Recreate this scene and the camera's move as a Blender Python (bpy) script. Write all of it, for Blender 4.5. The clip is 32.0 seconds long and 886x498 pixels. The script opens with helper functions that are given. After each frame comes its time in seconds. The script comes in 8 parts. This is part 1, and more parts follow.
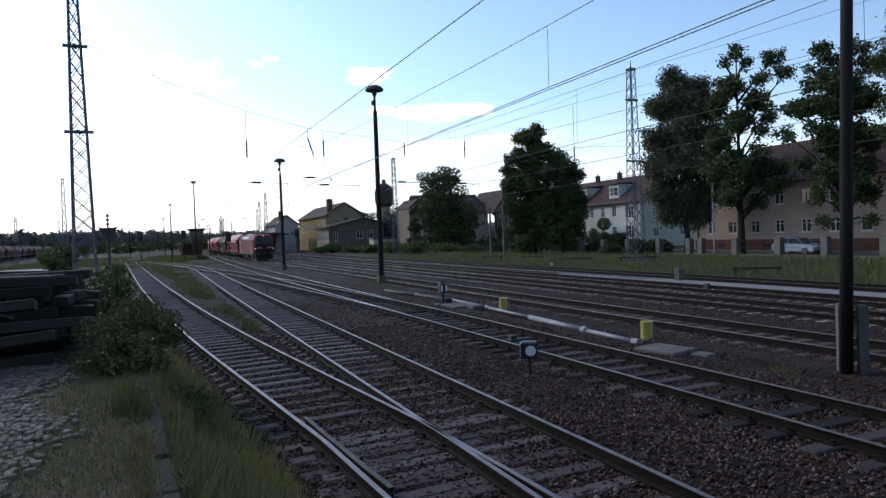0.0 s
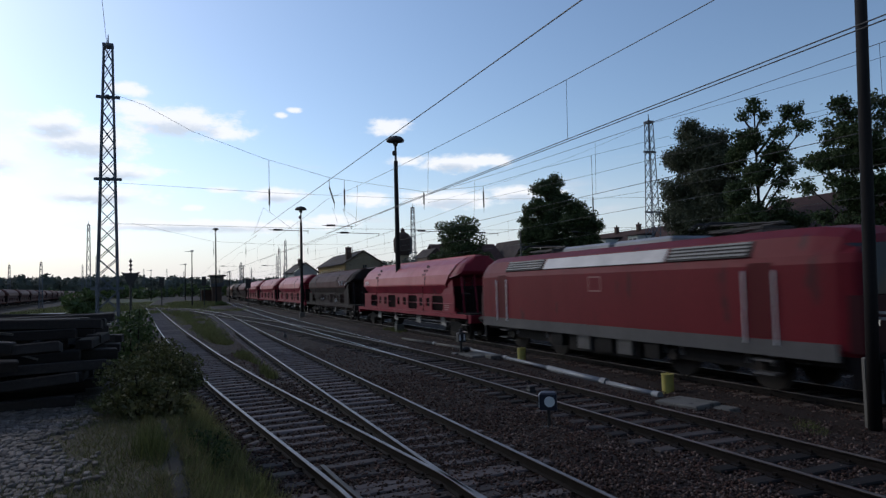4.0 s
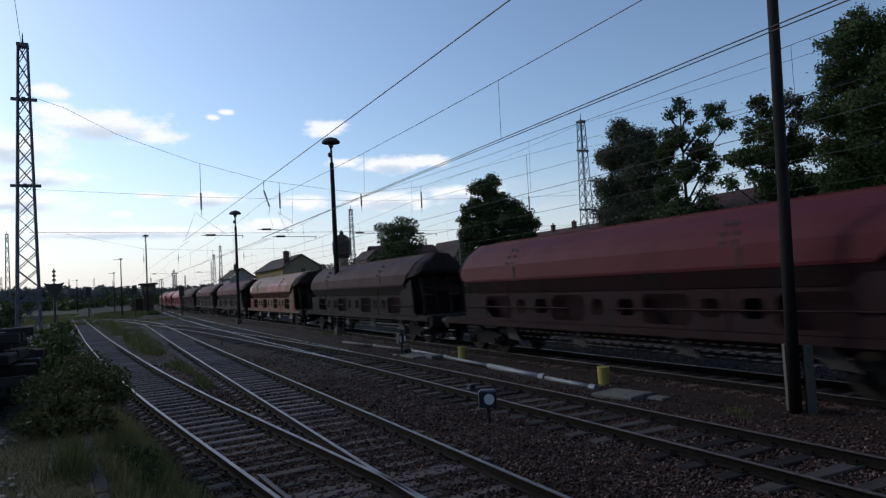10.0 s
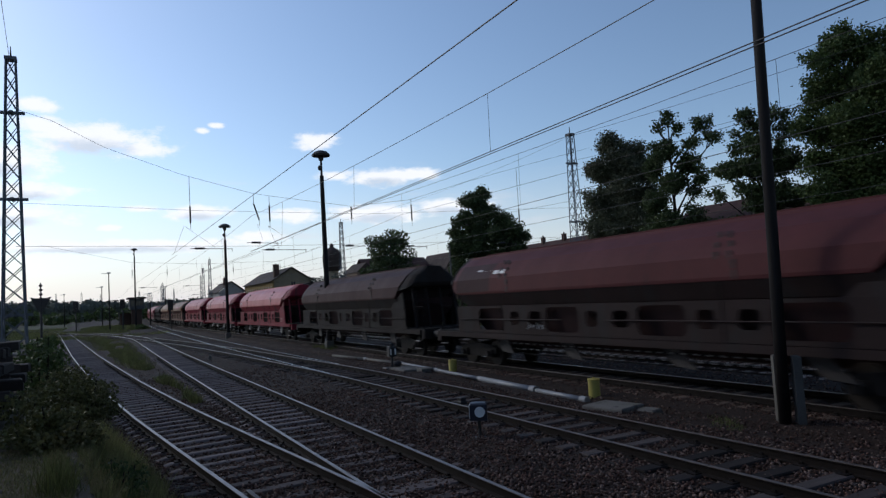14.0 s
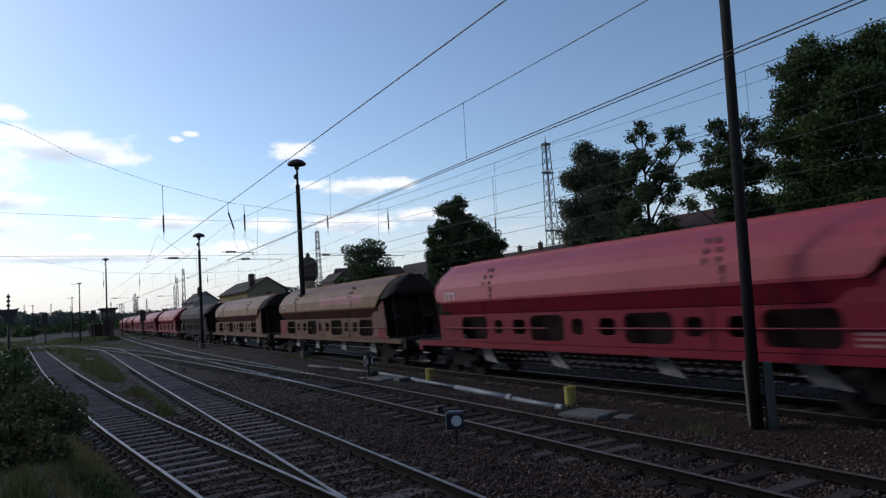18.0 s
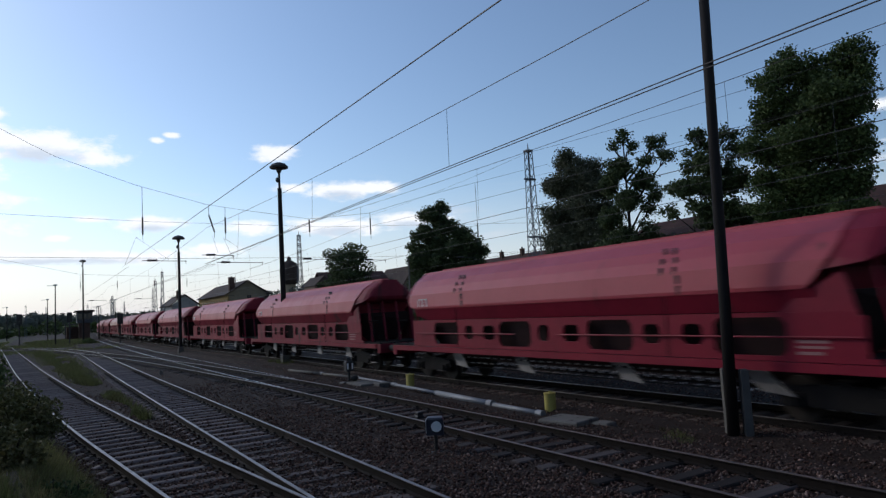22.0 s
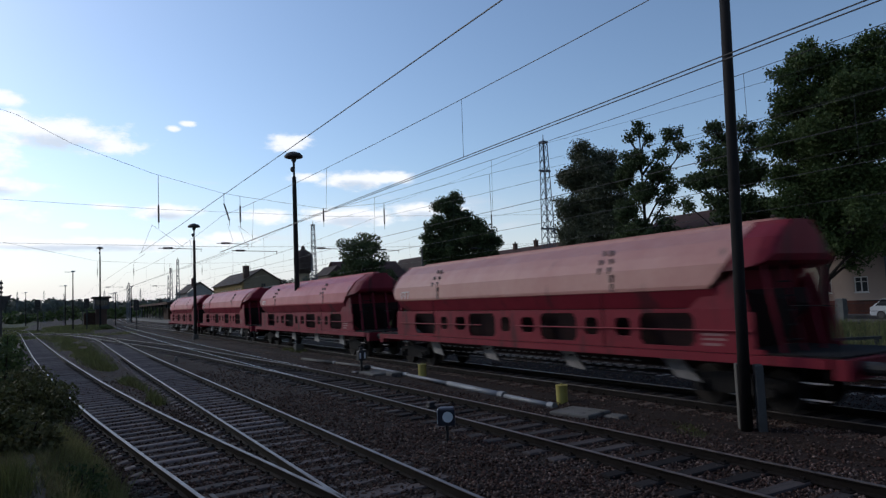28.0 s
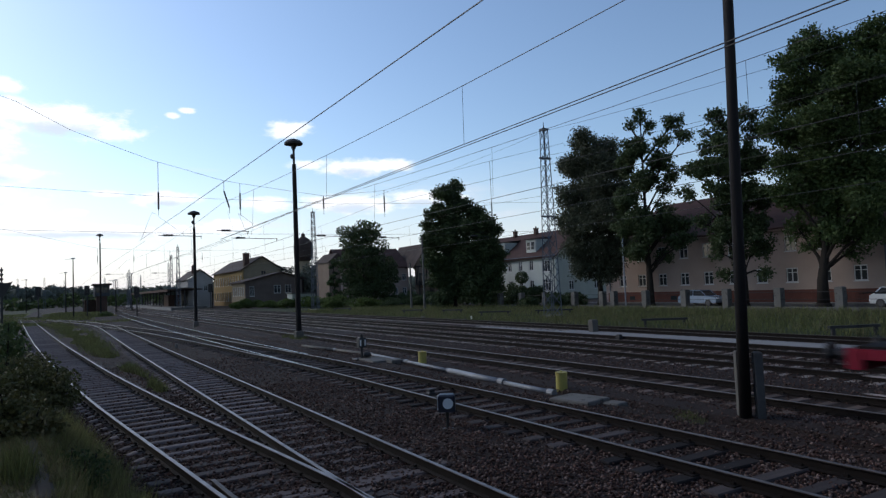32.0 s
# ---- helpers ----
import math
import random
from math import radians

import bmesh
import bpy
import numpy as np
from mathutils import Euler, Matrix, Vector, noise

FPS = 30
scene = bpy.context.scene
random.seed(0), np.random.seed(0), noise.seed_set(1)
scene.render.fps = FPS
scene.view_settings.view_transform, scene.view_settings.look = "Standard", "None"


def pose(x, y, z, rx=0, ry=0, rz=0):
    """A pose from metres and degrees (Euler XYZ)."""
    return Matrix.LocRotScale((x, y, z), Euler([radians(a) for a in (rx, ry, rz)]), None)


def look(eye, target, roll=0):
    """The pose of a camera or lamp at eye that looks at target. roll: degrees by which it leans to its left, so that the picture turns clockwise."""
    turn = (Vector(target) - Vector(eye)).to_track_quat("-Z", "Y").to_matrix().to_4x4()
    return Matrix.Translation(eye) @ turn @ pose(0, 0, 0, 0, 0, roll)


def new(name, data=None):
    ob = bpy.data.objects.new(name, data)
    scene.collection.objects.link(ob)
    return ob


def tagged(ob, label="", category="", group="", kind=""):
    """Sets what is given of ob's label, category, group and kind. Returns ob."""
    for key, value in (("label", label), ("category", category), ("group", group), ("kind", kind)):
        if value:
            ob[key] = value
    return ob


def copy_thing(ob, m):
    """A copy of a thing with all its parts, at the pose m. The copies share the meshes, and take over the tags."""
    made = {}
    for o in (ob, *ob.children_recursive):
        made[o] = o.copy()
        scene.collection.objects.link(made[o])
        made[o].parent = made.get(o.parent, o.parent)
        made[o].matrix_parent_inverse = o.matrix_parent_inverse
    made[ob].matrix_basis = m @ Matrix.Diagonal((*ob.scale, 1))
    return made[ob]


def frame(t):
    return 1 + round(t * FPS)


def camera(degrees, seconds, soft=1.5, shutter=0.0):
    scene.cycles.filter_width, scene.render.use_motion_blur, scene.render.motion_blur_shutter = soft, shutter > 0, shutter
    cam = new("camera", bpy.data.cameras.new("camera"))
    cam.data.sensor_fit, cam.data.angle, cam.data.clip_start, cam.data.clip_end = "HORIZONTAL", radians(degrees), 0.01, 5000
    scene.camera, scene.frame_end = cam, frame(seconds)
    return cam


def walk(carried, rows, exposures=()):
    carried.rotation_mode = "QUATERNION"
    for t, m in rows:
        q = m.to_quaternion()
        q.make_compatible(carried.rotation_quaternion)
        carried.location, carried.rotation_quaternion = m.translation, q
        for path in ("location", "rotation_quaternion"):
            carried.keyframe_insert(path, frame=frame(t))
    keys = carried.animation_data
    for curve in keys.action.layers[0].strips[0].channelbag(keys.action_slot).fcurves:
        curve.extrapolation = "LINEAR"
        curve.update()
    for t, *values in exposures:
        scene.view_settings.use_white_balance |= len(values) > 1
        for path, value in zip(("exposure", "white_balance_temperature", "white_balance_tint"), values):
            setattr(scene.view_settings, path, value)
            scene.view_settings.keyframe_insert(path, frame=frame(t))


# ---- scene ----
# camera: a hand-held stand on the loading ramp, turning slowly after the train
def view(x, y, z, yaw, pitch, roll):
    return pose(x, y, z) @ pose(0, 0, 0, 0, 0, yaw) @ pose(0, 0, 0, 90 + pitch) @ pose(0, 0, 0, 0, 0, roll)


cam = camera(67.2, 32.0, soft=1.3, shutter=0.3)
PATH = [
    (0, -0.000, 0.000, 2.732, -23.21, -1.23, -2.14),
    (0.5, -0.007, -0.000, 2.727, -21.71, 0.29, -1.75),
    (1, -0.019, -0.021, 2.722, -20.56, 1.04, -2.39),
    (1.5, -0.031, -0.032, 2.716, -20.36, 1.60, -1.64),
    (2, -0.047, -0.042, 2.715, -20.27, 2.07, -1.52),
    (2.5, -0.056, -0.046, 2.714, -20.29, 2.35, -1.18),
    (3, -0.056, -0.050, 2.713, -20.77, 2.71, -1.10),
    (3.5, -0.057, -0.060, 2.713, -21.27, 2.88, -1.20),
    (5.5, -0.039, -0.077, 2.715, -23.23, 3.44, -1.92),
    (6, -0.031, -0.084, 2.715, -23.50, 3.25, -1.74),
    (6.5, -0.022, -0.083, 2.716, -23.66, 3.15, -2.49),
    (7, -0.021, -0.091, 2.716, -23.81, 2.92, -2.90),
    (7.5, -0.018, -0.085, 2.716, -24.40, 2.84, -2.50),
    (8, -0.005, -0.089, 2.714, -25.12, 2.79, -2.40),
    (8.5, -0.006, -0.090, 2.711, -25.75, 2.80, -2.88),
    (9, 0.000, -0.085, 2.711, -26.27, 2.78, -2.96),
    (9.5, 0.009, -0.077, 2.709, -26.73, 2.79, -2.85),
    (10, 0.015, -0.079, 2.709, -26.95, 2.90, -3.13),
    (10.5, 0.015, -0.078, 2.709, -27.03, 3.19, -3.16),
    (11, 0.016, -0.085, 2.709, -26.94, 3.48, -2.99),
    (11.5, 0.022, -0.082, 2.707, -27.05, 3.75, -3.16),
    (12, 0.019, -0.081, 2.705, -27.16, 3.92, -3.29),
    (12.5, 0.023, -0.084, 2.704, -27.29, 3.97, -3.33),
    (13, 0.019, -0.087, 2.703, -27.46, 3.99, -3.48),
    (13.5, 0.020, -0.083, 2.704, -27.64, 3.97, -3.51),
    (14, 0.025, -0.085, 2.704, -27.83, 3.94, -3.38),
    (14.5, 0.039, -0.088, 2.703, -28.00, 3.95, -3.72),
    (16.5, 0.041, -0.092, 2.700, -29.19, 3.87, -3.67),
    (17, 0.039, -0.102, 2.698, -29.43, 3.95, -3.58),
    (17.5, 0.039, -0.104, 2.693, -29.65, 4.22, -3.71),
    (18, 0.033, -0.102, 2.692, -29.85, 4.60, -3.67),
    (18.5, 0.033, -0.116, 2.692, -30.01, 4.88, -3.57),
    (19, 0.032, -0.117, 2.693, -30.19, 5.13, -3.80),
    (19.5, 0.036, -0.123, 2.694, -30.40, 5.31, -3.62),
    (20, 0.033, -0.125, 2.696, -30.64, 5.30, -3.69),
    (20.5, 0.036, -0.122, 2.698, -30.86, 5.26, -3.53),
    (21, 0.034, -0.117, 2.698, -31.03, 5.19, -3.68),
    (21.5, 0.035, -0.124, 2.698, -31.20, 5.05, -3.58),
    (22, 0.035, -0.119, 2.701, -31.41, 4.94, -3.20),
    (22.5, 0.035, -0.116, 2.704, -31.64, 4.82, -3.43),
    (23, 0.032, -0.112, 2.701, -31.87, 4.72, -3.05),
    (23.5, 0.036, -0.108, 2.703, -31.92, 4.53, -2.81),
    (24, 0.037, -0.106, 2.704, -31.73, 4.41, -2.94),
    (24.5, 0.030, -0.103, 2.702, -31.37, 4.28, -3.00),
    (25, 0.041, -0.110, 2.702, -30.89, 4.20, -3.31),
    (25.5, 0.042, -0.111, 2.703, -30.70, 4.15, -3.04),
    (27.5, 0.042, -0.111, 2.702, -30.29, 4.28, -2.65),
    (28, 0.047, -0.106, 2.703, -30.21, 4.21, -2.47),
    (28.5, 0.047, -0.102, 2.702, -30.07, 4.03, -2.33),
    (29, 0.051, -0.106, 2.701, -29.86, 3.76, -2.68),
    (29.5, 0.051, -0.111, 2.700, -29.72, 3.52, -2.54),
    (30, 0.048, -0.114, 2.698, -29.82, 3.36, -2.34),
    (30.5, 0.046, -0.109, 2.699, -29.95, 3.28, -2.55),
    (31, 0.045, -0.103, 2.698, -30.03, 3.25, -2.53),
    (31.5, 0.043, -0.106, 2.698, -30.11, 3.22, -2.43),
    (32, 0.038, -0.101, 2.697, -30.17, 3.15, -2.39),
]
EXPOSURES = [(0, 0.75), (0.5, 0.6), (1, 0.4), (1.5, 0.25), (2, 0.08), (3, 0.0), (6, -0.05), (9, 0.0), (13, 0.0),
             (19, 0.05), (23, 0.05), (28, 0.05), (30.5, 0.05), (31.2, 0.12), (32, 0.22)]
walk(cam, [(t, view(*p)) for t, *p in PATH], EXPOSURES)

# ---- light ----
SUN_EL, SUN_AZ = 33.0, -38.0   # degrees; azimuth from +y towards +x
world = bpy.data.worlds.new("sky")
scene.world = world
world.use_nodes = True


def sky_nodes():
    nt = world.node_tree
    N, L = nt.nodes, nt.links
    N.clear()
    out = N.new("ShaderNodeOutputWorld")
    bg = N.new("ShaderNodeBackground")
    sky = N.new("ShaderNodeTexSky")
    sky.sky_type = "NISHITA"
    sky.sun_disc = False
    sky.sun_elevation = radians(SUN_EL)
    sky.sun_rotation = radians(SUN_AZ)
    sky.altitude, sky.air_density, sky.dust_density, sky.ozone_density = 60, 1.0, 0.95, 3.0
    bg.inputs["Strength"].default_value = 0.15
    geo = N.new("ShaderNodeTexCoord")
    # direction -> azimuth and elevation in degrees
    sep = N.new("ShaderNodeSeparateXYZ")
    L.new(geo.outputs["Generated"], sep.inputs[0])

    def m(op, a, b=None, c=None):
        n = N.new("ShaderNodeMath")
        n.operation = op
        for i, v in enumerate((a, b, c)):
            if v is None:
                continue
            if isinstance(v, (int, float)):
                n.inputs[i].default_value = v
            else:
                L.new(v, n.inputs[i])
        return n.outputs[0]
    az = m("MULTIPLY", m("ARCTAN2", sep.outputs[0], sep.outputs[1]), 57.2958)
    el = m("MULTIPLY", m("ARCSINE", sep.outputs[2]), 57.2958)
    comb = N.new("ShaderNodeCombineXYZ")
    L.new(m("MULTIPLY", az, 0.55), comb.inputs[0])
    L.new(m("MULTIPLY", el, 1.15), comb.inputs[1])
    nz = N.new("ShaderNodeTexNoise")
    nz.inputs["Scale"].default_value, nz.inputs["Detail"].default_value = 0.85, 8
    nz.inputs["Roughness"].default_value = 0.66
    L.new(comb.outputs[0], nz.inputs["Vector"])
    n1 = nz.outputs["Fac"]
    mask, base = None, None
    for a, e, ra, re in CLOUDS:
        ra, re = ra * 1.3, re * 1.5
        da = m("DIVIDE", m("SUBTRACT", az, a), ra)
        de = m("DIVIDE", m("SUBTRACT", el, e), re)
        d = m("SQRT", m("ADD", m("MULTIPLY", da, da), m("MULTIPLY", de, de)))
        v = m("SUBTRACT", 1.0, d)
        mask = v if mask is None else m("MAXIMUM", mask, v)
        if ra > 3:
            db = m("DIVIDE", m("SUBTRACT", el, e - 0.5 * re), 0.75 * re)
            da = m("MULTIPLY", da, 1.3)
            u = m("SUBTRACT", 1.0, m("SQRT", m("ADD", m("MULTIPLY", da, da), m("MULTIPLY", db, db))))
            base = u if base is None else m("MAXIMUM", base, u)
    # streaky cloud low over the horizon, all round
    comb2 = N.new("ShaderNodeCombineXYZ")
    L.new(m("MULTIPLY", az, 0.10), comb2.inputs[0])
    L.new(m("MULTIPLY", el, 0.55), comb2.inputs[1])
    nz2 = N.new("ShaderNodeTexNoise")
    nz2.inputs["Scale"].default_value, nz2.inputs["Detail"].default_value = 1.0, 6
    L.new(comb2.outputs[0], nz2.inputs["Vector"])
    low = m("SUBTRACT", 1.0, m("DIVIDE", m("ABSOLUTE", m("SUBTRACT", el, 4.0)), 7.5))
    streak = m("ADD", m("MULTIPLY", m("SUBTRACT", nz2.outputs["Fac"], 0.5), 2.6), m("MULTIPLY", low, 0.75))
    puff = m("ADD", m("MULTIPLY", m("MAXIMUM", mask, -1.2), 1.35), m("MULTIPLY", m("SUBTRACT", n1, 0.5), 2.3))
    ramp = N.new("ShaderNodeMapRange")
    ramp.interpolation_type = "SMOOTHSTEP"
    L.new(puff, ramp.inputs[0])
    ramp.inputs[1].default_value, ramp.inputs[2].default_value = 0.0, 0.9
    ramp2 = N.new("ShaderNodeMapRange")
    ramp2.interpolation_type = "SMOOTHSTEP"
    L.new(streak, ramp2.inputs[0])
    ramp2.inputs[1].default_value, ramp2.inputs[2].default_value = 0.25, 1.3
    haze = m("MULTIPLY", m("POWER", m("MAXIMUM", m("SUBTRACT", 1.0, m("DIVIDE", m("MAXIMUM", el, 0.0), 11.5)), 0.0), 1.5), 0.90)
    # haze and low cloud glow most towards the sun
    side = m("MULTIPLY_ADD", m("COSINE", m("MULTIPLY", m("SUBTRACT", az, SUN_AZ + 40), 0.0174533)), 0.40, 0.60)
    haze = m("MULTIPLY", haze, side)
    veil = m("MINIMUM", m("MAXIMUM", haze, m("MULTIPLY", m("MULTIPLY", ramp2.outputs[0], side), 0.6)), 1.0)
    fac = m("MULTIPLY", ramp.outputs[0], 0.92)
    mix = N.new("ShaderNodeMix")
    mix.data_type = "RGBA"
    L.new(fac, mix.inputs["Factor"])
    dim = N.new("ShaderNodeMix")
    dim.data_type = "RGBA"
    L.new(veil, dim.inputs["Factor"])
    deep = N.new("ShaderNodeVectorMath")
    deep.operation = "SCALE"
    L.new(sky.outputs[0], deep.inputs[0])
    L.new(m("MULTIPLY_ADD", m("COSINE", m("MULTIPLY", m("SUBTRACT", az, SUN_AZ), 0.0174533)), 0.24, 0.87), deep.inputs["Scale"])
    L.new(deep.outputs[0], dim.inputs["A"])
    dim.inputs["B"].default_value = (5.1, 5.1, 5.6, 1)
    L.new(dim.outputs["Result"], mix.inputs["A"])
    # clouds are white above and blue-grey in their bases
    under = N.new("ShaderNodeMapRange")
    under.interpolation_type = "SMOOTHSTEP"
    L.new(m("ADD", base, m("MULTIPLY", m("SUBTRACT", n1, 0.5), -1.2)), under.inputs[0])
    under.inputs[1].default_value, under.inputs[2].default_value = 0.1, 0.8
    tint = N.new("ShaderNodeMix")
    tint.data_type = "RGBA"
    L.new(under.outputs[0], tint.inputs["Factor"])
    tint.inputs["A"].default_value, tint.inputs["B"].default_value = (6.6, 6.7, 7.0, 1), (4.3, 4.8, 5.6, 1)
    L.new(tint.outputs["Result"], mix.inputs["B"])
    L.new(mix.outputs["Result"], bg.inputs["Color"])
    L.new(bg.outputs[0], out.inputs[0])


# clouds: azimuth, elevation, half width, half height in degrees
CLOUDS = [(0.1, 13.4, 4.6, 1.05), (-3.1, 14.2, 1.9, 0.6), (3.6, 12.8, 2.3, 0.6), (-6.6, 11.5, 4.6, 1.25), (-8.6, 12.6, 2.6, 0.8), (-3.4, 15.55, 1.5, 0.5), (-4.4, 9.3, 3.6, 0.6), (-6.0, 7.5, 4.8, 0.7),
          (8.2, 14.35, 0.6, 0.22), (9.3, 14.75, 0.62, 0.2), (17.4, 13.5, 1.8, 0.6), (23.0, 10.3, 3.3, 0.65), (19.0, 10.6, 1.7, 0.35), (26.0, 10.4, 2.0, 0.5), (7.7, 7.8, 2.5, 0.55), (3.4, 8.1, 1.2, 0.28),
          (1.3, 6.65, 0.9, 0.24), (15.4, 7.4, 2.3, 0.5), (22.4, 7.3, 4.6, 0.7), (12.6, 5.7, 2.1, 0.45), (28.5, 7.6, 3.6, 0.6), (65.4, 12.7, 1.3, 0.45),
          (1.5, 5.2, 12, 0.45), (-14, 10, 5, 1.6), (-24, 13, 6, 1.8), (75, 9, 8, 2), (-60, 10, 10, 3), (120, 12, 12, 3), (170, 15, 14, 3), (-120, 12, 12, 3)]
sky_nodes()
sun_data = bpy.data.lights.new("sun", "SUN")
sun_data.energy, sun_data.angle, sun_data.color = 0.55, radians(8.0), (1.0, 0.93, 0.82)
sun = new("sun", sun_data)
sun.matrix_world = look((0, 0, 0), (-math.sin(radians(SUN_AZ)) * math.cos(radians(SUN_EL)),
                                    -math.cos(radians(SUN_AZ)) * math.cos(radians(SUN_EL)), -math.sin(radians(SUN_EL))))

# ---- building helpers ----
class Solid:
    """Collects plain polygons for one mesh."""

    def __init__(self):
        self.v, self.f = [], []

    def add(self, verts, faces):
        n = len(self.v)
        self.v.extend([tuple(p) for p in verts])
        self.f.extend([tuple(i + n for i in f) for f in faces])
        return self

    def box(self, x0, x1, y0, y1, z0, z1, m=None):
        p = [(x, y, z) for z in (z0, z1) for x, y in ((x0, y0), (x1, y0), (x1, y1), (x0, y1))]
        if m is not None:
            p = [m @ Vector(q) for q in p]
        return self.add(p, [(3, 2, 1, 0), (4, 5, 6, 7), (0, 1, 5, 4), (1, 2, 6, 5), (2, 3, 7, 6), (3, 0, 4, 7)])

    def bevelled(self, x0, x1, y0, y1, z0, z1, b, m=None):
        """A box with its upper edges chamfered."""
        p = [(x0, y0, z0), (x1, y0, z0), (x1, y1, z0), (x0, y1, z0), (x0, y0, z1 - b), (x1, y0, z1 - b), (x1, y1, z1 - b), (x0, y1, z1 - b),
             (x0 + b, y0 + b, z1), (x1 - b, y0 + b, z1), (x1 - b, y1 - b, z1), (x0 + b, y1 - b, z1)]
        if m is not None:
            p = [m @ Vector(q) for q in p]
        f = [(3, 2, 1, 0), (8, 9, 10, 11)]
        for a, c in ((0, 4), (4, 8)):
            f += [(a + i, a + (i + 1) % 4, c + (i + 1) % 4, c + i) for i in range(4)]
        return self.add(p, f)

    def tube(self, pts, r, n=8, r1=None, caps=True):
        """A round bar along the points; r may taper to r1."""
        pts = [Vector(p) for p in pts]
        k = len(pts)
        base = len(self.v)
        for i, p in enumerate(pts):
            d = (pts[min(i + 1, k - 1)] - pts[max(i - 1, 0)]).normalized()
            a = d.cross(Vector((0, 0, 1)) if abs(d.z) < 0.9 else Vector((1, 0, 0))).normalized()
            b = d.cross(a)
            q = r if r1 is None else r + (r1 - r) * i / max(k - 1, 1)
            for j in range(n):
                w = 2 * math.pi * j / n
                self.v.append(tuple(p + a * (q * math.cos(w)) + b * (q * math.sin(w))))
        for i in range(k - 1):
            for j in range(n):
                a, b = base + i * n + j, base + i * n + (j + 1) % n
                self.f.append((b, a, a + n, b + n))
        if caps:
            self.f.append(tuple(base + j for j in range(n)))
            self.f.append(tuple(base + (k - 1) * n + j for j in reversed(range(n))))
        return self

    def prism(self, profile, y0, y1, m=None):
        """A closed profile of (x, z), run from y0 to y1."""
        n = len(profile)
        p = [(x, y0, z) for x, z in profile] + [(x, y1, z) for x, z in profile]
        if m is not None:
            p = [m @ Vector(q) for q in p]
        f = [tuple(range(n)), tuple(reversed(range(n, 2 * n)))]
        f += [((i + 1) % n, i, i + n, (i + 1) % n + n) for i in range(n)]
        return self.add(p, f)

    def loft(self, rings, closed=True, caps=True):
        """Rings of equally many points, joined one to the next."""
        n, base = len(rings[0]), len(self.v)
        for r in rings:
            self.v.extend([tuple(p) for p in r])
        for i in range(len(rings) - 1):
            for j in range(n if closed else n - 1):
                a, b = base + i * n + j, base + i * n + (j + 1) % n
                self.f.append((a, b, b + n, a + n))
        if caps:
            self.f.append(tuple(base + j for j in reversed(range(n))))
            self.f.append(tuple(base + (len(rings) - 1) * n + j for j in range(n)))
        return self

    def ball(self, c, rx, ry, rz, nu=10, nv=6, top=False):
        rings = []
        for i in range(nv + 1):
            a = math.pi * (0.5 * (i / nv) if top else i / nv - 0.5) if top else math.pi * (i / nv - 0.5)
            q = max(math.cos(a), 0.02)
            rings.append([(c[0] + rx * q * math.cos(2 * math.pi * j / nu), c[1] + ry * q * math.sin(2 * math.pi * j / nu),
                           c[2] + rz * math.sin(a)) for j in range(nu)])
        return self.loft(rings)

    def mesh(self, name, material=None, smooth=False):
        me = bpy.data.meshes.new(name)
        me.from_pydata(self.v, [], self.f)
        if material:
            me.materials.append(material)
        if smooth:
            me.polygons.foreach_set("use_smooth", [True] * len(me.polygons))
        me.update()
        return me


def part(name, solid, material, parent=None, label="", m=None, smooth=False):
    """One mesh object, under a thing or a part."""
    me = solid if isinstance(solid, bpy.types.Mesh) else solid.mesh(name, material, smooth)
    ob = new(name, me)
    if m is not None:
        ob.matrix_basis = m
    if parent is not None:
        ob.parent = parent
    if label:
        tagged(ob, label)
    return ob


def thing(name, label, category, m=None, group="", kind=""):
    ob = new(name)
    ob.empty_display_size = 0.2
    if m is not None:
        ob.matrix_basis = m
    return tagged(ob, label, category, group, kind)


def repaint(ob, material):
    """Gives an object its own material on a shared mesh."""
    ob.material_slots[0].link = "OBJECT"
    ob.material_slots[0].material = material
    return ob


def many(name, verts, faces, material, parent=None):
    """A large mesh from numpy arrays of quads or triangles."""
    me = bpy.data.meshes.new(name)
    k = faces.shape[1]
    me.vertices.add(len(verts))
    me.vertices.foreach_set("co", np.asarray(verts, np.float32).ravel())
    me.loops.add(faces.size)
    me.loops.foreach_set("vertex_index", faces.astype(np.int32).ravel())
    me.polygons.add(len(faces))
    me.polygons.foreach_set("loop_start", np.arange(0, faces.size, k, dtype=np.int32))
    me.materials.append(material)
    me.update(calc_edges=True)
    ob = new(name, me)
    if parent is not None:
        ob.parent = parent
    return ob


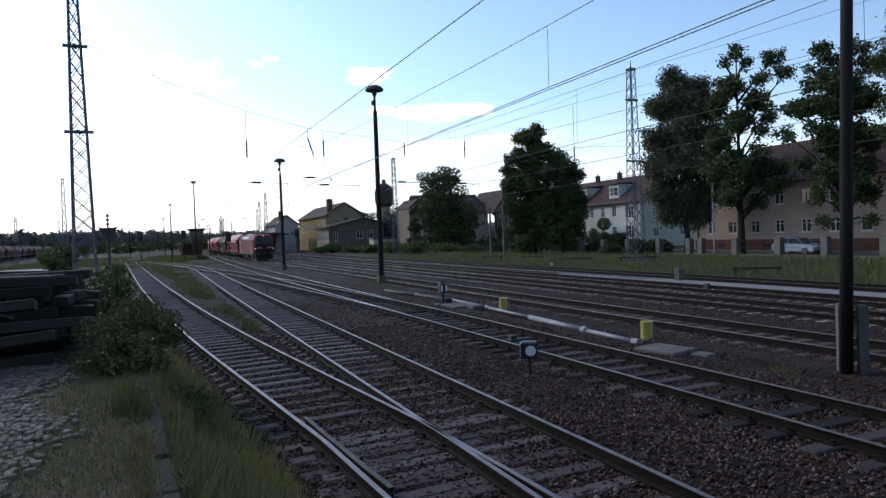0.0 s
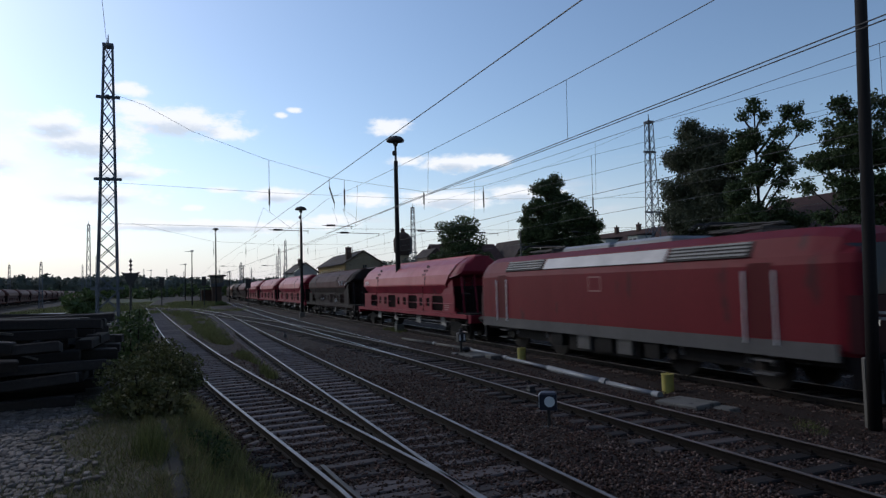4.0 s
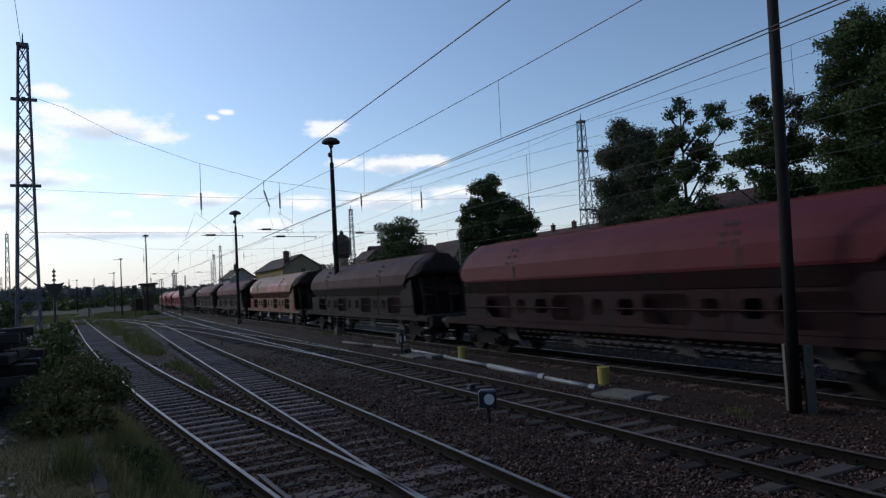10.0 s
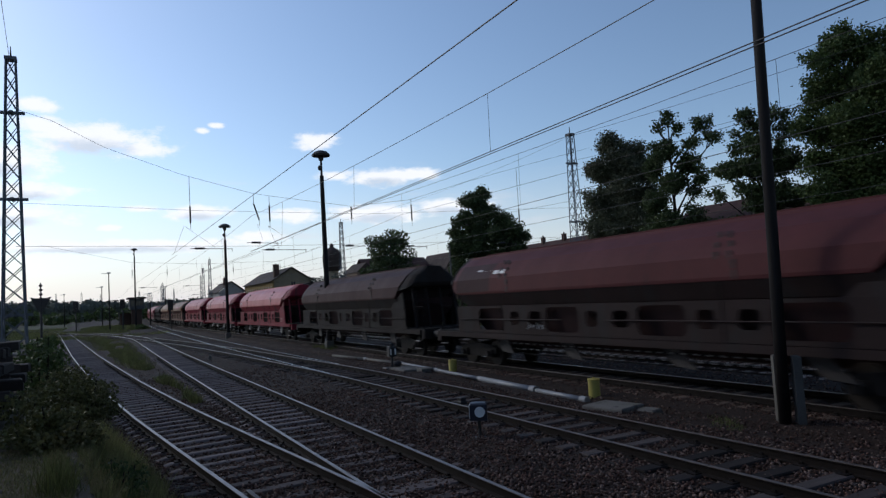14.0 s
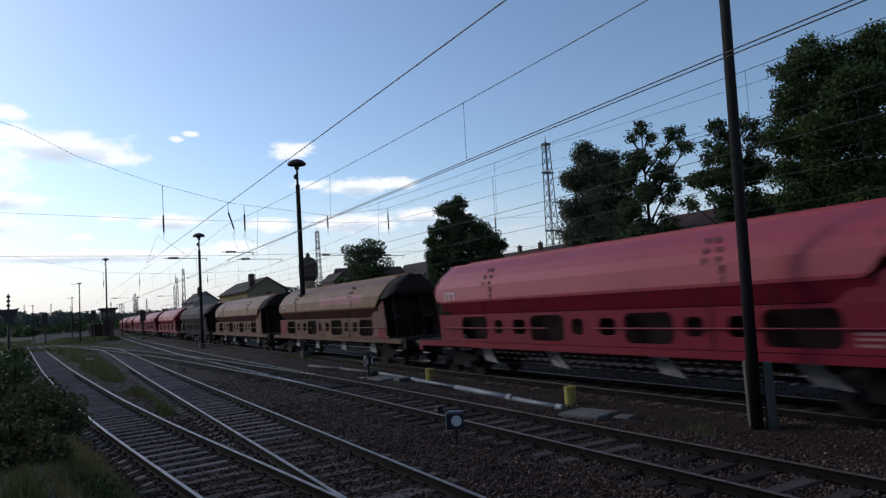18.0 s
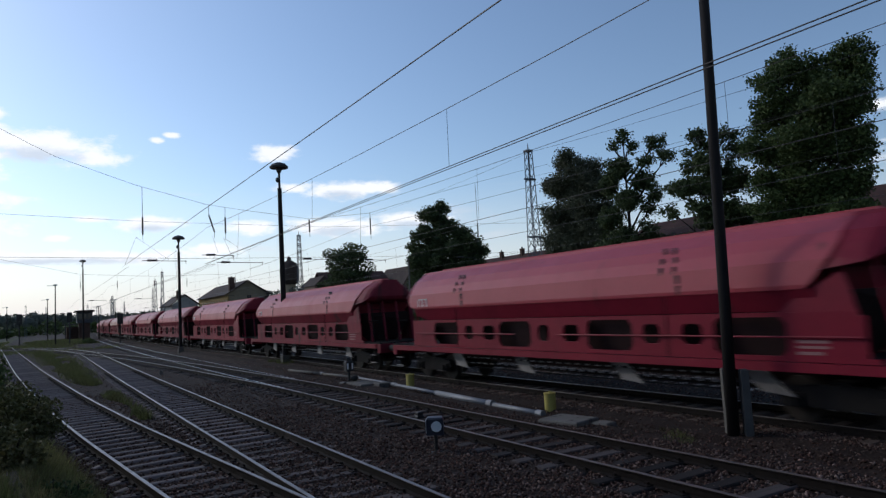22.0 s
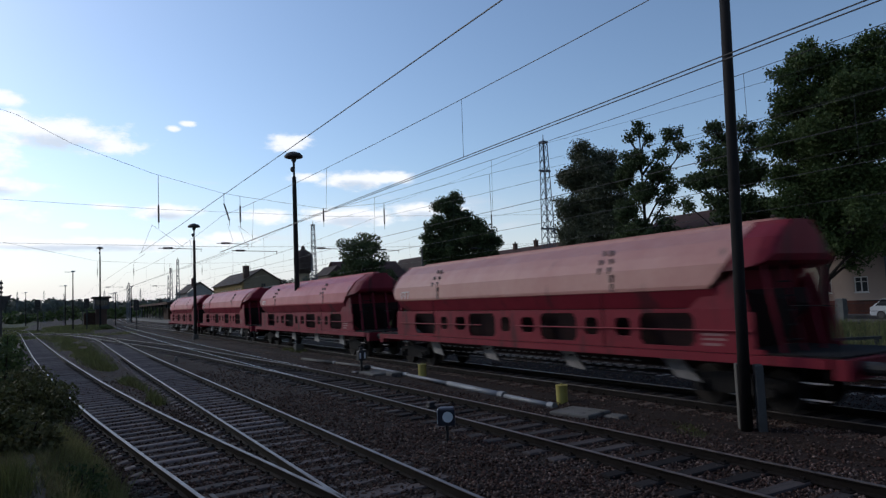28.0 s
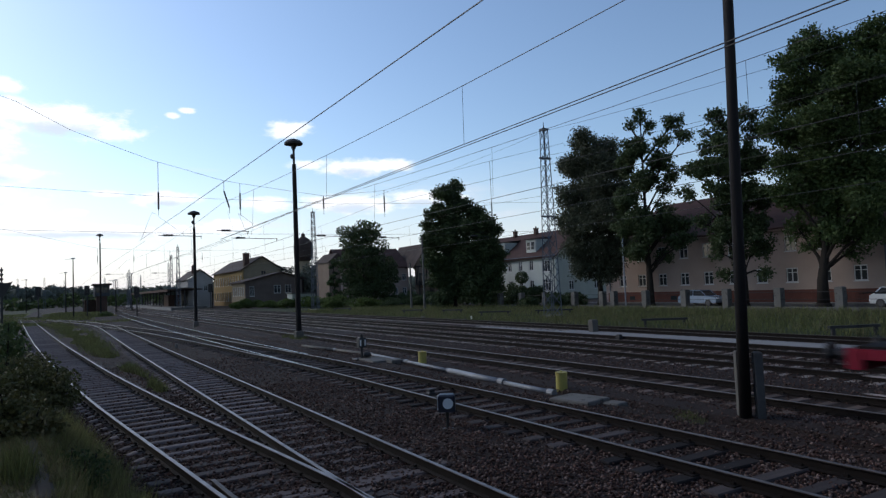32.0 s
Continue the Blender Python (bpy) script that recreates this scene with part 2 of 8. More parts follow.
# ---- materials ----
def material(name, color, color2=None, rough=0.8, metal=0.0, scale=3.0, fine=40.0, bump=0.3, dist=0.01, spots=None, per=None, gloss=None,
             streak=None, bias=0.5):
    """A surface of two colours mottled at a large and a fine scale. spots: a third colour and its share; per: how much each
    piece or island varies ('object' or 'island', amount); streak: stretch of the mottling in z."""
    mt = bpy.data.materials.new(name)
    mt.use_nodes = True
    nt = mt.node_tree
    N, L = nt.nodes, nt.links
    bs = N["Principled BSDF"]
    tc = N.new("ShaderNodeTexCoord")
    vec = tc.outputs["Object"]
    if streak:
        mp = N.new("ShaderNodeMapping")
        mp.inputs["Scale"].default_value = streak
        L.new(vec, mp.inputs[0])
        vec = mp.outputs[0]
    a = N.new("ShaderNodeTexNoise")
    a.inputs["Scale"].default_value, a.inputs["Detail"].default_value, a.inputs["Roughness"].default_value = scale, 6, 0.6
    L.new(vec, a.inputs["Vector"])
    b = N.new("ShaderNodeTexNoise")
    b.inputs["Scale"].default_value, b.inputs["Detail"].default_value = fine, 3
    L.new(tc.outputs["Object"], b.inputs["Vector"])
    add = N.new("ShaderNodeMath")
    add.operation = "MULTIPLY_ADD"
    L.new(b.outputs["Fac"], add.inputs[0])
    add.inputs[1].default_value = 0.45
    L.new(a.outputs["Fac"], add.inputs[2])
    mr = N.new("ShaderNodeMapRange")
    L.new(add.outputs[0], mr.inputs[0])
    mr.inputs[1].default_value, mr.inputs[2].default_value = 0.72 - 0.28 + (0.5 - bias) * 0.4, 0.72 + 0.28 + (0.5 - bias) * 0.4
    mix = N.new("ShaderNodeMix")
    mix.data_type = "RGBA"
    L.new(mr.outputs[0], mix.inputs["Factor"])
    color2 = color2 or tuple(c * 0.7 for c in color)
    mix.inputs["A"].default_value, mix.inputs["B"].default_value = (*color, 1), (*color2, 1)
    col = mix.outputs["Result"]
    if spots:
        c3, share, sc = spots
        s = N.new("ShaderNodeTexNoise")
        s.inputs["Scale"].default_value, s.inputs["Detail"].default_value = sc, 5
        L.new(vec, s.inputs["Vector"])
        sr = N.new("ShaderNodeMapRange")
        L.new(s.outputs["Fac"], sr.inputs[0])
        sr.inputs[1].default_value, sr.inputs[2].default_value = 0.72 - share, 0.80 - share
        m2 = N.new("ShaderNodeMix")
        m2.data_type = "RGBA"
        L.new(sr.outputs[0], m2.inputs["Factor"])
        L.new(col, m2.inputs["A"])
        m2.inputs["B"].default_value = (*c3, 1)
        col = m2.outputs["Result"]
    if per:
        kind, amount = per
        if kind == "object":
            rnd = N.new("ShaderNodeObjectInfo").outputs["Random"]
        else:
            rnd = N.new("ShaderNodeNewGeometry").outputs["Random Per Island"]
        hv = N.new("ShaderNodeHueSaturation")
        pr = N.new("ShaderNodeMapRange")
        L.new(rnd, pr.inputs[0])
        pr.inputs[3].default_value, pr.inputs[4].default_value = 1 - amount, 1 + amount
        L.new(pr.outputs[0], hv.inputs["Value"])
        L.new(col, hv.inputs["Color"])
        col = hv.outputs[0]
    L.new(col, bs.inputs["Base Color"])
    rr = N.new("ShaderNodeMapRange")
    L.new(a.outputs["Fac"], rr.inputs[0])
    rr.inputs[3].default_value, rr.inputs[4].default_value = max(rough - 0.12, 0.03), min(rough + 0.12, 1)
    L.new(rr.outputs[0], bs.inputs["Roughness"])
    bs.inputs["Metallic"].default_value = metal
    if gloss is None and rough >= 0.7:
        gloss = 0.18
    if gloss is not None:
        bs.inputs["Specular IOR Level"].default_value = gloss
    if bump:
        bp = N.new("ShaderNodeBump")
        bp.inputs["Strength"].default_value, bp.inputs["Distance"].default_value = bump, dist
        L.new(add.outputs[0], bp.inputs["Height"])
        L.new(bp.outputs[0], bs.inputs["Normal"])
    return mt


def plain(name, color, rough=0.6, metal=0.0, emit=0.0):
    mt = bpy.data.materials.new(name)
    mt.use_nodes = True
    bs = mt.node_tree.nodes["Principled BSDF"]
    bs.inputs["Base Color"].default_value = (*color, 1)
    bs.inputs["Roughness"].default_value, bs.inputs["Metallic"].default_value = rough, metal
    if emit:
        bs.inputs["Emission Color"].default_value = (*color, 1)
        bs.inputs["Emission Strength"].default_value = emit
    return mt


def leaf_material(name, color, color2, amount=0.3, thin=0.22):
    mt = material(name, color, color2, 0.6, 0, 0.4, 5, 0.0, per=("island", amount), gloss=0.2)
    nt = mt.node_tree
    bs = nt.nodes["Principled BSDF"]
    tr = nt.nodes.new("ShaderNodeBsdfTranslucent")
    mx = nt.nodes.new("ShaderNodeMixShader")
    mx.inputs[0].default_value = thin
    col = bs.inputs["Base Color"].links[0].from_socket
    nt.links.new(col, tr.inputs[0])
    nt.links.new(bs.outputs[0], mx.inputs[1])
    nt.links.new(tr.outputs[0], mx.inputs[2])
    nt.links.new(mx.outputs[0], nt.nodes["Material Output"].inputs[0])
    return mt


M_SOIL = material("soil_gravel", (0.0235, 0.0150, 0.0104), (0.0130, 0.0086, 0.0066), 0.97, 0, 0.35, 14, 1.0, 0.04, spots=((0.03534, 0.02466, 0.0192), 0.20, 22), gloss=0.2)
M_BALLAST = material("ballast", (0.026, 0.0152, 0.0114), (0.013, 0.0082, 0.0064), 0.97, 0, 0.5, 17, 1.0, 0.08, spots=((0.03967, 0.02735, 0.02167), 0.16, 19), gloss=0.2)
M_STONES = material("ballast_stone", (0.076, 0.0425, 0.0335), (0.042, 0.0250, 0.0205), 0.95, 0, 0.6, 30, 0.3, per=("island", 0.7), gloss=0.15)
M_STONEPALE = material("pale_stone", (0.155, 0.110, 0.094), (0.088, 0.062, 0.053), 0.9, 0, 0.6, 30, 0.3, per=("island", 0.5), gloss=0.2)
M_DUST = material("dusty_paving", (0.40, 0.38, 0.35), (0.30, 0.285, 0.265), 0.92, 0, 0.3, 14, 0.4, 0.01)
M_GRASSGROUND = material("meadow", (0.027, 0.039, 0.012), (0.039, 0.04125, 0.018), 0.95, 0, 0.25, 9, 0.8, 0.05)
M_GRASS = leaf_material("grass_blades", (0.075, 0.098, 0.0285), (0.125, 0.122, 0.050), 0.45, 0.3)
M_FRESHGRASS = leaf_material("fresh_grass_blades", (0.135, 0.160, 0.050), (0.205, 0.185, 0.082), 0.4, 0.5)
M_DRYGRASS = leaf_material("dry_grass", (0.1702, 0.1502, 0.07508), (0.130, 0.115, 0.055), 0.35, 0.35)
M_RAIL = material("rail_rusty", (0.0104, 0.0065, 0.004875), (0.00585, 0.004225, 0.003575), 0.8, 0.0, 6, 60, 0.3, 0.003)
M_RAILHEAD = material("rail_polished", (0.38, 0.37, 0.36), (0.26, 0.245, 0.23), 0.27, 1.0, 3, 50, 0.05, 0.001)
M_RAILHEAD_DULL = material("rail_head_dull", (0.085, 0.072, 0.065), (0.045, 0.037, 0.032), 0.6, 0.4, 3, 50, 0.05, 0.001)
M_RAILHEAD_WORN = material("rail_head_worn", (0.235, 0.200, 0.182), (0.135, 0.112, 0.100), 0.40, 0.75, 3, 50, 0.05, 0.001)
M_SLEEPER_WOOD = material("tarred_timber", (0.045, 0.036, 0.035), (0.088, 0.072, 0.069), 0.85, 0, 2.0, 28, 0.6, 0.01, per=("object", 0.4), streak=(0.6, 5, 5))
M_SLEEPER_CONC = material("sleeper_concrete", (0.27, 0.235, 0.21), (0.18, 0.155, 0.138), 0.9, 0, 2.0, 40, 0.3, 0.005, per=("object", 0.25))
M_SLEEPER_BROWN = material("rust_stained_sleeper", (0.115, 0.086, 0.072), (0.072, 0.054, 0.046), 0.9, 0, 2.0, 40, 0.3, 0.005, per=("object", 0.35))
M_SLEEPER_TROUGH = material("pale_trough_sleeper", (0.155, 0.130, 0.126), (0.112, 0.093, 0.090), 0.85, 0, 2.0, 36, 0.3, 0.005, per=("object", 0.22))
M_SLEEPER_OILY = material("oily_timber", (0.024, 0.0195, 0.0185), (0.052, 0.043, 0.041), 0.9, 0, 2.0, 28, 0.6, 0.01, per=("object", 0.9), streak=(0.6, 5, 5))
M_SLEEPER_MIX = material("weathered_sleepers", (0.11, 0.095, 0.083), (0.065, 0.056, 0.05), 0.9, 0, 2.0, 30, 0.5, 0.01, per=("island", 0.3))
M_CONCRETE = material("old_concrete", (0.152, 0.144, 0.132), (0.096, 0.0904, 0.0816), 0.9, 0, 1.6, 30, 0.5, 0.008, spots=((0.06, 0.056, 0.0496), 0.12, 5))
M_PALE = material("pale_paving", (0.24, 0.2325, 0.225), (0.18, 0.1725, 0.1688), 0.9, 0, 0.8, 20, 0.3, 0.01)
M_GREYMETAL = material("grey_painted_steel", (0.30, 0.33, 0.37), (0.22, 0.245, 0.28), 0.5, 0.2, 1.5, 30, 0.15, 0.003, spots=((0.15, 0.10, 0.07), 0.08, 4))
M_MASTGREY = material("galvanised_lattice", (0.112, 0.128, 0.150), (0.082, 0.094, 0.112), 0.7, 0.0, 1.5, 30, 0.1, 0.002)
M_POLE = material("tarred_pole", (0.016, 0.013, 0.012), (0.009, 0.008, 0.008), 0.75, 0, 2, 30, 0.4, 0.006, streak=(6, 6, 0.6))
M_BLACK = material("black_iron", (0.022, 0.022, 0.024), (0.035, 0.032, 0.03), 0.6, 0.3, 3, 40, 0.2, 0.003)
M_WIRE = plain("wire_dark", (0.02, 0.02, 0.022), 0.5, 0.3)
M_YELLOW = material("yellow_plastic", (0.4, 0.328, 0.072), (0.304, 0.248, 0.06), 0.55, 0, 4, 40, 0.1, 0.002)
M_WHITE = material("white_enamel", (0.78, 0.78, 0.76), (0.65, 0.65, 0.62), 0.4, 0, 5, 40, 0.05, 0.001)
M_PIPE = material("zinc_duct", (0.20, 0.21, 0.23), (0.12, 0.125, 0.13), 0.5, 0.25, 2, 25, 0.15, 0.003)
M_TIMBER = material("black_timber", (0.0145, 0.0120, 0.0112), (0.040, 0.033, 0.030), 0.85, 0, 1.2, 22, 0.7, 0.012, per=("object", 0.5), streak=(0.4, 5, 5))
M_COBBLE = material("granite_setts", (0.185, 0.152, 0.130), (0.110, 0.090, 0.077), 0.75, 0, 3, 30, 0.5, 0.006, per=("island", 0.4))
M_BARK = material("bark", (0.030, 0.024, 0.019), (0.017, 0.014, 0.012), 0.95, 0, 2, 14, 0.8, 0.03, streak=(3, 3, 0.6))
LEAF_DARK = leaf_material("leaves_maple", (0.040, 0.060, 0.024), (0.066, 0.090, 0.038))
LEAF_GREY = leaf_material("leaves_chestnut", (0.055, 0.066, 0.038), (0.095, 0.103, 0.068))
LEAF_FRESH = leaf_material("leaves_linden", (0.040, 0.064, 0.020), (0.066, 0.094, 0.032))
LEAF_BUSH = leaf_material("leaves_bush", (0.064, 0.080, 0.027), (0.108, 0.094, 0.040))
LEAF_BRIGHT = leaf_material("leaves_young", (0.060, 0.095, 0.022), (0.095, 0.125, 0.036))
M_BLOSSOM = plain("chestnut_blossom", (0.42, 0.40, 0.34), 0.8)
M_STUB = material("stub_concrete", (0.120, 0.112, 0.102), (0.075, 0.070, 0.063), 0.9, 0, 1.6, 30, 0.5, 0.008)
# far foliage is paler and greyer: distance haze is mixed into its colour
LEAF_FAR = leaf_material("leaves_far_hazed", (0.075, 0.088, 0.070), (0.100, 0.112, 0.090))

# ---- tracks ----
GAUGE = 1.507
CURVE_Y, CURVE_R = 130.0, 1900.0


def main_line(x0, s):
    """Place and heading on a main track that lies x0 from the stand, s metres along; it bends away past CURVE_Y."""
    if s <= CURVE_Y:
        return Vector((x0, s, 0)), 0.0
    r = CURVE_R - x0
    a = (s - CURVE_Y) / r
    return Vector((CURVE_R - r * math.cos(a), CURVE_Y + r * math.sin(a), 0)), a


def spline(points, y):
    """x at y on a smooth line through (y, x) points."""
    ys, xs = zip(*points)
    for i in range(len(ys) - 1):
        if y <= ys[i + 1] or i == len(ys) - 2:
            break
    h = ys[i + 1] - ys[i]

    def slope(j):
        if j <= 0 or j >= len(ys) - 1:
            j0, j1 = max(j - 1, 0), min(j + 1, len(ys) - 1)
            return (xs[j1] - xs[j0]) / (ys[j1] - ys[j0])
        return (xs[j + 1] - xs[j - 1]) / (ys[j + 1] - ys[j - 1])
    t = (y - ys[i]) / h
    if t < 0:
        return xs[0] + slope(0) * (y - ys[0])
    return ((2 * t**3 - 3 * t**2 + 1) * xs[i] + (t**3 - 2 * t**2 + t) * h * slope(i) +
            (-2 * t**3 + 3 * t**2) * xs[i + 1] + (t**3 - t**2) * h * slope(i + 1))


RAIL_FOOT = [(-0.065, -0.159), (0.065, -0.159), (0.065, -0.148), (0.012, -0.130), (0.010, -0.042), (0.034, -0.030), (0.034, -0.012), (-0.034, -0.012),
             (-0.034, -0.030), (-0.010, -0.042), (-0.012, -0.130), (-0.065, -0.148)]
RAIL_HEAD = [(-0.034, -0.012), (0.034, -0.012), (0.033, -0.003), (0.026, 0.0), (-0.026, 0.0), (-0.033, -0.003)]


def rail(points, parent, head=None, lift=0.0):
    """A rail along (x, y) points: rusty foot and web, and the bright head on it."""
    pts = [Vector((x, y, lift)) for x, y in points]
    for name, prof, mt in (("rail", RAIL_FOOT, M_RAIL), ("rail_head", RAIL_HEAD, head or M_RAILHEAD)):
        rings = []
        for i, p in enumerate(pts):
            d = (pts[min(i + 1, len(pts) - 1)] - pts[max(i - 1, 0)]).normalized()
            n = Vector((d.y, -d.x, 0))
            rings.append([p + n * u + Vector((0, 0, w)) for u, w in prof])
        ob = part(name, Solid().loft(rings), mt, ob_parent[0] if name == "rail_head" else parent)
        ob_parent[0] = ob
    return ob


ob_parent = [None]


def trough_solid(length, width):
    """A pressed trough sleeper: rounded back, ends bent down."""
    so, rings = Solid(), []
    h = length / 2
    for x, z, k in ((-h, -0.16, 1.25), (-h + 0.10, -0.035, 1.05), (-h + 0.26, 0.0, 1.0), (h - 0.26, 0.0, 1.0), (h - 0.10, -0.035, 1.05), (h, -0.16, 1.25)):
        w = width / 2 * k
        rings.append([(x, -w, z - 0.09), (x, -w * 0.72, z - 0.018), (x, -w * 0.5, z), (x, w * 0.5, z), (x, w * 0.72, z - 0.018), (x, w, z - 0.09)])
    return so.loft(rings)


def sleepers(places, parent, mat, width, length, name, height=0.16, top=-0.16, clips=True, trough=False):
    """places: x, y, turn. The nearest are parts on one mesh, the rest one joined mesh."""
    so = trough_solid(length, width) if trough else Solid().bevelled(-length / 2, length / 2, -width / 2, width / 2, -height, 0, 0.02)
    me = so.mesh(name, mat)
    plate = Solid()
    for s in (-1, 1):
        x = s * GAUGE / 2
        plate.box(x - 0.17, x + 0.17, -0.08, 0.08, 0, 0.016)
        for k in (-1, 1):
            plate.box(x + k * 0.075 - 0.02, x + k * 0.075 + 0.02, -0.03, 0.03, 0.016, 0.055)
    pm = plate.mesh("base_plate", M_RAIL)
    near = places[:300]
    for x, y, a in near:
        ob = part(name, me, None, parent, m=pose(x, y, top + random.uniform(-0.012, 0.008), 0, random.uniform(-0.4, 0.4), a + random.uniform(-0.7, 0.7)))
        if clips and y < 45:
            part("base_plate", pm, None, ob)
    rest = places[300:]
    if rest:
        so = Solid()
        for x, y, a in rest:
            so.box(-length / 2, length / 2, -width / 2, width / 2, -height, 0, pose(x, y, top, 0, 0, a))
        tagged(part("far_sleepers", so, mat, parent), "row of far sleepers", "", kind="stuff")


def straight_track(name, label, x0, y0, y1, head, mat, sleeper, far=520):
    tr = thing(name, label, "railway track", kind="structure")
    ys = [y0, 0, 30, 60, 90, 130] + [130 + 12 * i for i in range(1, int((far - 130) / 12))]
    for side in (-1, 1):
        pts = []
        for s in ys:
            p, a = main_line(x0 + side * GAUGE / 2, s)
            pts.append((p.x, p.y))
        rail(pts, tr, head)
    places = []
    s = y0
    while s < far:
        p, a = main_line(x0, s)
        places.append((p.x, p.y, -math.degrees(a)))
        s += 0.62
    sleepers(places[:640], tr, mat, *sleeper, clips=x0 < 16)
    return tr


A_LEFT = [(-6, 2.5), (0, 2.35), (6.6, 2.12), (9.6, 1.93), (11.7, 1.70), (15.5, 1.30), (19.3, 0.92), (23.6, 0.55), (29, 0.13), (38, -0.45), (48.6, -1.1), (60, -1.7), (80, -2.7), (110, -4.2),
          (135, -5.6), (150, -7.2), (168, -11), (190, -20)]
B_LEFT = [(-6, 3.42), (6, 3.50), (12, 3.50), (20, 3.49), (40, 3.50), (60, 3.60), (72, 3.65), (80, 3.45), (88, 2.9), (97, 1.7), (110, -0.9), (125, -4.5), (140, -9)]
C_MID = [(-6, 8.68), (0, 8.68), (20, 8.68), (26, 8.60), (30, 8.44), (36, 8.15), (43, 7.78), (50, 7.32), (56, 6.85), (64, 6.05), (72, 5.2), (82, 4.1), (94, 2.8), (110, 0.6), (130, -3)]


def curve_points(pts, y0, y1, shift=0.0, step=2.5):
    out, y = [], y0
    while y <= y1 + 1e-6:
        dx = (spline(pts, y + 0.1) - spline(pts, y - 0.1)) / 0.2
        n = math.hypot(1, dx)
        out.append((spline(pts, y) + shift / n, y - shift * dx / n))
        y += step
    return out


def along(pts, y0, y1, shift, gap):
    out, y = [], y0
    while y < y1:
        dx = (spline(pts, y + 0.1) - spline(pts, y - 0.1)) / 0.2
        out.append((spline(pts, y) + shift, y, -math.degrees(math.atan(dx))))
        y += gap
    return out


def yard_tracks():
    tr = thing("track_siding", "rusty siding track on dark timber sleepers", "railway track", kind="structure")
    rail(curve_points(A_LEFT, -6, 188), tr, M_RAILHEAD_WORN)
    rail(curve_points(A_LEFT, -6, 188, GAUGE), tr, M_RAILHEAD_WORN)
    # check rail beside the frog
    rail([(x + 0.11 + (0.03 if i in (0, 4) else 0), y) for i, (x, y) in enumerate(curve_points(A_LEFT, 6.9, 10.4, 0, 0.85))], tr, M_RAILHEAD_DULL)
    sleepers(along(A_LEFT, 7, 13.0, GAUGE / 2, 0.63), tr, M_SLEEPER_WOOD, 0.25, 2.55, "sleeper", top=-0.165)
    sleepers(along(A_LEFT, 13.2, 150, GAUGE / 2, 0.62), tr, M_SLEEPER_TROUGH, 0.26, 2.45, "sleeper", top=-0.15, trough=True)
    tr = thing("track_turnout", "turnout track with shiny rails on dark timber sleepers", "railway track", kind="structure")
    rail(curve_points(B_LEFT, -6, 138), tr, M_RAILHEAD_WORN)
    rail(curve_points(B_LEFT, -6, 138, GAUGE), tr, M_RAILHEAD_WORN)
    sleepers(along(B_LEFT, 9.5, 15.4, GAUGE / 2, 0.63), tr, M_SLEEPER_WOOD, 0.25, 2.55, "sleeper", top=-0.17)
    sleepers(along(B_LEFT, 15.6, 132, GAUGE / 2, 0.62), tr, M_SLEEPER_TROUGH, 0.26, 2.45, "sleeper", top=-0.15, trough=True)
    # long turnout timbers under both
    for i in range(24):
        y = -5 + 0.62 * i
        part("turnout_timber", Solid().bevelled(-1.75, 1.75, -0.13, 0.13, -0.16, 0, 0.02), M_SLEEPER_WOOD, tr,
             m=pose(3.48, y, -0.166, 0, 0, 1.5 + random.uniform(-0.6, 0.6)))
    tr = thing("track_loop", "loop track with worn rails on spaced timber sleepers", "railway track", kind="structure")
    rail(curve_points(C_MID, -6, 128, -GAUGE / 2), tr, M_RAILHEAD_WORN)
    rail(curve_points(C_MID, -6, 128, GAUGE / 2), tr, M_RAILHEAD_WORN)
    sleepers(along(C_MID, -6, 118, 0, 0.66), tr, M_SLEEPER_OILY, 0.26, 2.6, "sleeper", top=-0.15)
    # second arm of the far turnout, running straight on beside the loop
    tr = thing("track_crossover", "second arm of the far turnout", "railway track", kind="structure")
    arm = [(18, 8.68), (40, 8.62), (56, 8.68), (75, 8.9), (94, 9.2), (120, 9.8), (150, 10.6)]
    rail(curve_points(arm, 22.5, 148, -GAUGE / 2 + 0.02), tr)
    rail(curve_points(arm, 28, 148, GAUGE / 2), tr)
    sleepers(along(arm, 44, 148, 0, 0.66), tr, M_SLEEPER_WOOD, 0.26, 2.6, "sleeper", top=-0.175, clips=False)


def ballast_bed(name, pts, y0, y1, half, top=-0.19):
    """A low bank of crushed stone under a track."""
    so = Solid()
    rings = []
    y = y0
    while y <= y1:
        x = pts(y)
        rings.append([(x - half - 0.5, y, -0.42), (x - half, y, top), (x + half, y, top), (x + half + 0.5, y, -0.42)])
        y += 4
    so.loft(rings, closed=False, caps=False)
    ob = part(name, so, M_BALLAST)
    return tagged(ob, "grey-brown crushed stone ballast bed", "ballast", kind="structure")


def ground():
    so = Solid()
    n = 40
    R = 2400
    xs = [-R, -600, -200, -80, -40, -20, -8, -2, 6, 12, 20, 28, 40, 60, 120, 300, 700, R]
    ys = [-R, -400, -100, -40, -10, 0, 10, 20, 40, 80, 140, 200, 300, 500, 900, R]
    v = [(x, y, -0.32 + 0.02 * noise.noise(Vector((x * 0.3, y * 0.3, 0)))) for y in ys for x in xs]
    w = len(xs)
    f = [(j * w + i, j * w + i + 1, (j + 1) * w + i + 1, (j + 1) * w + i) for j in range(len(ys) - 1) for i in range(w - 1)]
    so.add(v, f)
    tagged(part("ground", so, M_SOIL), "dark trodden soil and gravel of the yard", "ground", kind="structure")


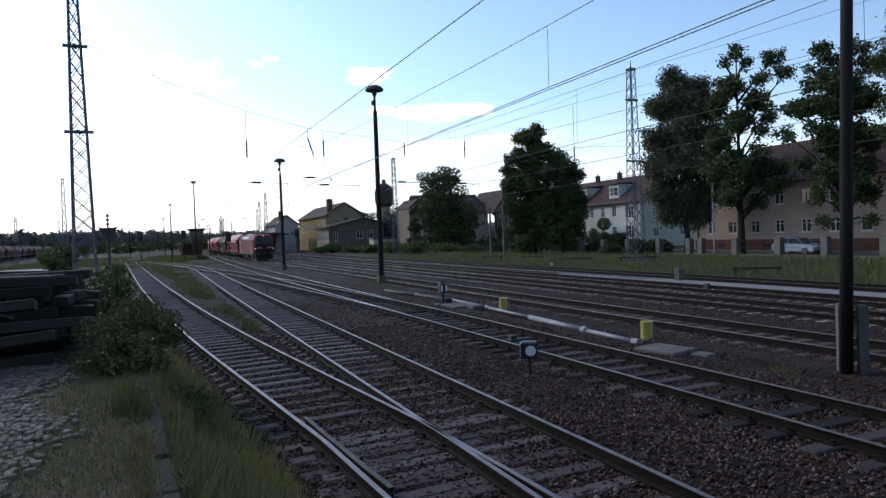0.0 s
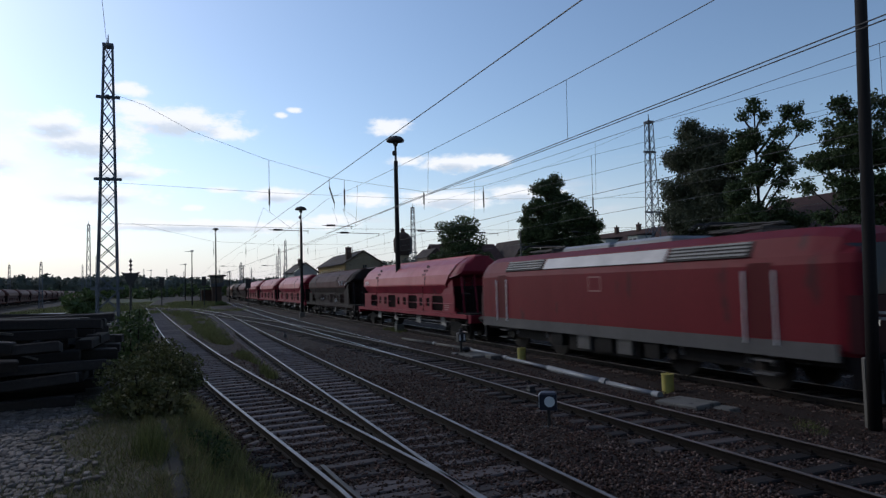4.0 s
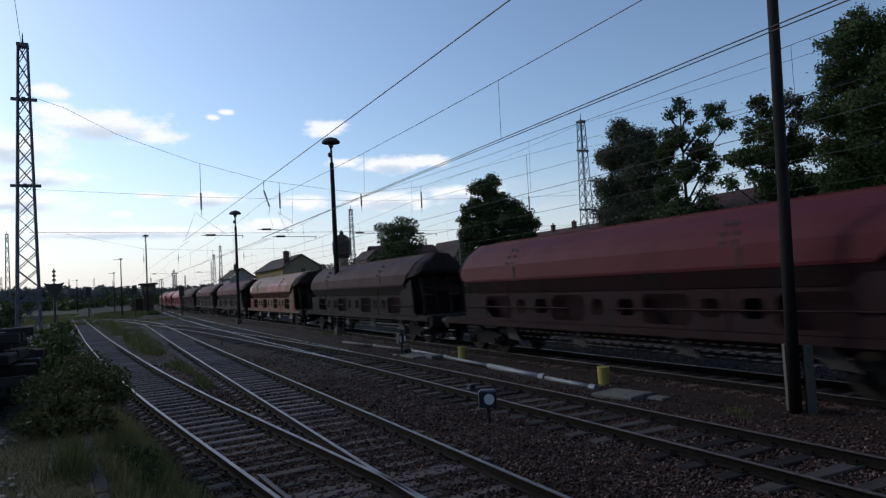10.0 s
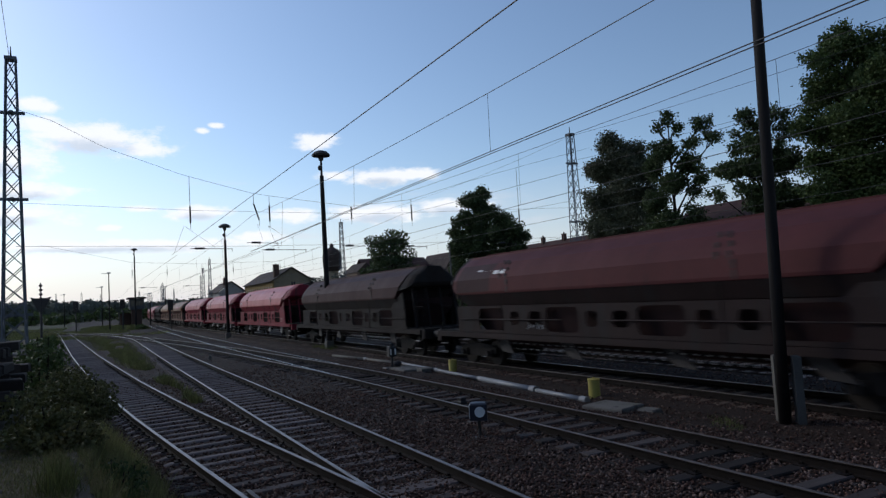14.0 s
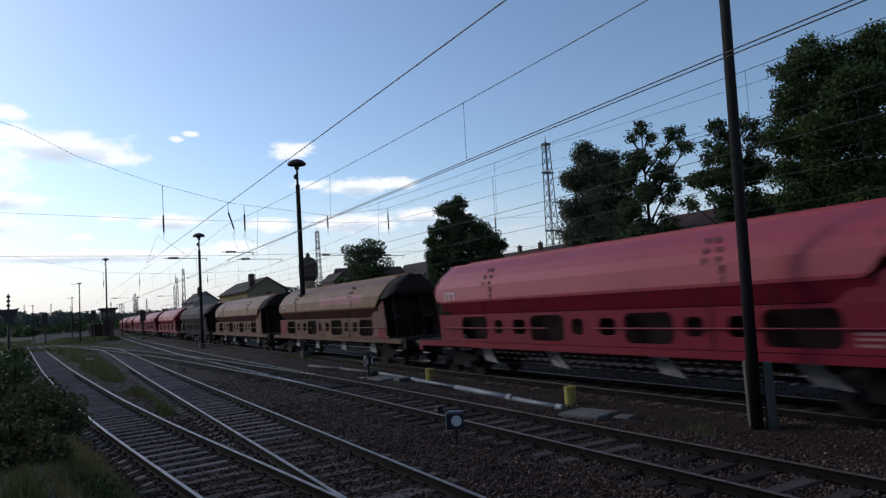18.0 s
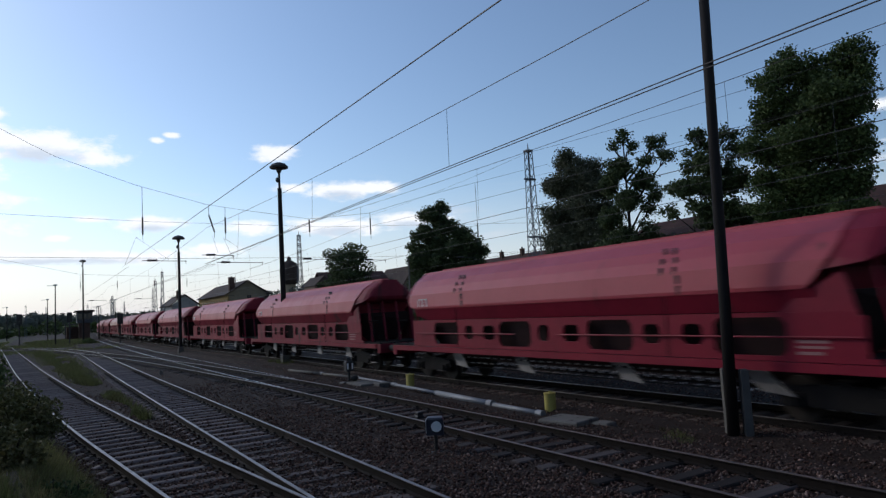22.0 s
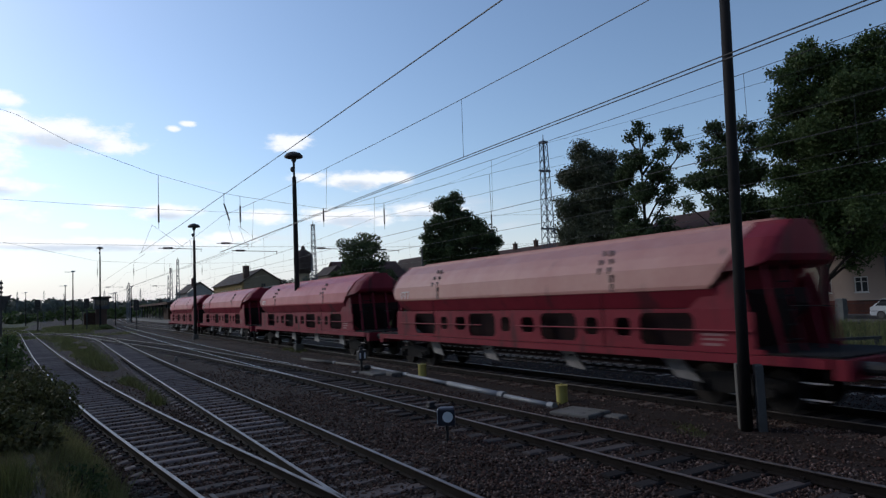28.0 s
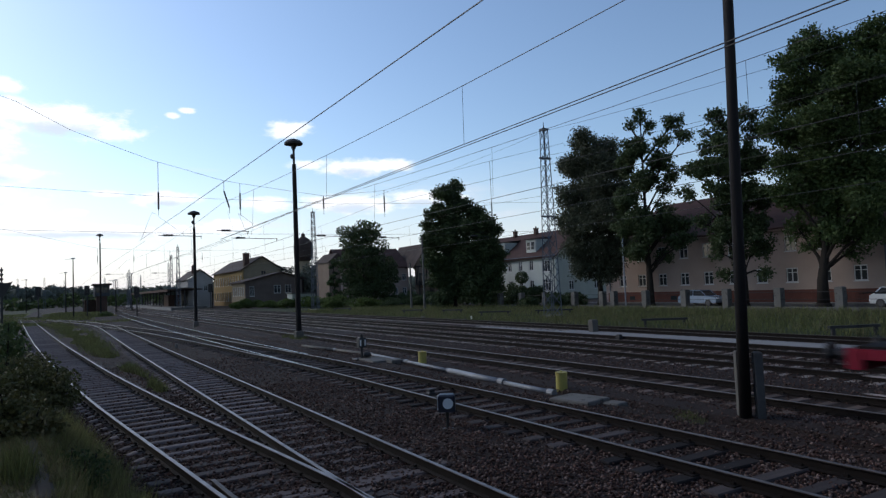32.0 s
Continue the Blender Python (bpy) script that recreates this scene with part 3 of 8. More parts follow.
def meadow(name, x0, x1, y0, y1, z, label, edge=0.5, nx=16, ny=40, rise=0.0):
    rings = []
    for j in range(ny + 1):
        y = y0 + (y1 - y0) * j / ny
        ring = []
        for i in range(nx + 1):
            e = edge * noise.noise(Vector((i * 0.9, y * 0.35, 3))) if i in (0, nx) else 0
            x = x0 + (x1 - x0) * i / nx + e
            k = min(i, nx - i)
            ring.append((x, y, (-0.40 if k == 0 else z + rise * i / nx + 0.10 * noise.noise(Vector((x * 0.4, y * 0.3, 7))))))
        rings.append(ring)
    ob = part(name, Solid().loft(rings, closed=False, caps=False), M_GRASSGROUND, smooth=True)
    return tagged(ob, label, "grass", kind="structure")


ground()
ballast_bed("ballast_west", lambda y: 3.0 - max(0, y - 20) * 0.022, -10, 140, 3.7, -0.195)
ballast_bed("ballast_loop", lambda y: 8.6 - max(0, y - 30) * 0.01, -10, 140, 2.5, -0.19)
ballast_bed("ballast_main", lambda y: 17.8, -30, 132, 6.1, -0.175)
ballast_bed("ballast_east", lambda y: 26.7, -30, 132, 1.9, -0.19)


def bed_curve(x0, half):
    so, rings = Solid(), []
    for i in range(36):
        s = 130 + 12 * i
        rings.append([main_line(x0 + d, s)[0] + Vector((0, 0, z)) for d, z in ((-half - .5, -0.42), (-half, -0.19), (half, -0.19), (half + .5, -0.42))])
    so.loft(rings, closed=False, caps=False)
    tagged(part("ballast_far", so, M_BALLAST), "ballast of the curving main line", "ballast", kind="structure")


bed_curve(18.8, 9.0)
yard_tracks()
CONC = (0.26, 2.6, "sleeper")
straight_track("track_main", "main line track with concrete sleepers", 13.99, -40, 100, M_RAILHEAD_WORN, M_SLEEPER_BROWN, CONC)
straight_track("track_second_main", "second main line track with concrete sleepers", 18.65, -40, 100, M_RAILHEAD_DULL, M_SLEEPER_CONC, CONC)
straight_track("track_third", "third through track with dull rails on concrete sleepers", 22.2, -40, 100, M_RAILHEAD_DULL, M_SLEEPER_CONC, CONC, 300)
straight_track("track_platform", "little used outer track with rusty rails", 26.7, -40, 100, M_RAILHEAD_DULL, M_SLEEPER_CONC, CONC)

# ---- train ----
def paint(name, c, c2, rough=0.45, dirt=None, share=0.06, gloss=0.45):
    dirt = dirt or tuple(0.35 * v + 0.012 for v in c)
    return material(name, c, c2, rough, 0, 0.7, 6, 0.35, 0.018, spots=(dirt, share, 1.6), streak=(1.2, 1.2, 0.35), gloss=gloss)


# roof paint, then lower paint, grimier and darkened for weaker light on the sides
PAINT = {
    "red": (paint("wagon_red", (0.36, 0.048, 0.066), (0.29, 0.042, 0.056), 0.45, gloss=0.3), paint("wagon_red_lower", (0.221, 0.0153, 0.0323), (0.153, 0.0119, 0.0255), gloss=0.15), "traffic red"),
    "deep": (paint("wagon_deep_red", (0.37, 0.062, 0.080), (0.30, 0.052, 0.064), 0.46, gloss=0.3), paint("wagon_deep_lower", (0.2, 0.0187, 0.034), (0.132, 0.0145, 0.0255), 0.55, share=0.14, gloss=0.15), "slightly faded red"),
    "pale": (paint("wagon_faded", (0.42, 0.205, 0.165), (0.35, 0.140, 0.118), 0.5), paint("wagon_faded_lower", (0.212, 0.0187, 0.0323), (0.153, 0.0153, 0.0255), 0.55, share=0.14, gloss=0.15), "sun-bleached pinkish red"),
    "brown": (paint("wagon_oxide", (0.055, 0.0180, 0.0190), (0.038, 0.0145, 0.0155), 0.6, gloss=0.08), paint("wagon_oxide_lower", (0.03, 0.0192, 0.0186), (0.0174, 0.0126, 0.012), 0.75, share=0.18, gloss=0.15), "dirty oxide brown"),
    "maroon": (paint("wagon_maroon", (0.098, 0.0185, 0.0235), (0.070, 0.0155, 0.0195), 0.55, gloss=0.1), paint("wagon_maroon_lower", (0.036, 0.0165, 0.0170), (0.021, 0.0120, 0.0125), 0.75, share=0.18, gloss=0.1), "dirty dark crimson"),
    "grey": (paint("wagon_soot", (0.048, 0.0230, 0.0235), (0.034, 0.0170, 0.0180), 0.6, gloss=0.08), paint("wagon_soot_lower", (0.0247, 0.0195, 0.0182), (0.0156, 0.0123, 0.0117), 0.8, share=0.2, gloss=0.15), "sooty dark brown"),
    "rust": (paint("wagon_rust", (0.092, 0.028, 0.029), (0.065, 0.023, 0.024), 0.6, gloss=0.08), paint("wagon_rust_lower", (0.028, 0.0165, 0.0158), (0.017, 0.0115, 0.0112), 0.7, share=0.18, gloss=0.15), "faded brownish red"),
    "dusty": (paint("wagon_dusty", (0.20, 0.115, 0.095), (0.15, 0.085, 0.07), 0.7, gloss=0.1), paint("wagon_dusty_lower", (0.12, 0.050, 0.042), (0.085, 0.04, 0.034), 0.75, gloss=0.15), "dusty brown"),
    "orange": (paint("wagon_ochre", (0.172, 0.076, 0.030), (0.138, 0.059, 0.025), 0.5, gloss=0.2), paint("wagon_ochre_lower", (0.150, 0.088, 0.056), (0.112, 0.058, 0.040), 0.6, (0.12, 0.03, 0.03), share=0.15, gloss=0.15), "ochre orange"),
}
M_UNDER = material("underframe_grime", (0.016, 0.014, 0.013), (0.009, 0.008, 0.008), 0.85, 0.0, 2, 25, 0.4, 0.006)
M_WHEEL = material("wheel_steel", (0.035, 0.028, 0.024), (0.020, 0.017, 0.015), 0.7, 0.1, 3, 25, 0.2, 0.004)
M_CHUTE = material("chute_grey", (0.074, 0.071, 0.073), (0.036, 0.034, 0.034), 0.6, 0.1, 2, 25, 0.2, 0.004)
M_CHUTEDIRTY = material("chute_grimy", (0.040, 0.036, 0.035), (0.022, 0.020, 0.020), 0.75, 0.1, 2, 25, 0.2, 0.004)
M_MARK = plain("marking_white", (0.62, 0.60, 0.58), 0.6)
M_MARKDIM = plain("marking_worn", (0.34, 0.30, 0.29), 0.7)
M_MARKRED = plain("marking_faded", (0.27, 0.13, 0.13), 0.7)
M_JOINT = plain("bright_joint", (0.17, 0.165, 0.165), 0.5)
M_PINK = paint("patch_pink", (0.29, 0.098, 0.105), (0.25, 0.08, 0.088), 0.5, gloss=0.2)
LW = 21.72
OPENINGS = [(4.10, 5.74), (6.18, 6.66), (7.26, 7.90), (8.16, 9.77), (10.1, 10.6), (11.22, 11.84), (12.17, 13.76), (14.1, 14.62), (15.26, 15.8), (16.1, 17.75)]
FLANK = [(1.50, 2.74), (1.44, 3.20), (1.25, 3.47), (1.03, 3.72)]   # the roof's visible flank
ROOF = [(1.46, 2.64), (1.49, 2.66)] + FLANK + [(0.56, 4.01), (0.50, 4.09), (0.0, 4.11)]
CACHE = {}


def cached(key, make):
    if key not in CACHE:
        CACHE[key] = make()
    return CACHE[key]


def arch(k=1.0, low=2.64, y=0.0):
    """The roof's outline at y, drawn in by k and cut off below low."""
    half = [(x * k, max(z if z > 3.3 else z, low)) for x, z in ROOF]
    half = [(x, 2.64 + (z - 2.64) * (0.92 + 0.08 * k) if low < 2.7 else max(z * (0.985 + 0.015 * k), low)) for x, z in half]
    return [(x, y, z) for x, z in half] + [(-x, y, z) for x, z in reversed(half[:-1])]


def roof_shell():
    so = Solid()
    rings = [arch(0.93, 2.98, LW / 2 - 2.15), arch(0.985, 2.74, LW / 2 - 2.45), arch(1, 2.64, LW / 2 - 2.85)]
    rings += [arch(1, 2.64, LW / 2 - d) for d in (6.4, 10.9, 15, 17.8)]
    # the leading edge is cut back towards the eaves
    rings.append([(x, LW / 2 - 18.08 - 0.72 * min(1, max(0, (z - 2.62) / 0.75)) ** 0.6, z) for x, y, z in arch(1, 2.64, 0)])
    return so.loft(rings, closed=True, caps=True)


def roof_skirt():
    """The roof's lower flanks, drawn in towards the side sheets."""
    so = Solid()
    for s in (-1, 1):
        rings = []
        for d, k in ((2.75, 0.55), (3.3, 1.0), (17.9, 1.0), (18.35, 0.6)):
            y = LW / 2 - d
            rings.append([(s * 1.475, y, 2.655), (s * (1.475 - 0.19 * k), y, 2.655 - 0.42 * k), (s * (1.44 - 0.19 * k), y, 2.655 - 0.42 * k), (s * 1.2, y, 2.655)])
        so.loft(rings)
    return so


def hood(front):
    so = Solid()
    if front:
        rings = [arch(0.95, 3.0, LW / 2 - 18.4), arch(0.95, 3.04, LW / 2 - 18.9), arch(0.91, 3.10, LW / 2 - 19.3), arch(0.82, 3.2, LW / 2 - 19.5), arch(0.70, 3.34, LW / 2 - 19.58)]
    else:
        rings = [arch(0.95, 3.06, LW / 2 - 2.15), arch(0.91, 3.10, LW / 2 - 1.97), arch(0.80, 3.20, LW / 2 - 1.8)]
    return so.loft(rings, closed=True)


def side_gusset(sgn):
    """The side sheet's raised end below the hood, its leading edge slanting back upwards."""
    pts = [(17.6, 2.22), (19.12, 2.22), (19.0, 2.66), (18.9, 2.95), (18.35, 2.7), (17.9, 2.45)]
    so = Solid()
    v = [(sgn * (1.415 - 0.06 * (z - 2.22)), LW / 2 - d, z) for d, z in pts] + [(sgn * (1.375 - 0.06 * (z - 2.22)), LW / 2 - d, z) for d, z in pts]
    n = len(pts)
    return so.add(v, [tuple(range(n)), tuple(reversed(range(n, 2 * n)))] + [((i + 1) % n, i, i + n, (i + 1) % n + n) for i in range(n)])


def side_wall(sgn):
    """The perforated side sheet, with rounded corners to the openings."""
    so = Solid()
    x0, x1 = 1.385, 1.425

    def sheet(d0, d1, z0, z1):
        y0, y1 = LW / 2 - d1, LW / 2 - d0
        so.box(min(sgn * x0, sgn * x1), max(sgn * x0, sgn * x1), y0, y1, z0, z1)
    sheet(2.5, 19.45, 1.26, 1.36)
    sheet(2.5, 19.14, 2.13, 2.22)
    edges = [2.5] + [v for o in OPENINGS for v in o] + [19.25]
    for i in range(0, len(edges), 2):
        sheet(edges[i], edges[i + 1], 1.36, 2.13)
    for a, b in OPENINGS:
        big = b - a > 1
        c = 0.13 if big else 0.09
        if not big:
            sheet(a, b, 1.36, 1.55), sheet(a, b, 2.01, 2.13)
        z0, z1 = (1.36, 2.13) if big else (1.55, 2.01)
        for d, e in ((a, 1), (b, -1)):
            for z, s in ((z0, 1), (z1, -1)):
                y = LW / 2 - d
                xa, xb = sgn * x0, sgn * x1
                p = [(xx, yy, zz) for xx in (xa, xb) for yy, zz in ((y, z), (y - e * c, z), (y, z + s * c))]
                so.add(p, [(0, 1, 2), (3, 5, 4), (1, 4, 5, 2), (0, 3, 4, 1), (0, 2, 5, 3)])
    return so


def hopper_body():
    """The inner bin: sloping walls behind the side sheets, and the recessed band below the roof."""
    so = Solid()
    for d0, d1 in ((2.9, 18.9),):
        prof = [(-1.22, 2.60), (-1.22, 2.20), (-1.0, 1.32), (-0.55, 0.75), (0.55, 0.75), (1.0, 1.32), (1.22, 2.20), (1.22, 2.60)]
        so.loft([[(x, LW / 2 - d1 + (0.9 if z < 1.5 else 0), z) for x, z in prof], [(x, LW / 2 - d0 - (0.9 if z < 1.5 else 0), z) for x, z in prof]])
    return so


def end_wall(front):
    s = -1 if front else 1
    d = 18.8 if front else 2.9
    y = LW / 2 - d
    so = Solid()
    # sloping end plate, narrowing downwards, with two uprights
    so.add([(-1.30, y, 3.1), (1.30, y, 3.1), (0.85, y - s * 0.7, 1.3), (-0.85, y - s * 0.7, 1.3), (-1.30, y - s * 0.08, 3.1), (1.30, y - s * 0.08, 3.1), (0.85, y - s * 0.8, 1.3), (-0.85, y - s * 0.8, 1.3)],
           [(0, 1, 2, 3), (7, 6, 5, 4), (0, 4, 5, 1), (1, 5, 6, 2), (2, 6, 7, 3), (3, 7, 4, 0)])
    return so


def end_post(front):
    s, y = (-1, LW / 2 - 18.75) if front else (1, LW / 2 - 2.9)
    return Solid().tube([(0, y + s * 0.9, 1.25), (0, y + s * 0.55, 3.15)], 0.045, 6)


def end_ladder(front, side):
    s = -1 if front else 1
    y = LW / 2 - (19.5 if front else 2.2)
    so = Solid()
    for k in (0, 0.42):
        so.tube([(side * (1.0 - k), y + s * 0.30, 0.8), (side * (1.0 - k), y + s * 0.05, 3.0)], 0.022, 6)
    for i in range(7):
        z = 0.95 + i * 0.3
        so.tube([(side * 1.0, y + s * (0.29 - i * 0.034), z), (side * 0.58, y + s * (0.29 - i * 0.034), z)], 0.016, 5)
    return so


def bogie_frame():
    so = Solid()
    for x in (-1.0, 1.0):
        so.prism([(-1.25, 0.52), (-0.95, 0.40), (-0.45, 0.34), (0.45, 0.34), (0.95, 0.40), (1.25, 0.52), (1.25, 0.68), (0.5, 0.80), (-0.5, 0.80), (-1.25, 0.68)], -0.06, 0.06,
                 Matrix.Translation((x, 0, 0)) @ pose(0, 0, 0, 0, 0, 90))
        for y in (-0.9, 0.9):
            so.box(x - 0.14, x + 0.14, y - 0.19, y + 0.19, 0.34, 0.62)
            so.tube([(x + math.copysign(0.16, x), y, 0.46), (x + math.copysign(0.24, x), y, 0.46)], 0.11, 10)
            for q in (-0.26, 0.26):
                so.tube([(x, y + q, 0.46), (x, y + q, 0.76)], 0.07, 8)
    so.box(-1.0, 1.0, -0.22, 0.22, 0.55, 0.86)
    return so


def wheelset():
    so = Solid()
    so.tube([(-0.95, 0, 0.46), (0.95, 0, 0.46)], 0.08, 10)
    for s in (-1, 1):
        x = s * 0.75
        so.tube([(x - 0.065, 0, 0.46), (x + 0.065, 0, 0.46)], 0.455, 28)
        so.tube([(x - s * 0.065, 0, 0.46), (x - s * 0.095, 0, 0.46)], 0.485, 28)
        so.tube([(x + s * 0.065, 0, 0.46), (x + s * 0.10, 0, 0.46)], 0.16, 14)
    return so


def buffer_solid(s):
    so = Solid()
    so.tube([(0, 0, 0), (0, s * 0.36, 0)], 0.13, 12)
    so.tube([(0, s * 0.34, 0), (0, s * 0.56, 0)], 0.095, 12)
    so.tube([(0, s * 0.54, 0), (0, s * 0.60, 0)], 0.23, 16)
    return so


def chute_solid(sgn):
    """A pale discharge flap leaning out below the sill."""
    so = Solid()
    p = [(1.02, 0.0, 1.06), (1.02, -0.62, 1.06), (1.27, -0.72, 0.62), (1.27, -1.42, 0.55)]
    q = [(x - 0.05, y, z - 0.02) for x, y, z in p]
    so.add([(sgn * x, y, z) for x, y, z in p + q], [(0, 1, 3, 2), (4, 6, 7, 5), (0, 4, 5, 1), (1, 5, 7, 3), (3, 7, 6, 2), (2, 6, 4, 0)])
    return so


def rod_row():
    """Brake pipes and rods with small bright joints, slung below the frame."""
    so = Solid()
    for z, x in ((0.92, 1.18), (0.72, 1.05), (0.55, 0.95)):
        for s in (-1, 1):
            so.tube([(s * x, -5.2, z), (s * x, 5.2, z)], 0.022, 5)
    return so


def rod_joint():
    so = Solid()
    for i in range(26):
        y = -4.9 + 0.39 * i
        for s in (-1, 1):
            for z, x in ((0.92, 1.21), (0.72, 1.08)):
                so.box(s * x - 0.02, s * x + 0.02, y - 0.05, y + 0.05, z - 0.018, z + 0.018)
    return so


def lock_marks(d):
    """Roof locking gear: short dark bars in two slanting rows on the roof's flank."""
    so = Solid()
    y = LW / 2 - d
    for sgn in (-1, 1):
        for dy, x, z in ((-0.30, 1.49, 2.78), (-0.28, 1.475, 3.02), (-0.17, 1.425, 3.22), (-0.12, 1.28, 3.44), (0.20, 1.425, 3.22), (0.26, 1.28, 3.44), (0.02, 1.10, 3.68), (0.30, 1.08, 3.69)):
            so.box(sgn * x - 0.022, sgn * x + 0.022, y + dy - 0.035, y + dy + 0.035, z - 0.10, z + 0.10)
    return so


def build_wagon(colour, extra="", far=False):
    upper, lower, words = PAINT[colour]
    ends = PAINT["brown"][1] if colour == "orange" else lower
    wg = thing("hopper_wagon", f"{words} bogie hopper wagon with arched swing roof", "freight wagon", group="wagons of the freight train")

    def p(key, name, make, mt, label="", parent=None, m=None, smooth=False):
        me = cached(key, lambda: make().mesh(name, mt, smooth))
        ob = part(name, me, None, parent or wg, label, m)
        return repaint(ob, mt)
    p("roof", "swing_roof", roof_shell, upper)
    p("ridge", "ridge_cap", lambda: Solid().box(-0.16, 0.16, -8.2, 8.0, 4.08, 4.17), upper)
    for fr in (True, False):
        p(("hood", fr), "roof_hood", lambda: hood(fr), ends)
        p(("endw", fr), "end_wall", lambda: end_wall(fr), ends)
        for x in () if far else (-1.05, -0.35, 0.35, 1.05):
            p(("epost", fr), "end_post", lambda: end_post(fr), ends, m=pose(x, 0, 0))
        s = -1 if fr else 1
        p(("hs", fr), "headstock", lambda: Solid().box(-1.40, 1.40, s * 10.1 - 0.14, s * 10.1 + 0.14, 0.86, 1.24), ends)
        p(("plat", fr), "end_platform", lambda: Solid().box(-1.35, 1.35, min(s * 7.6, s * 10.1), max(s * 7.6, s * 10.1), 1.24, 1.29), M_UNDER)
        for sx in () if far else (-1, 1):
            p(("buf", fr), "buffer", lambda: buffer_solid(s), M_BLACK, m=pose(sx * 0.875, s * 10.24, 1.06))
            p(("rail", fr), "end_railing", lambda: Solid().tube([(0, s * 9.1, 1.29), (0, s * 9.1, 2.25), (0, s * 9.95, 2.25), (0, s * 9.95, 1.29)], 0.02, 6), M_UNDER, m=pose(sx * 1.28, 0, 0))
        if not far:
            p(("lad", fr), "end_ladder", lambda: end_ladder(fr, -1), M_UNDER)
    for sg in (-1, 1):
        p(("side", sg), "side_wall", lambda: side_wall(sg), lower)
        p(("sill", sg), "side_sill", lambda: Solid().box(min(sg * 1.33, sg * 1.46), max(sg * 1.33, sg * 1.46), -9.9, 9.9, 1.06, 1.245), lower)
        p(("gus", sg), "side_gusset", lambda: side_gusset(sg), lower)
        for d0, d1 in () if far else ((2.8, 9.0), (11.0, 19.2)):
            p(("hrail", sg, d0), "handrail", lambda: Solid().tube([(sg * 1.48, LW / 2 - d0, 1.74), (sg * 1.48, LW / 2 - d1, 1.74)], 0.022, 6), lower)
        for d in () if far else (5.7, 14.85):
            p(("lrod", sg, d), "lock_rod", lambda: Solid().tube([(sg * 1.455, LW / 2 - d, 2.62), (sg * 1.455, LW / 2 - d, 1.2)], 0.014, 5), M_UNDER)
        for fy in () if far else (-9.62, 9.62):
            ft = p(("foot", sg, fy), "footstep", lambda: Solid().tube([(sg * 1.42, fy - 0.26, 1.1), (sg * 1.42, fy - 0.26, 0.43), (sg * 1.42, fy + 0.26, 0.43), (sg * 1.42, fy + 0.26, 1.1)], 0.018, 5), M_UNDER)
            for z in (0.44, 0.76):
                p(("tread", sg, fy, z), "tread", lambda: Solid().box(min(sg * 1.38, sg * 1.46), max(sg * 1.38, sg * 1.46), fy - 0.25, fy + 0.25, z, z + 0.022), M_MARKDIM, "", ft)
        for d in () if far else (4.6, 8.25, 12.45, 16.3):
            p(("chute", sg), "discharge_chute", lambda: chute_solid(sg), M_CHUTEDIRTY if colour in ("brown", "maroon", "grey", "rust") else M_CHUTE, m=pose(0, LW / 2 - d, 0))
    # bin is near black: the shade behind the openings is put into its colour
    p("bin", "hopper_bin", hopper_body, cached("bindark", lambda: material("bin_shaded_paint", (0.030, 0.012, 0.013), (0.016, 0.010, 0.010), 0.85, 0, 1, 15, 0.2)))
    # ochre wagons' skirt is painted dark for the shade below the roof edge
    p("skirt", "roof_skirt", roof_skirt, cached("skirtdark", lambda: paint("skirt_shaded", (0.070, 0.022, 0.018), (0.048, 0.016, 0.014), 0.6, gloss=0.1)) if colour == "orange" else lower)
    p("beam", "centre_beam", lambda: Solid().box(-0.35, 0.35, -10.1, 10.1, 0.86, 1.2), M_UNDER)
    if not far:
        tagged(p("rods", "brake_rigging", rod_row, M_UNDER), kind="stuff")
        tagged(p("joints", "rod_gear", rod_joint, M_JOINT), kind="stuff")
    for d in () if far else (5.85, 15.0):
        tagged(p(("lock", d), "roof_lock", lambda: lock_marks(d), M_BLACK), kind="stuff")
    for y in (-7.6, 7.6):
        bg = p("bogie", "bogie", bogie_frame, M_UNDER, m=pose(0, y, 0))
        for k in (-0.9, 0.9):
            p("wheelset", "wheelset", wheelset, M_WHEEL, "", bg, pose(0, k, 0))
    # lettering panels as bars
    def bars(rows, d, x, z):
        so = Solid()
        for r, (w, h) in enumerate(rows):
            so.box(-x - 0.004, -x, LW / 2 - d - w, LW / 2 - d, z - r * 0.11 - h, z - r * 0.11)
        return so
    if not far and colour not in ("brown", "maroon", "grey", "rust"):
        p("bars2", "marking", lambda: bars([(0.62, 0.06), (0.62, 0.05), (0.5, 0.06)], 17.95, 1.428, 1.68), M_MARKRED, "rows of white lettering")
    if extra != "nologo":
        so = cached("logo", lambda: Solid().box(-1.478, -1.470, LW / 2 - 3.75, LW / 2 - 3.1, 2.995, 3.03).box(-1.478, -1.470, LW / 2 - 3.75, LW / 2 - 3.1, 2.70, 2.735)
                    .box(-1.506, -1.49, LW / 2 - 3.45, LW / 2 - 3.40, 2.735, 2.995).box(-1.506, -1.49, LW / 2 - 3.75, LW / 2 - 3.70, 2.735, 2.995).box(-1.506, -1.49, LW / 2 - 3.15, LW / 2 - 3.10, 2.735, 2.995).mesh("emblem", M_MARK))
        part("emblem", so, None, wg, "white frame-like emblem")
    return wg


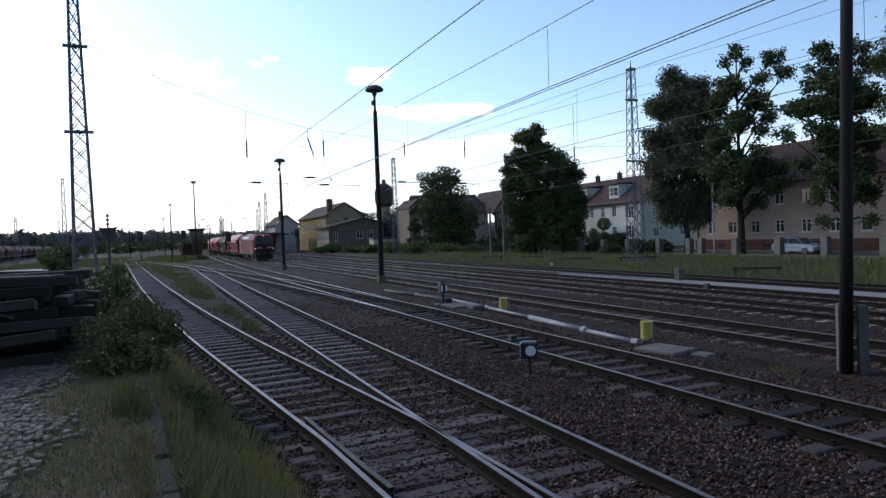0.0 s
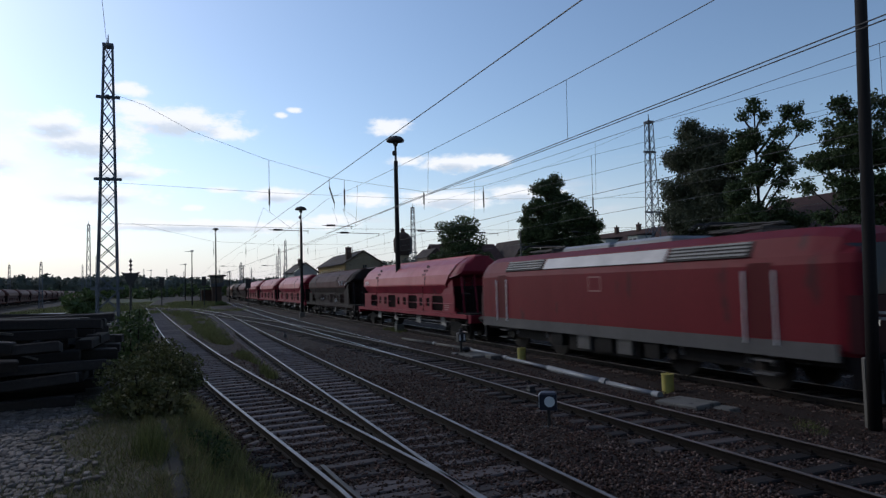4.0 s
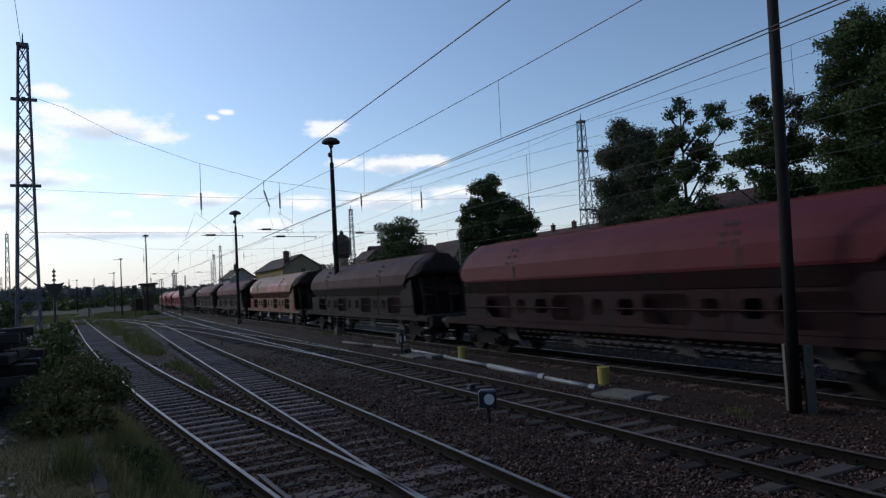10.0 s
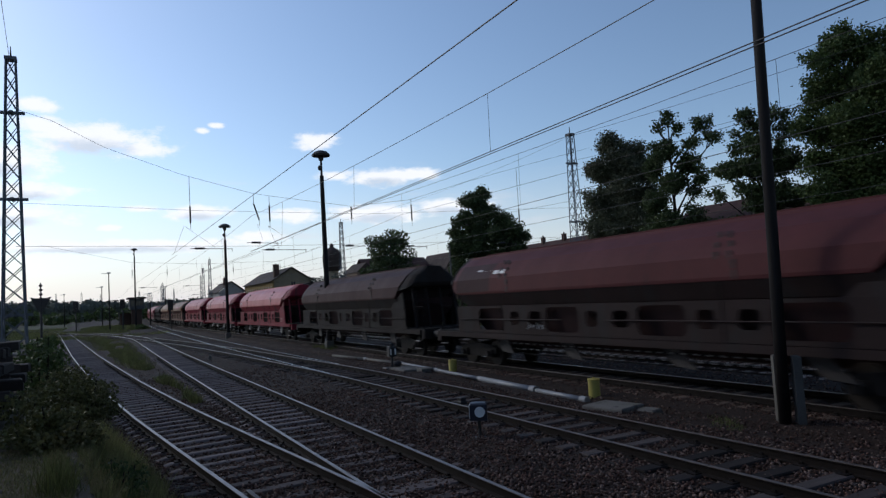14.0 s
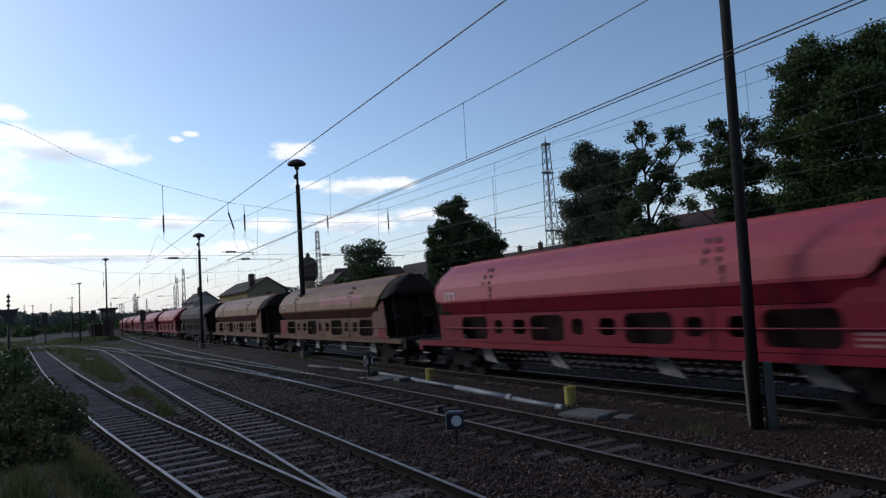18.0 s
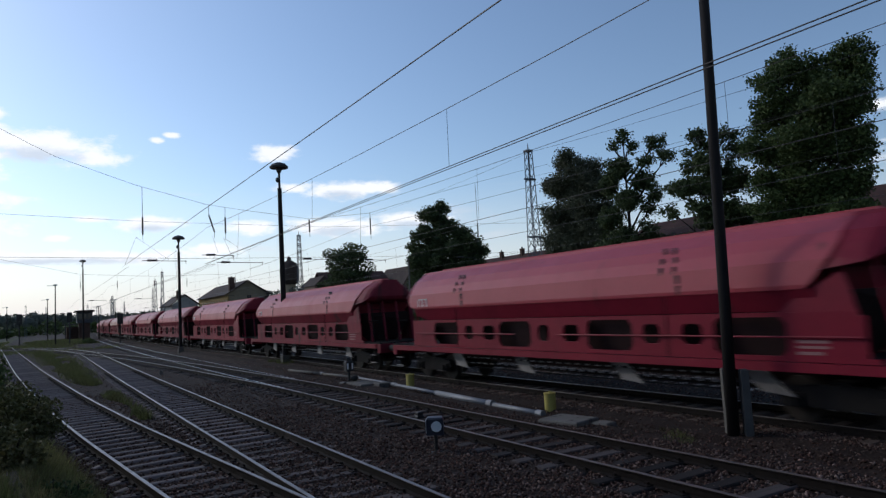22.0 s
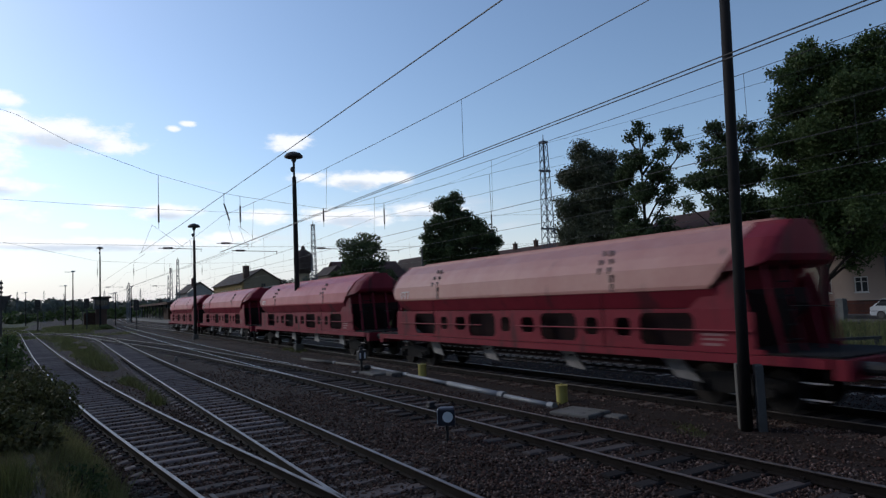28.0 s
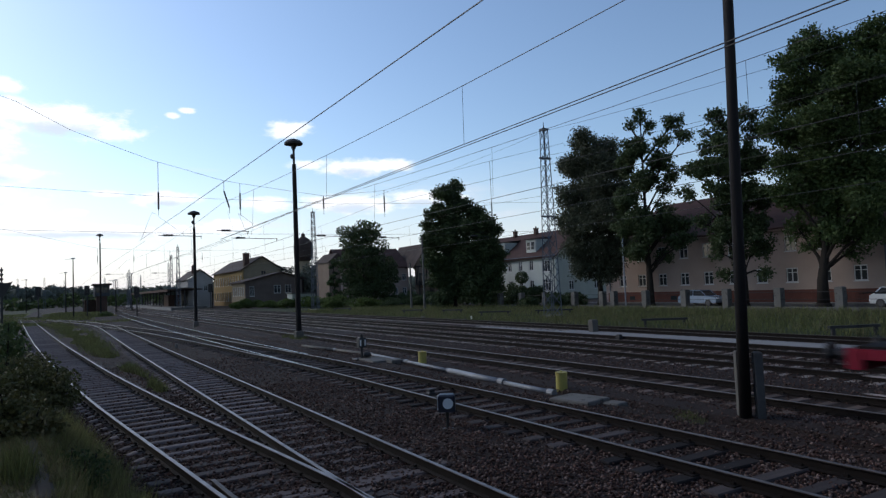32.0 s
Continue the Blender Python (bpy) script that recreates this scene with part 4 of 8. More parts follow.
def patch(parent, d0, d1, f0, f1, mt, name, label):
    """A flat patch of paint on the roof's sloping flank, between two shares of its height."""
    def at(f):
        u = max(0.0, min(f, 1.0)) * (len(FLANK) - 1)
        k = min(int(u), len(FLANK) - 2)
        (x0, z0), (x1, z1) = FLANK[k], FLANK[k + 1]
        return x0 + (x1 - x0) * (u - k), z0 + (z1 - z0) * (u - k)
    n = len(FLANK) - 1
    fs = sorted({f0, f1, *[k / n for k in range(n + 1) if f0 < k / n < f1]})
    so = Solid()
    for u, v in zip(fs, fs[1:]):
        (x0, z0), (x1, z1) = at(u), at(v)
        so.add([(-x0 - 0.012, LW / 2 - d0, z0 + 0.004), (-x0 - 0.012, LW / 2 - d1, z0 + 0.004), (-x1 - 0.012, LW / 2 - d1, z1 + 0.006), (-x1 - 0.012, LW / 2 - d0, z1 + 0.006)], [(3, 2, 1, 0)])
    part(name, so, mt, parent, label)


def side_patches(parent):
    """Red repainted corners at both ends of an ochre wagon's side sheet."""
    for d0, d1, z0, z1 in ((2.55, 3.9, 1.27, 2.18), (18.35, 19.2, 1.27, 1.72)):
        part("red_corner", Solid().box(-1.434, -1.426, LW / 2 - d1, LW / 2 - d0, z0, z1), PAINT["red"][1], parent, "red repainted corner of the side sheet")


def graffiti(parent, d0, n, z, seed, scale=1.0, x=1.43, mt=None):
    """A scrawl of strokes that spells nothing."""
    rnd = random.Random(seed)
    so = Solid()
    y = LW / 2 - d0
    for i in range(n):
        pts = [(-x, y - i * 0.42 * scale + rnd.uniform(-0.15, 0.15) * scale, z + rnd.uniform(-0.22, 0.22) * scale) for k in range(4)]
        so.tube(pts, 0.022 * scale, 4)
    part("scrawl", so, mt or M_MARK, parent, "white sprayed scrawl")


COLOURS = ("red brown red red red maroon grey orange rust rust grey deep deep red orange orange grey red deep red deep red red pale deep red red").split()
VEHICLES = []
TEMPLATES = {}
LOCO_L = 19.0


def build_train():
    for k, c in enumerate(COLOURS, 1):
        if k in (2, 8, 10, 15) or c not in TEMPLATES:
            wg = build_wagon(c, "nologo" if c in ("brown", "maroon", "grey", "rust") or k == 8 else "")
            if k == 2:
                graffiti(wg, 16.2, 7, 3.0, 5, 1.0, 1.49)
                graffiti(wg, 8.2, 5, 1.62, 6, 0.8)
                graffiti(wg, 14.0, 4, 1.6, 7, 0.8)
                tagged(wg, "dirty oxide-brown bogie hopper wagon with sprayed scrawls")
            elif k == 8:
                patch(wg, 10.25, 14.4, 0.0, 0.62, M_PINK, "repainted_patch", "pinkish repainted patch")
                patch(wg, 14.9, 16.8, 0.0, 0.62, M_PINK, "repainted_patch", "pinkish repainted patch")
                patch(wg, 2.85, 3.45, 0.1, 0.5, M_MARK, "data_plate", "plain white plate")
                side_patches(wg)
                tagged(wg, "ochre orange bogie hopper wagon with pinkish repainted patches")
            elif k == 15:
                patch(wg, 10.6, 16.6, 0.15, 0.5, M_PINK, "repainted_patch", "pinkish repainted patch")
                side_patches(wg)
                tagged(wg, "ochre orange bogie hopper wagon with one pinkish patch")
            elif k == 10:
                patch(wg, 2.6, 5.0, 0.0, 1.0, PAINT["grey"][0], "sooty_patch", "sooty patch")
                for i, w in enumerate((0.34, 0.3, 0.22, 0.3, 0.3)):
                    patch(wg, 3.9 + i * 0.4, 3.9 + i * 0.4 + w, 0.50 if i else 0.46, 0.66 if i else 0.74, M_MARK, "lettering", "pale lettering")
                graffiti(wg, 7.2, 4, 1.55, 9, 0.6)
                tagged(wg, "faded brownish-red bogie hopper wagon with pale lettering")
            if k not in (2, 8, 10, 15):
                TEMPLATES[c] = wg
        else:
            wg = copy_thing(TEMPLATES[c], Matrix())
        VEHICLES.append((wg, LOCO_L + LW * (k - 0.5)))


def build_loco():
    red = paint("loco_red", (0.145, 0.011, 0.018), (0.11, 0.0095, 0.015), 0.5, share=0.10, gloss=0.12)
    grey = paint("loco_skirt", (0.095, 0.090, 0.090), (0.065, 0.062, 0.062), 0.6, gloss=0.2)
    dark = paint("loco_mask", (0.012, 0.010, 0.011), (0.009, 0.008, 0.008), 0.5, (0.015, 0.013, 0.012), 0.05, gloss=0.15)
    roofc = material("loco_roof_alu", (0.26, 0.26, 0.27), (0.18, 0.18, 0.19), 0.45, 0.4, 1, 15, 0.1)
    lo = thing("electric_locomotive", "red electric locomotive with grey skirt and cab front darkened for backlight", "locomotive")

    def ring(y, w, top, low=1.02):
        h = [(w - 0.06, low), (w, low + 0.12), (w, 2.95), (w - 0.06, 3.14), (w - 0.26, top - 0.26), (w - 0.55, top - 0.06), (0.0, top)]
        return [(x, y, z) for x, z in h] + [(-x, y, z) for x, z in reversed(h[:-1])]
    so = Solid()
    so.loft([ring(q * y, w, top) for q, ends in ((-1, ((8.95, 1.22, 3.36), (8.82, 1.34, 3.58), (8.5, 1.44, 3.74), (7.9, 1.48, 3.82), (7.2, 1.49, 3.84))), (1, ((7.2, 1.49, 3.84), (7.9, 1.48, 3.82), (8.5, 1.44, 3.74), (8.82, 1.34, 3.58), (8.95, 1.22, 3.36)))) for y, w, top in ends])
    part("body_shell", so, red, lo, smooth=False)
    # nose red is darker than the body: its backlit shade is painted in
    mask = paint("loco_front_shaded", (0.040, 0.008, 0.011), (0.028, 0.007, 0.009), 0.5, share=0.03, gloss=0.12)
    for s in (-1, 1):
        nose = Solid()
        nose.loft([[(x, s * y, z) for x, z in ((-w, 1.10), (w, 1.10), (w, 1.62), (w - 0.02, 2.28), (-w + 0.02, 2.28), (-w, 1.62))] for y, w in ((8.70, 1.40), (8.98, 1.34), (9.13, 1.18))])
        part("nose_panel", nose, mask, lo, "crimson nose panel below the windscreen, darkened for backlight")
        ws = Solid()
        ws.loft([[(-1.16, s * 9.08, 2.30), (0.0, s * 9.16, 2.30), (1.16, s * 9.08, 2.30), (1.06, s * 8.97, 3.34), (0.0, s * 9.05, 3.38), (-1.06, s * 8.97, 3.34)],
                 [(-1.30, s * 8.80, 2.28), (0.0, s * 8.80, 2.28), (1.30, s * 8.80, 2.28), (1.2, s * 8.6, 3.36), (0.0, s * 8.6, 3.40), (-1.2, s * 8.6, 3.36)]][::-s])
        wsp = part("windscreen", ws, M_SCREEN, lo, "dark glass windscreen")
        part("screen_post", Solid().tube([(0, s * 9.165, 2.30), (0, s * 9.055, 3.38)], 0.02, 6), M_BLACK, wsp)
        for x in (-0.5, 0.5):
            part("wiper", Solid().tube([(x, s * 9.14, 2.32), (x * 0.3, s * 9.11, 2.90)], 0.012, 5), M_BLACK, wsp)
        for x in (-0.86, 0.86):
            e = math.copysign(1.0, x)
            for z in (1.80, 1.92):
                part("headlight_band", Solid().tube([(e * 0.28, s * 9.15, z - 0.03), (e * 1.08, s * 9.12, z + 0.01)], 0.034, 6), M_MARKDIM, lo, "pale trim band")
            part("headlight", Solid().tube([(e * 1.20, s * 8.9, 1.74), (e * 1.20, s * 9.12, 1.74)], 0.065, 12), M_LAMPON if s < 0 else M_CHUTE, lo, "lit white headlight" if s < 0 else "")
            part("buffer", buffer_solid(s), M_BLACK, lo, m=pose(x * 1.0, s * 9.05, 1.04))
        part("top_light", Solid().tube([(0, s * 8.5, 3.56), (0, s * 8.96, 3.52)], 0.05, 12), M_LAMPON if s < 0 else M_CHUTE, lo, "lit top headlight" if s < 0 else "")
        part("pilot", Solid().loft([[(-1.3, s * 8.6, 0.35), (1.3, s * 8.6, 0.35), (1.36, s * 8.6, 1.15), (-1.36, s * 8.6, 1.15)], [(-1.15, s * 9.05, 0.40), (1.15, s * 9.05, 0.40), (1.2, s * 9.06, 1.12), (-1.2, s * 9.06, 1.12)]]), dark, lo)
        part("coupling_hook", Solid().box(-0.07, 0.07, min(s * 9.05, s * 9.45), max(s * 9.05, s * 9.45), 0.95, 1.12), M_BLACK, lo)
        part("snow_plough", Solid().loft([[(-1.2, s * 8.9, 0.14), (1.2, s * 8.9, 0.14), (1.2, s * 8.8, 0.42), (-1.2, s * 8.8, 0.42)], [(-1.1, s * 9.15, 0.14), (1.1, s * 9.15, 0.14), (1.1, s * 8.95, 0.42), (-1.1, s * 8.95, 0.42)]]), M_BLACK, lo)
    for sx in (-1, 1):
        part("skirt", Solid().box(min(sx * 1.40, sx * 1.495), max(sx * 1.40, sx * 1.495), -8.5, 8.5, 0.90, 1.27), grey, lo, "grimy lower skirt")
        for sy in (-1, 1):
            y = sy * 6.6
            # door is a darker red: the shade of its recess is painted on
            part("cab_door", Solid().box(min(sx * 1.47, sx * 1.50), max(sx * 1.47, sx * 1.50), y - 0.34, y + 0.34, 1.30, 3.02), cached("doorred", lambda: paint("door_red_shaded", (0.09, 0.010, 0.013), (0.07, 0.009, 0.011), 0.5, gloss=0.1)), lo)
            for q in (-0.44, 0.44):
                part("grab_rail", Solid().tube([(sx * 1.54, y + q, 1.15), (sx * 1.54, y + q, 2.85)], 0.022, 6), M_WHITE, lo, "pale grab rail")
            part("step", Solid().box(min(sx * 1.2, sx * 1.5), max(sx * 1.2, sx * 1.5), y - 0.3, y + 0.3, 0.45, 0.5).box(min(sx * 1.25, sx * 1.5), max(sx * 1.25, sx * 1.5), y - 0.3, y + 0.3, 0.75, 0.8), M_CHUTE, lo)
    # grey hatches and louvres on the roof's slopes
    for sx in (-1, 1):
        for y0, y1, louvre in ((-6.3, -3.4, True), (-3.3, 3.3, False), (3.4, 6.3, True)):
            prof = [(sx * 1.455, 3.16), (sx * 1.23, 3.52), (sx * 1.25, 3.55), (sx * 1.475, 3.18)]
            ha = part("roof_hatch", Solid().prism(prof if sx > 0 else prof[::-1], y0, y1), dark if louvre else roofc, lo, "dark louvred hatch" if louvre else "grey aluminium roof hatch")
            if louvre:
                for k in range(4):
                    u = 0.12 + 0.25 * k
                    x, z = 1.475 - 0.225 * u, 3.18 + 0.37 * u
                    part("louvre", Solid().box(min(sx * x, sx * (x + 0.02)), max(sx * x, sx * (x + 0.02)), y0 + 0.08, y1 - 0.08, z, z + 0.045), roofc, ha)
    for y0, y1, z in ((-2.9, -0.2, 3.86), (0.1, 2.9, 3.86)):
        part("roof_box", Solid().bevelled(-0.8, 0.8, y0, y1, 3.6, z + 0.1, 0.08), roofc, lo, "grey aluminium roof box")
    for y, up in ((-5.0, False), (5.0, False)):
        pan = part("pantograph", Solid().box(-0.55, 0.55, y - 0.9, y - 0.82, 3.90, 3.98).box(-0.55, 0.55, y + 0.82, y + 0.9, 3.90, 3.98).box(-0.55, -0.47, y - 0.82, y + 0.82, 3.90, 3.98).box(0.47, 0.55, y - 0.82, y + 0.82, 3.90, 3.98),
                   M_BLACK, lo, "raised dark pantograph" if up else "lowered dark pantograph")
        knee = (y - 1.75, 4.95) if up else (y - 1.0, 4.05)
        head = (y + 0.95, 5.72) if up else (y + 0.9, 4.12)
        part("lower_arm", Solid().tube([(0, y + 0.5, 3.9), (0, *knee)], 0.055, 6), M_BLACK, pan)
        for sx in (-1, 1):
            part("upper_arm", Solid().tube([(sx * 0.12, *knee), (sx * 0.42, *head)], 0.03, 6), M_BLACK, pan)
            part("collector_strip", Solid().tube([(-0.98, head[0] + sx * 0.22, head[1] - 0.12), (-0.72, head[0] + sx * 0.22, head[1] + 0.06), (0.72, head[0] + sx * 0.22, head[1] + 0.06), (0.98, head[0] + sx * 0.22, head[1] - 0.12)], 0.03, 6), M_BLACK, pan)
        for sx in (-0.45, 0.45):
            part("insulator", Solid().tube([(sx, y - 0.8, 3.6), (sx, y - 0.8, 3.92)], 0.08, 8), M_CHUTE, pan)
    part("underframe", Solid().box(-1.2, 1.2, -8.6, 8.6, 0.75, 1.05).box(-1.3, 1.3, -1.9, 1.9, 0.35, 0.95), M_UNDER, lo)
    for sx in (-1, 1):
        for i, (a, b) in enumerate(((-2.9, -2.3), (-1.7, -1.0), (-0.7, 0.1), (0.5, 1.2), (2.2, 2.9))):
            part("equipment_box", Solid().bevelled(min(sx * 1.2, sx * 1.42), max(sx * 1.2, sx * 1.42), a, b, 0.45, 0.95, 0.03), M_CHUTE if i in (1, 3) else M_UNDER, lo)
    for y in (-4.75, 4.75):
        bg = part("bogie", Solid().box(-1.16, -0.96, -2.1, 2.1, 0.5, 0.85).box(0.96, 1.16, -2.1, 2.1, 0.5, 0.85).box(-1.0, 1.0, -0.3, 0.3, 0.45, 0.8), M_UNDER, lo, m=pose(0, y, 0))
        for k in (-1.5, 1.5):
            ws = Solid()
            ws.tube([(-1.0, 0, 0.6), (1.0, 0, 0.6)], 0.1, 10)
            for s in (-1, 1):
                ws.tube([(s * 0.72, 0, 0.6), (s * 0.85, 0, 0.6)], 0.6, 30)
                ws.tube([(s * 1.0, 0, 0.6), (s * 1.25, 0, 0.6)], 0.16, 12)
            part("wheelset", ws, M_WHEEL, bg, m=pose(0, k, 0))
        for sx in (-1, 1):
            for k in (-1.5, 1.5):
                for q in (-0.35, 0.35):
                    part("spring", Solid().tube([(sx * 1.14, k + q, 0.62), (sx * 1.14, k + q, 1.0)], 0.09, 8), M_CHUTE, bg)
    logo = Solid().box(-1.498, -1.492, -0.35, 0.35, 2.35, 2.40).box(-1.498, -1.492, -0.35, 0.35, 2.80, 2.85).box(-1.498, -1.492, -0.35, -0.30, 2.4, 2.8).box(-1.498, -1.492, 0.30, 0.35, 2.4, 2.8)
    part("emblem", logo, cached("emblem_faded", lambda: plain("emblem_faded", (0.24, 0.10, 0.10), 0.7)), lo, "white frame-like emblem")
    VEHICLES.append((lo, LOCO_L / 2))


M_SCREEN = plain("cab_screen", (0.012, 0.017, 0.026), 0.16)
M_SCREEN.node_tree.nodes["Principled BSDF"].inputs["Specular IOR Level"].default_value = 0.16
M_LAMPON = plain("lit_lamp", (0.85, 0.82, 0.76), 0.3, 0, 1.3)
build_loco()
build_train()

# ---- trackside things ----
def lattice_mast(x, y, base, height, w0, w1, bays, label, mt, arms=(), group="lattice masts", near=False):
    """A square lattice mast: four corner legs, crossed bracing on each side, a cap and a spike."""
    ma = thing("lattice_mast", label, "overhead line mast", pose(x, y, base), group)

    def half(z):
        return 0.5 * (w0 + (w1 - w0) * z / height)
    for sx in (-1, 1):
        for sy in (-1, 1):
            part("leg", Solid().tube([(sx * half(0), sy * half(0), 0), (sx * half(height), sy * half(height), height)], 0.045 if height < 25 else 0.06, 4), mt, ma)
    for side in range(4):
        so = Solid()
        a = side * math.pi / 2
        R = Matrix.Rotation(a, 3, "Z")
        for i in range(bays):
            z0, z1 = height * i / bays, height * (i + 1) / bays
            for s in (-1, 1):
                p0 = Vector((s * half(z0), half(z0), z0))
                p1 = Vector((-s * half(z1), half(z1), z1))
                if near:
                    part("brace", Solid().tube([R @ p0, R @ p1], 0.022, 4, caps=False), mt, ma)
                else:
                    so.tube([R @ p0, R @ p1], 0.022, 4, caps=False)
        if not near:
            tagged(part("lattice", so, mt, ma), kind="stuff")
    part("cap", Solid().box(-half(height) - 0.06, half(height) + 0.06, -half(height) - 0.06, half(height) + 0.06, height - 0.05, height + 0.12), mt, ma)
    part("spike", Solid().tube([(0, 0, height), (0, 0, height + 0.7)], 0.06, 6, 0.02), M_BLACK, ma)
    part("footing", Solid().bevelled(-w0 * 0.8, w0 * 0.8, -w0 * 0.8, w0 * 0.8, -0.6, 0.12, 0.05), M_CONCRETE, ma)
    for z in arms:
        part("bracket", Solid().box(-half(z) - 0.32, half(z) + 0.32, -0.08, 0.08, z - 0.07, z + 0.07).box(-0.08, 0.08, -half(z) - 0.1, half(z) + 0.1, z - 0.05, z + 0.05), mt, ma)
    return ma


lattice_mast(-3.5, 39.85, 0.95, 15.2, 1.05, 0.42, 17, "tall blue-grey steel lattice mast beside the loading ramp", M_MASTGREY, (2.0, 7.9, 12.4), near=True)
lattice_mast(35.6, 43.4, -0.2, 15.6, 1.05, 0.45, 17, "tall blue-grey steel lattice mast on the grass verge", M_MASTGREY, (8.3, 13.2), near=True)
lattice_mast(34.4, 98.6, -0.2, 15.0, 0.95, 0.42, 15, "distant blue-grey steel lattice mast", M_MASTGREY, (8.0,))
# masts far down the yard: x, y, height
for x, y, h in ((23.5, 158, 14), (28.0, 200, 14.5), (32, 235, 14), (18, 210, 11), (22, 262, 12), (26, 300, 12), (33, 330, 13), (38, 380, 13), (24, 360, 12), (-14.5, 132, 15),
                (-22.5, 225, 14), (-35, 300, 14), (-14, 330, 13), (-4, 300, 12), (3, 340, 12), (8, 420, 12), (-42, 210, 11), (-28, 170, 10), (14, 250, 10), (44, 300, 13), (30, 420, 13)):
    lattice_mast(x, y, -0.3, h, 0.8, 0.38, 9, "far grey lattice mast in the yard", M_MASTGREY)


def yard_lamp(x, y, h, r, label):
    la = thing("yard_lamp", label, "lamp post", pose(x, y, -0.3), "tall yard lamps")
    part("footing", Solid().bevelled(-0.24, 0.24, -0.24, 0.24, -0.2, 0.6, 0.05), M_STUB, la)
    k = h - 1.45
    part("post", Solid().tube([(0, 0, 0.5), (0, 0, k)], r, 10, r * 0.72), M_POLE, la)
    part("stem", Solid().tube([(0, 0, k), (0, 0, h - 0.2)], r * 0.42, 8), M_BLACK, la)
    part("lamp_box", Solid().ball((-0.10, 0, h - 0.95), 0.14, 0.14, 0.17, 8, 6), M_BLACK, la)
    part("lamp_neck", Solid().ball((0, 0, h - 0.32), 0.17, 0.17, 0.22, 8, 6), M_BLACK, la)
    sh = Solid()
    sh.loft([[(q * math.cos(2 * math.pi * j / 18), q * math.sin(2 * math.pi * j / 18), z) for j in range(18)] for q, z in ((0.20, h - 0.22), (0.56, h - 0.20), (0.58, h - 0.10), (0.42, h + 0.06), (0.15, h + 0.16), (0.05, h + 0.18))])
    part("shade", sh, M_BLACK, la, "dark mushroom-shaped lamp shade")
    return la


yard_lamp(12.95, 40.2, 12.4, 0.175, "tall black lamp post with a mushroom lamp head between the tracks")
yard_lamp(11.63, 67.7, 11.1, 0.16, "black lamp post with a small mushroom head")
yard_lamp(6.9, 135, 14.8, 0.16, "far black lamp post in the yard")


def whip_lamp(x, y, h):
    la = thing("whip_lamp", "slim far lamp post with a short flat arm", "lamp post", pose(x, y, -0.3), "slim yard lamps")
    part("post", Solid().tube([(0, 0, 0), (0, 0, h)], 0.14, 8, 0.08), M_POLE, la)
    part("lamp_arm", Solid().box(-1.3, 0.3, -0.06, 0.06, h - 0.02, h + 0.06), M_GREYMETAL, la)
    part("lamp_head", Solid().bevelled(-0.3, 0.35, -0.15, 0.15, h + 0.05, h + 0.25, 0.05), M_GREYMETAL, la)


for x, y, h in ((2.7, 140, 10.7), (11.5, 166, 7.2), (2, 190, 10), (-8, 240, 10), (16, 180, 9), (20, 230, 10)):
    whip_lamp(x, y, h)


def light_signal(x, y, h, label="black light signal on a post"):
    s = thing("light_signal", label, "railway signal", pose(x, y, -0.3), "light signals")
    part("post", Solid().tube([(0, 0, 0), (0, 0, h - 1.0)], 0.09, 8), M_BLACK, s)
    part("signal_box", Solid().bevelled(-0.42, 0.42, -0.15, 0.12, h - 1.75, h, 0.05), M_BLACK, s)
    for z in (h - 0.4, h - 0.85, h - 1.3):
        part("hood", Solid().tube([(0, -0.15, z), (0, -0.40, z - 0.03)], 0.13, 10, 0.12), M_BLACK, s)
    part("ladder", Solid().box(0.12, 0.15, 0.1, 0.14, 0.2, h - 1.8).box(0.37, 0.40, 0.1, 0.14, 0.2, h - 1.8).box(0.12, 0.4, 0.1, 0.13, 1.0, 1.03).box(0.12, 0.4, 0.1, 0.13, 1.5, 1.53).box(0.12, 0.4, 0.1, 0.13, 2.0, 2.03), M_BLACK, s)


for x, y, h in ((-2.7, 134, 5.7), (4.8, 137, 5.7), (11.4, 120, 4.9), (27.8, 145, 5.4), (22.0, 175, 5.4)):
    light_signal(x, y, h)


def hump_signal():
    s = thing("form_signal", "black signal post with a V-shaped board and small lamps", "railway signal", pose(-4.75, 80.3, -0.3))
    part("post", Solid().tube([(0, 0, 0), (0, 0, 5.2)], 0.12, 8), M_BLACK, s)
    part("v_board", Solid().prism([(-0.95, 5.25), (-0.18, 3.7), (0.18, 3.7), (0.95, 5.25), (0.55, 5.12), (-0.55, 5.12)], -0.09, 0.09), M_BLACK, s, "black V-shaped board")
    part("lamp_mast", Solid().tube([(0, 0, 5.1), (0, 0, 6.7)], 0.06, 8), M_BLACK, s)
    for z in (5.5, 5.95, 6.4):
        part("lamp", Solid().ball((0, -0.05, z), 0.18, 0.18, 0.15, 8, 6), M_BLACK, s)


hump_signal()


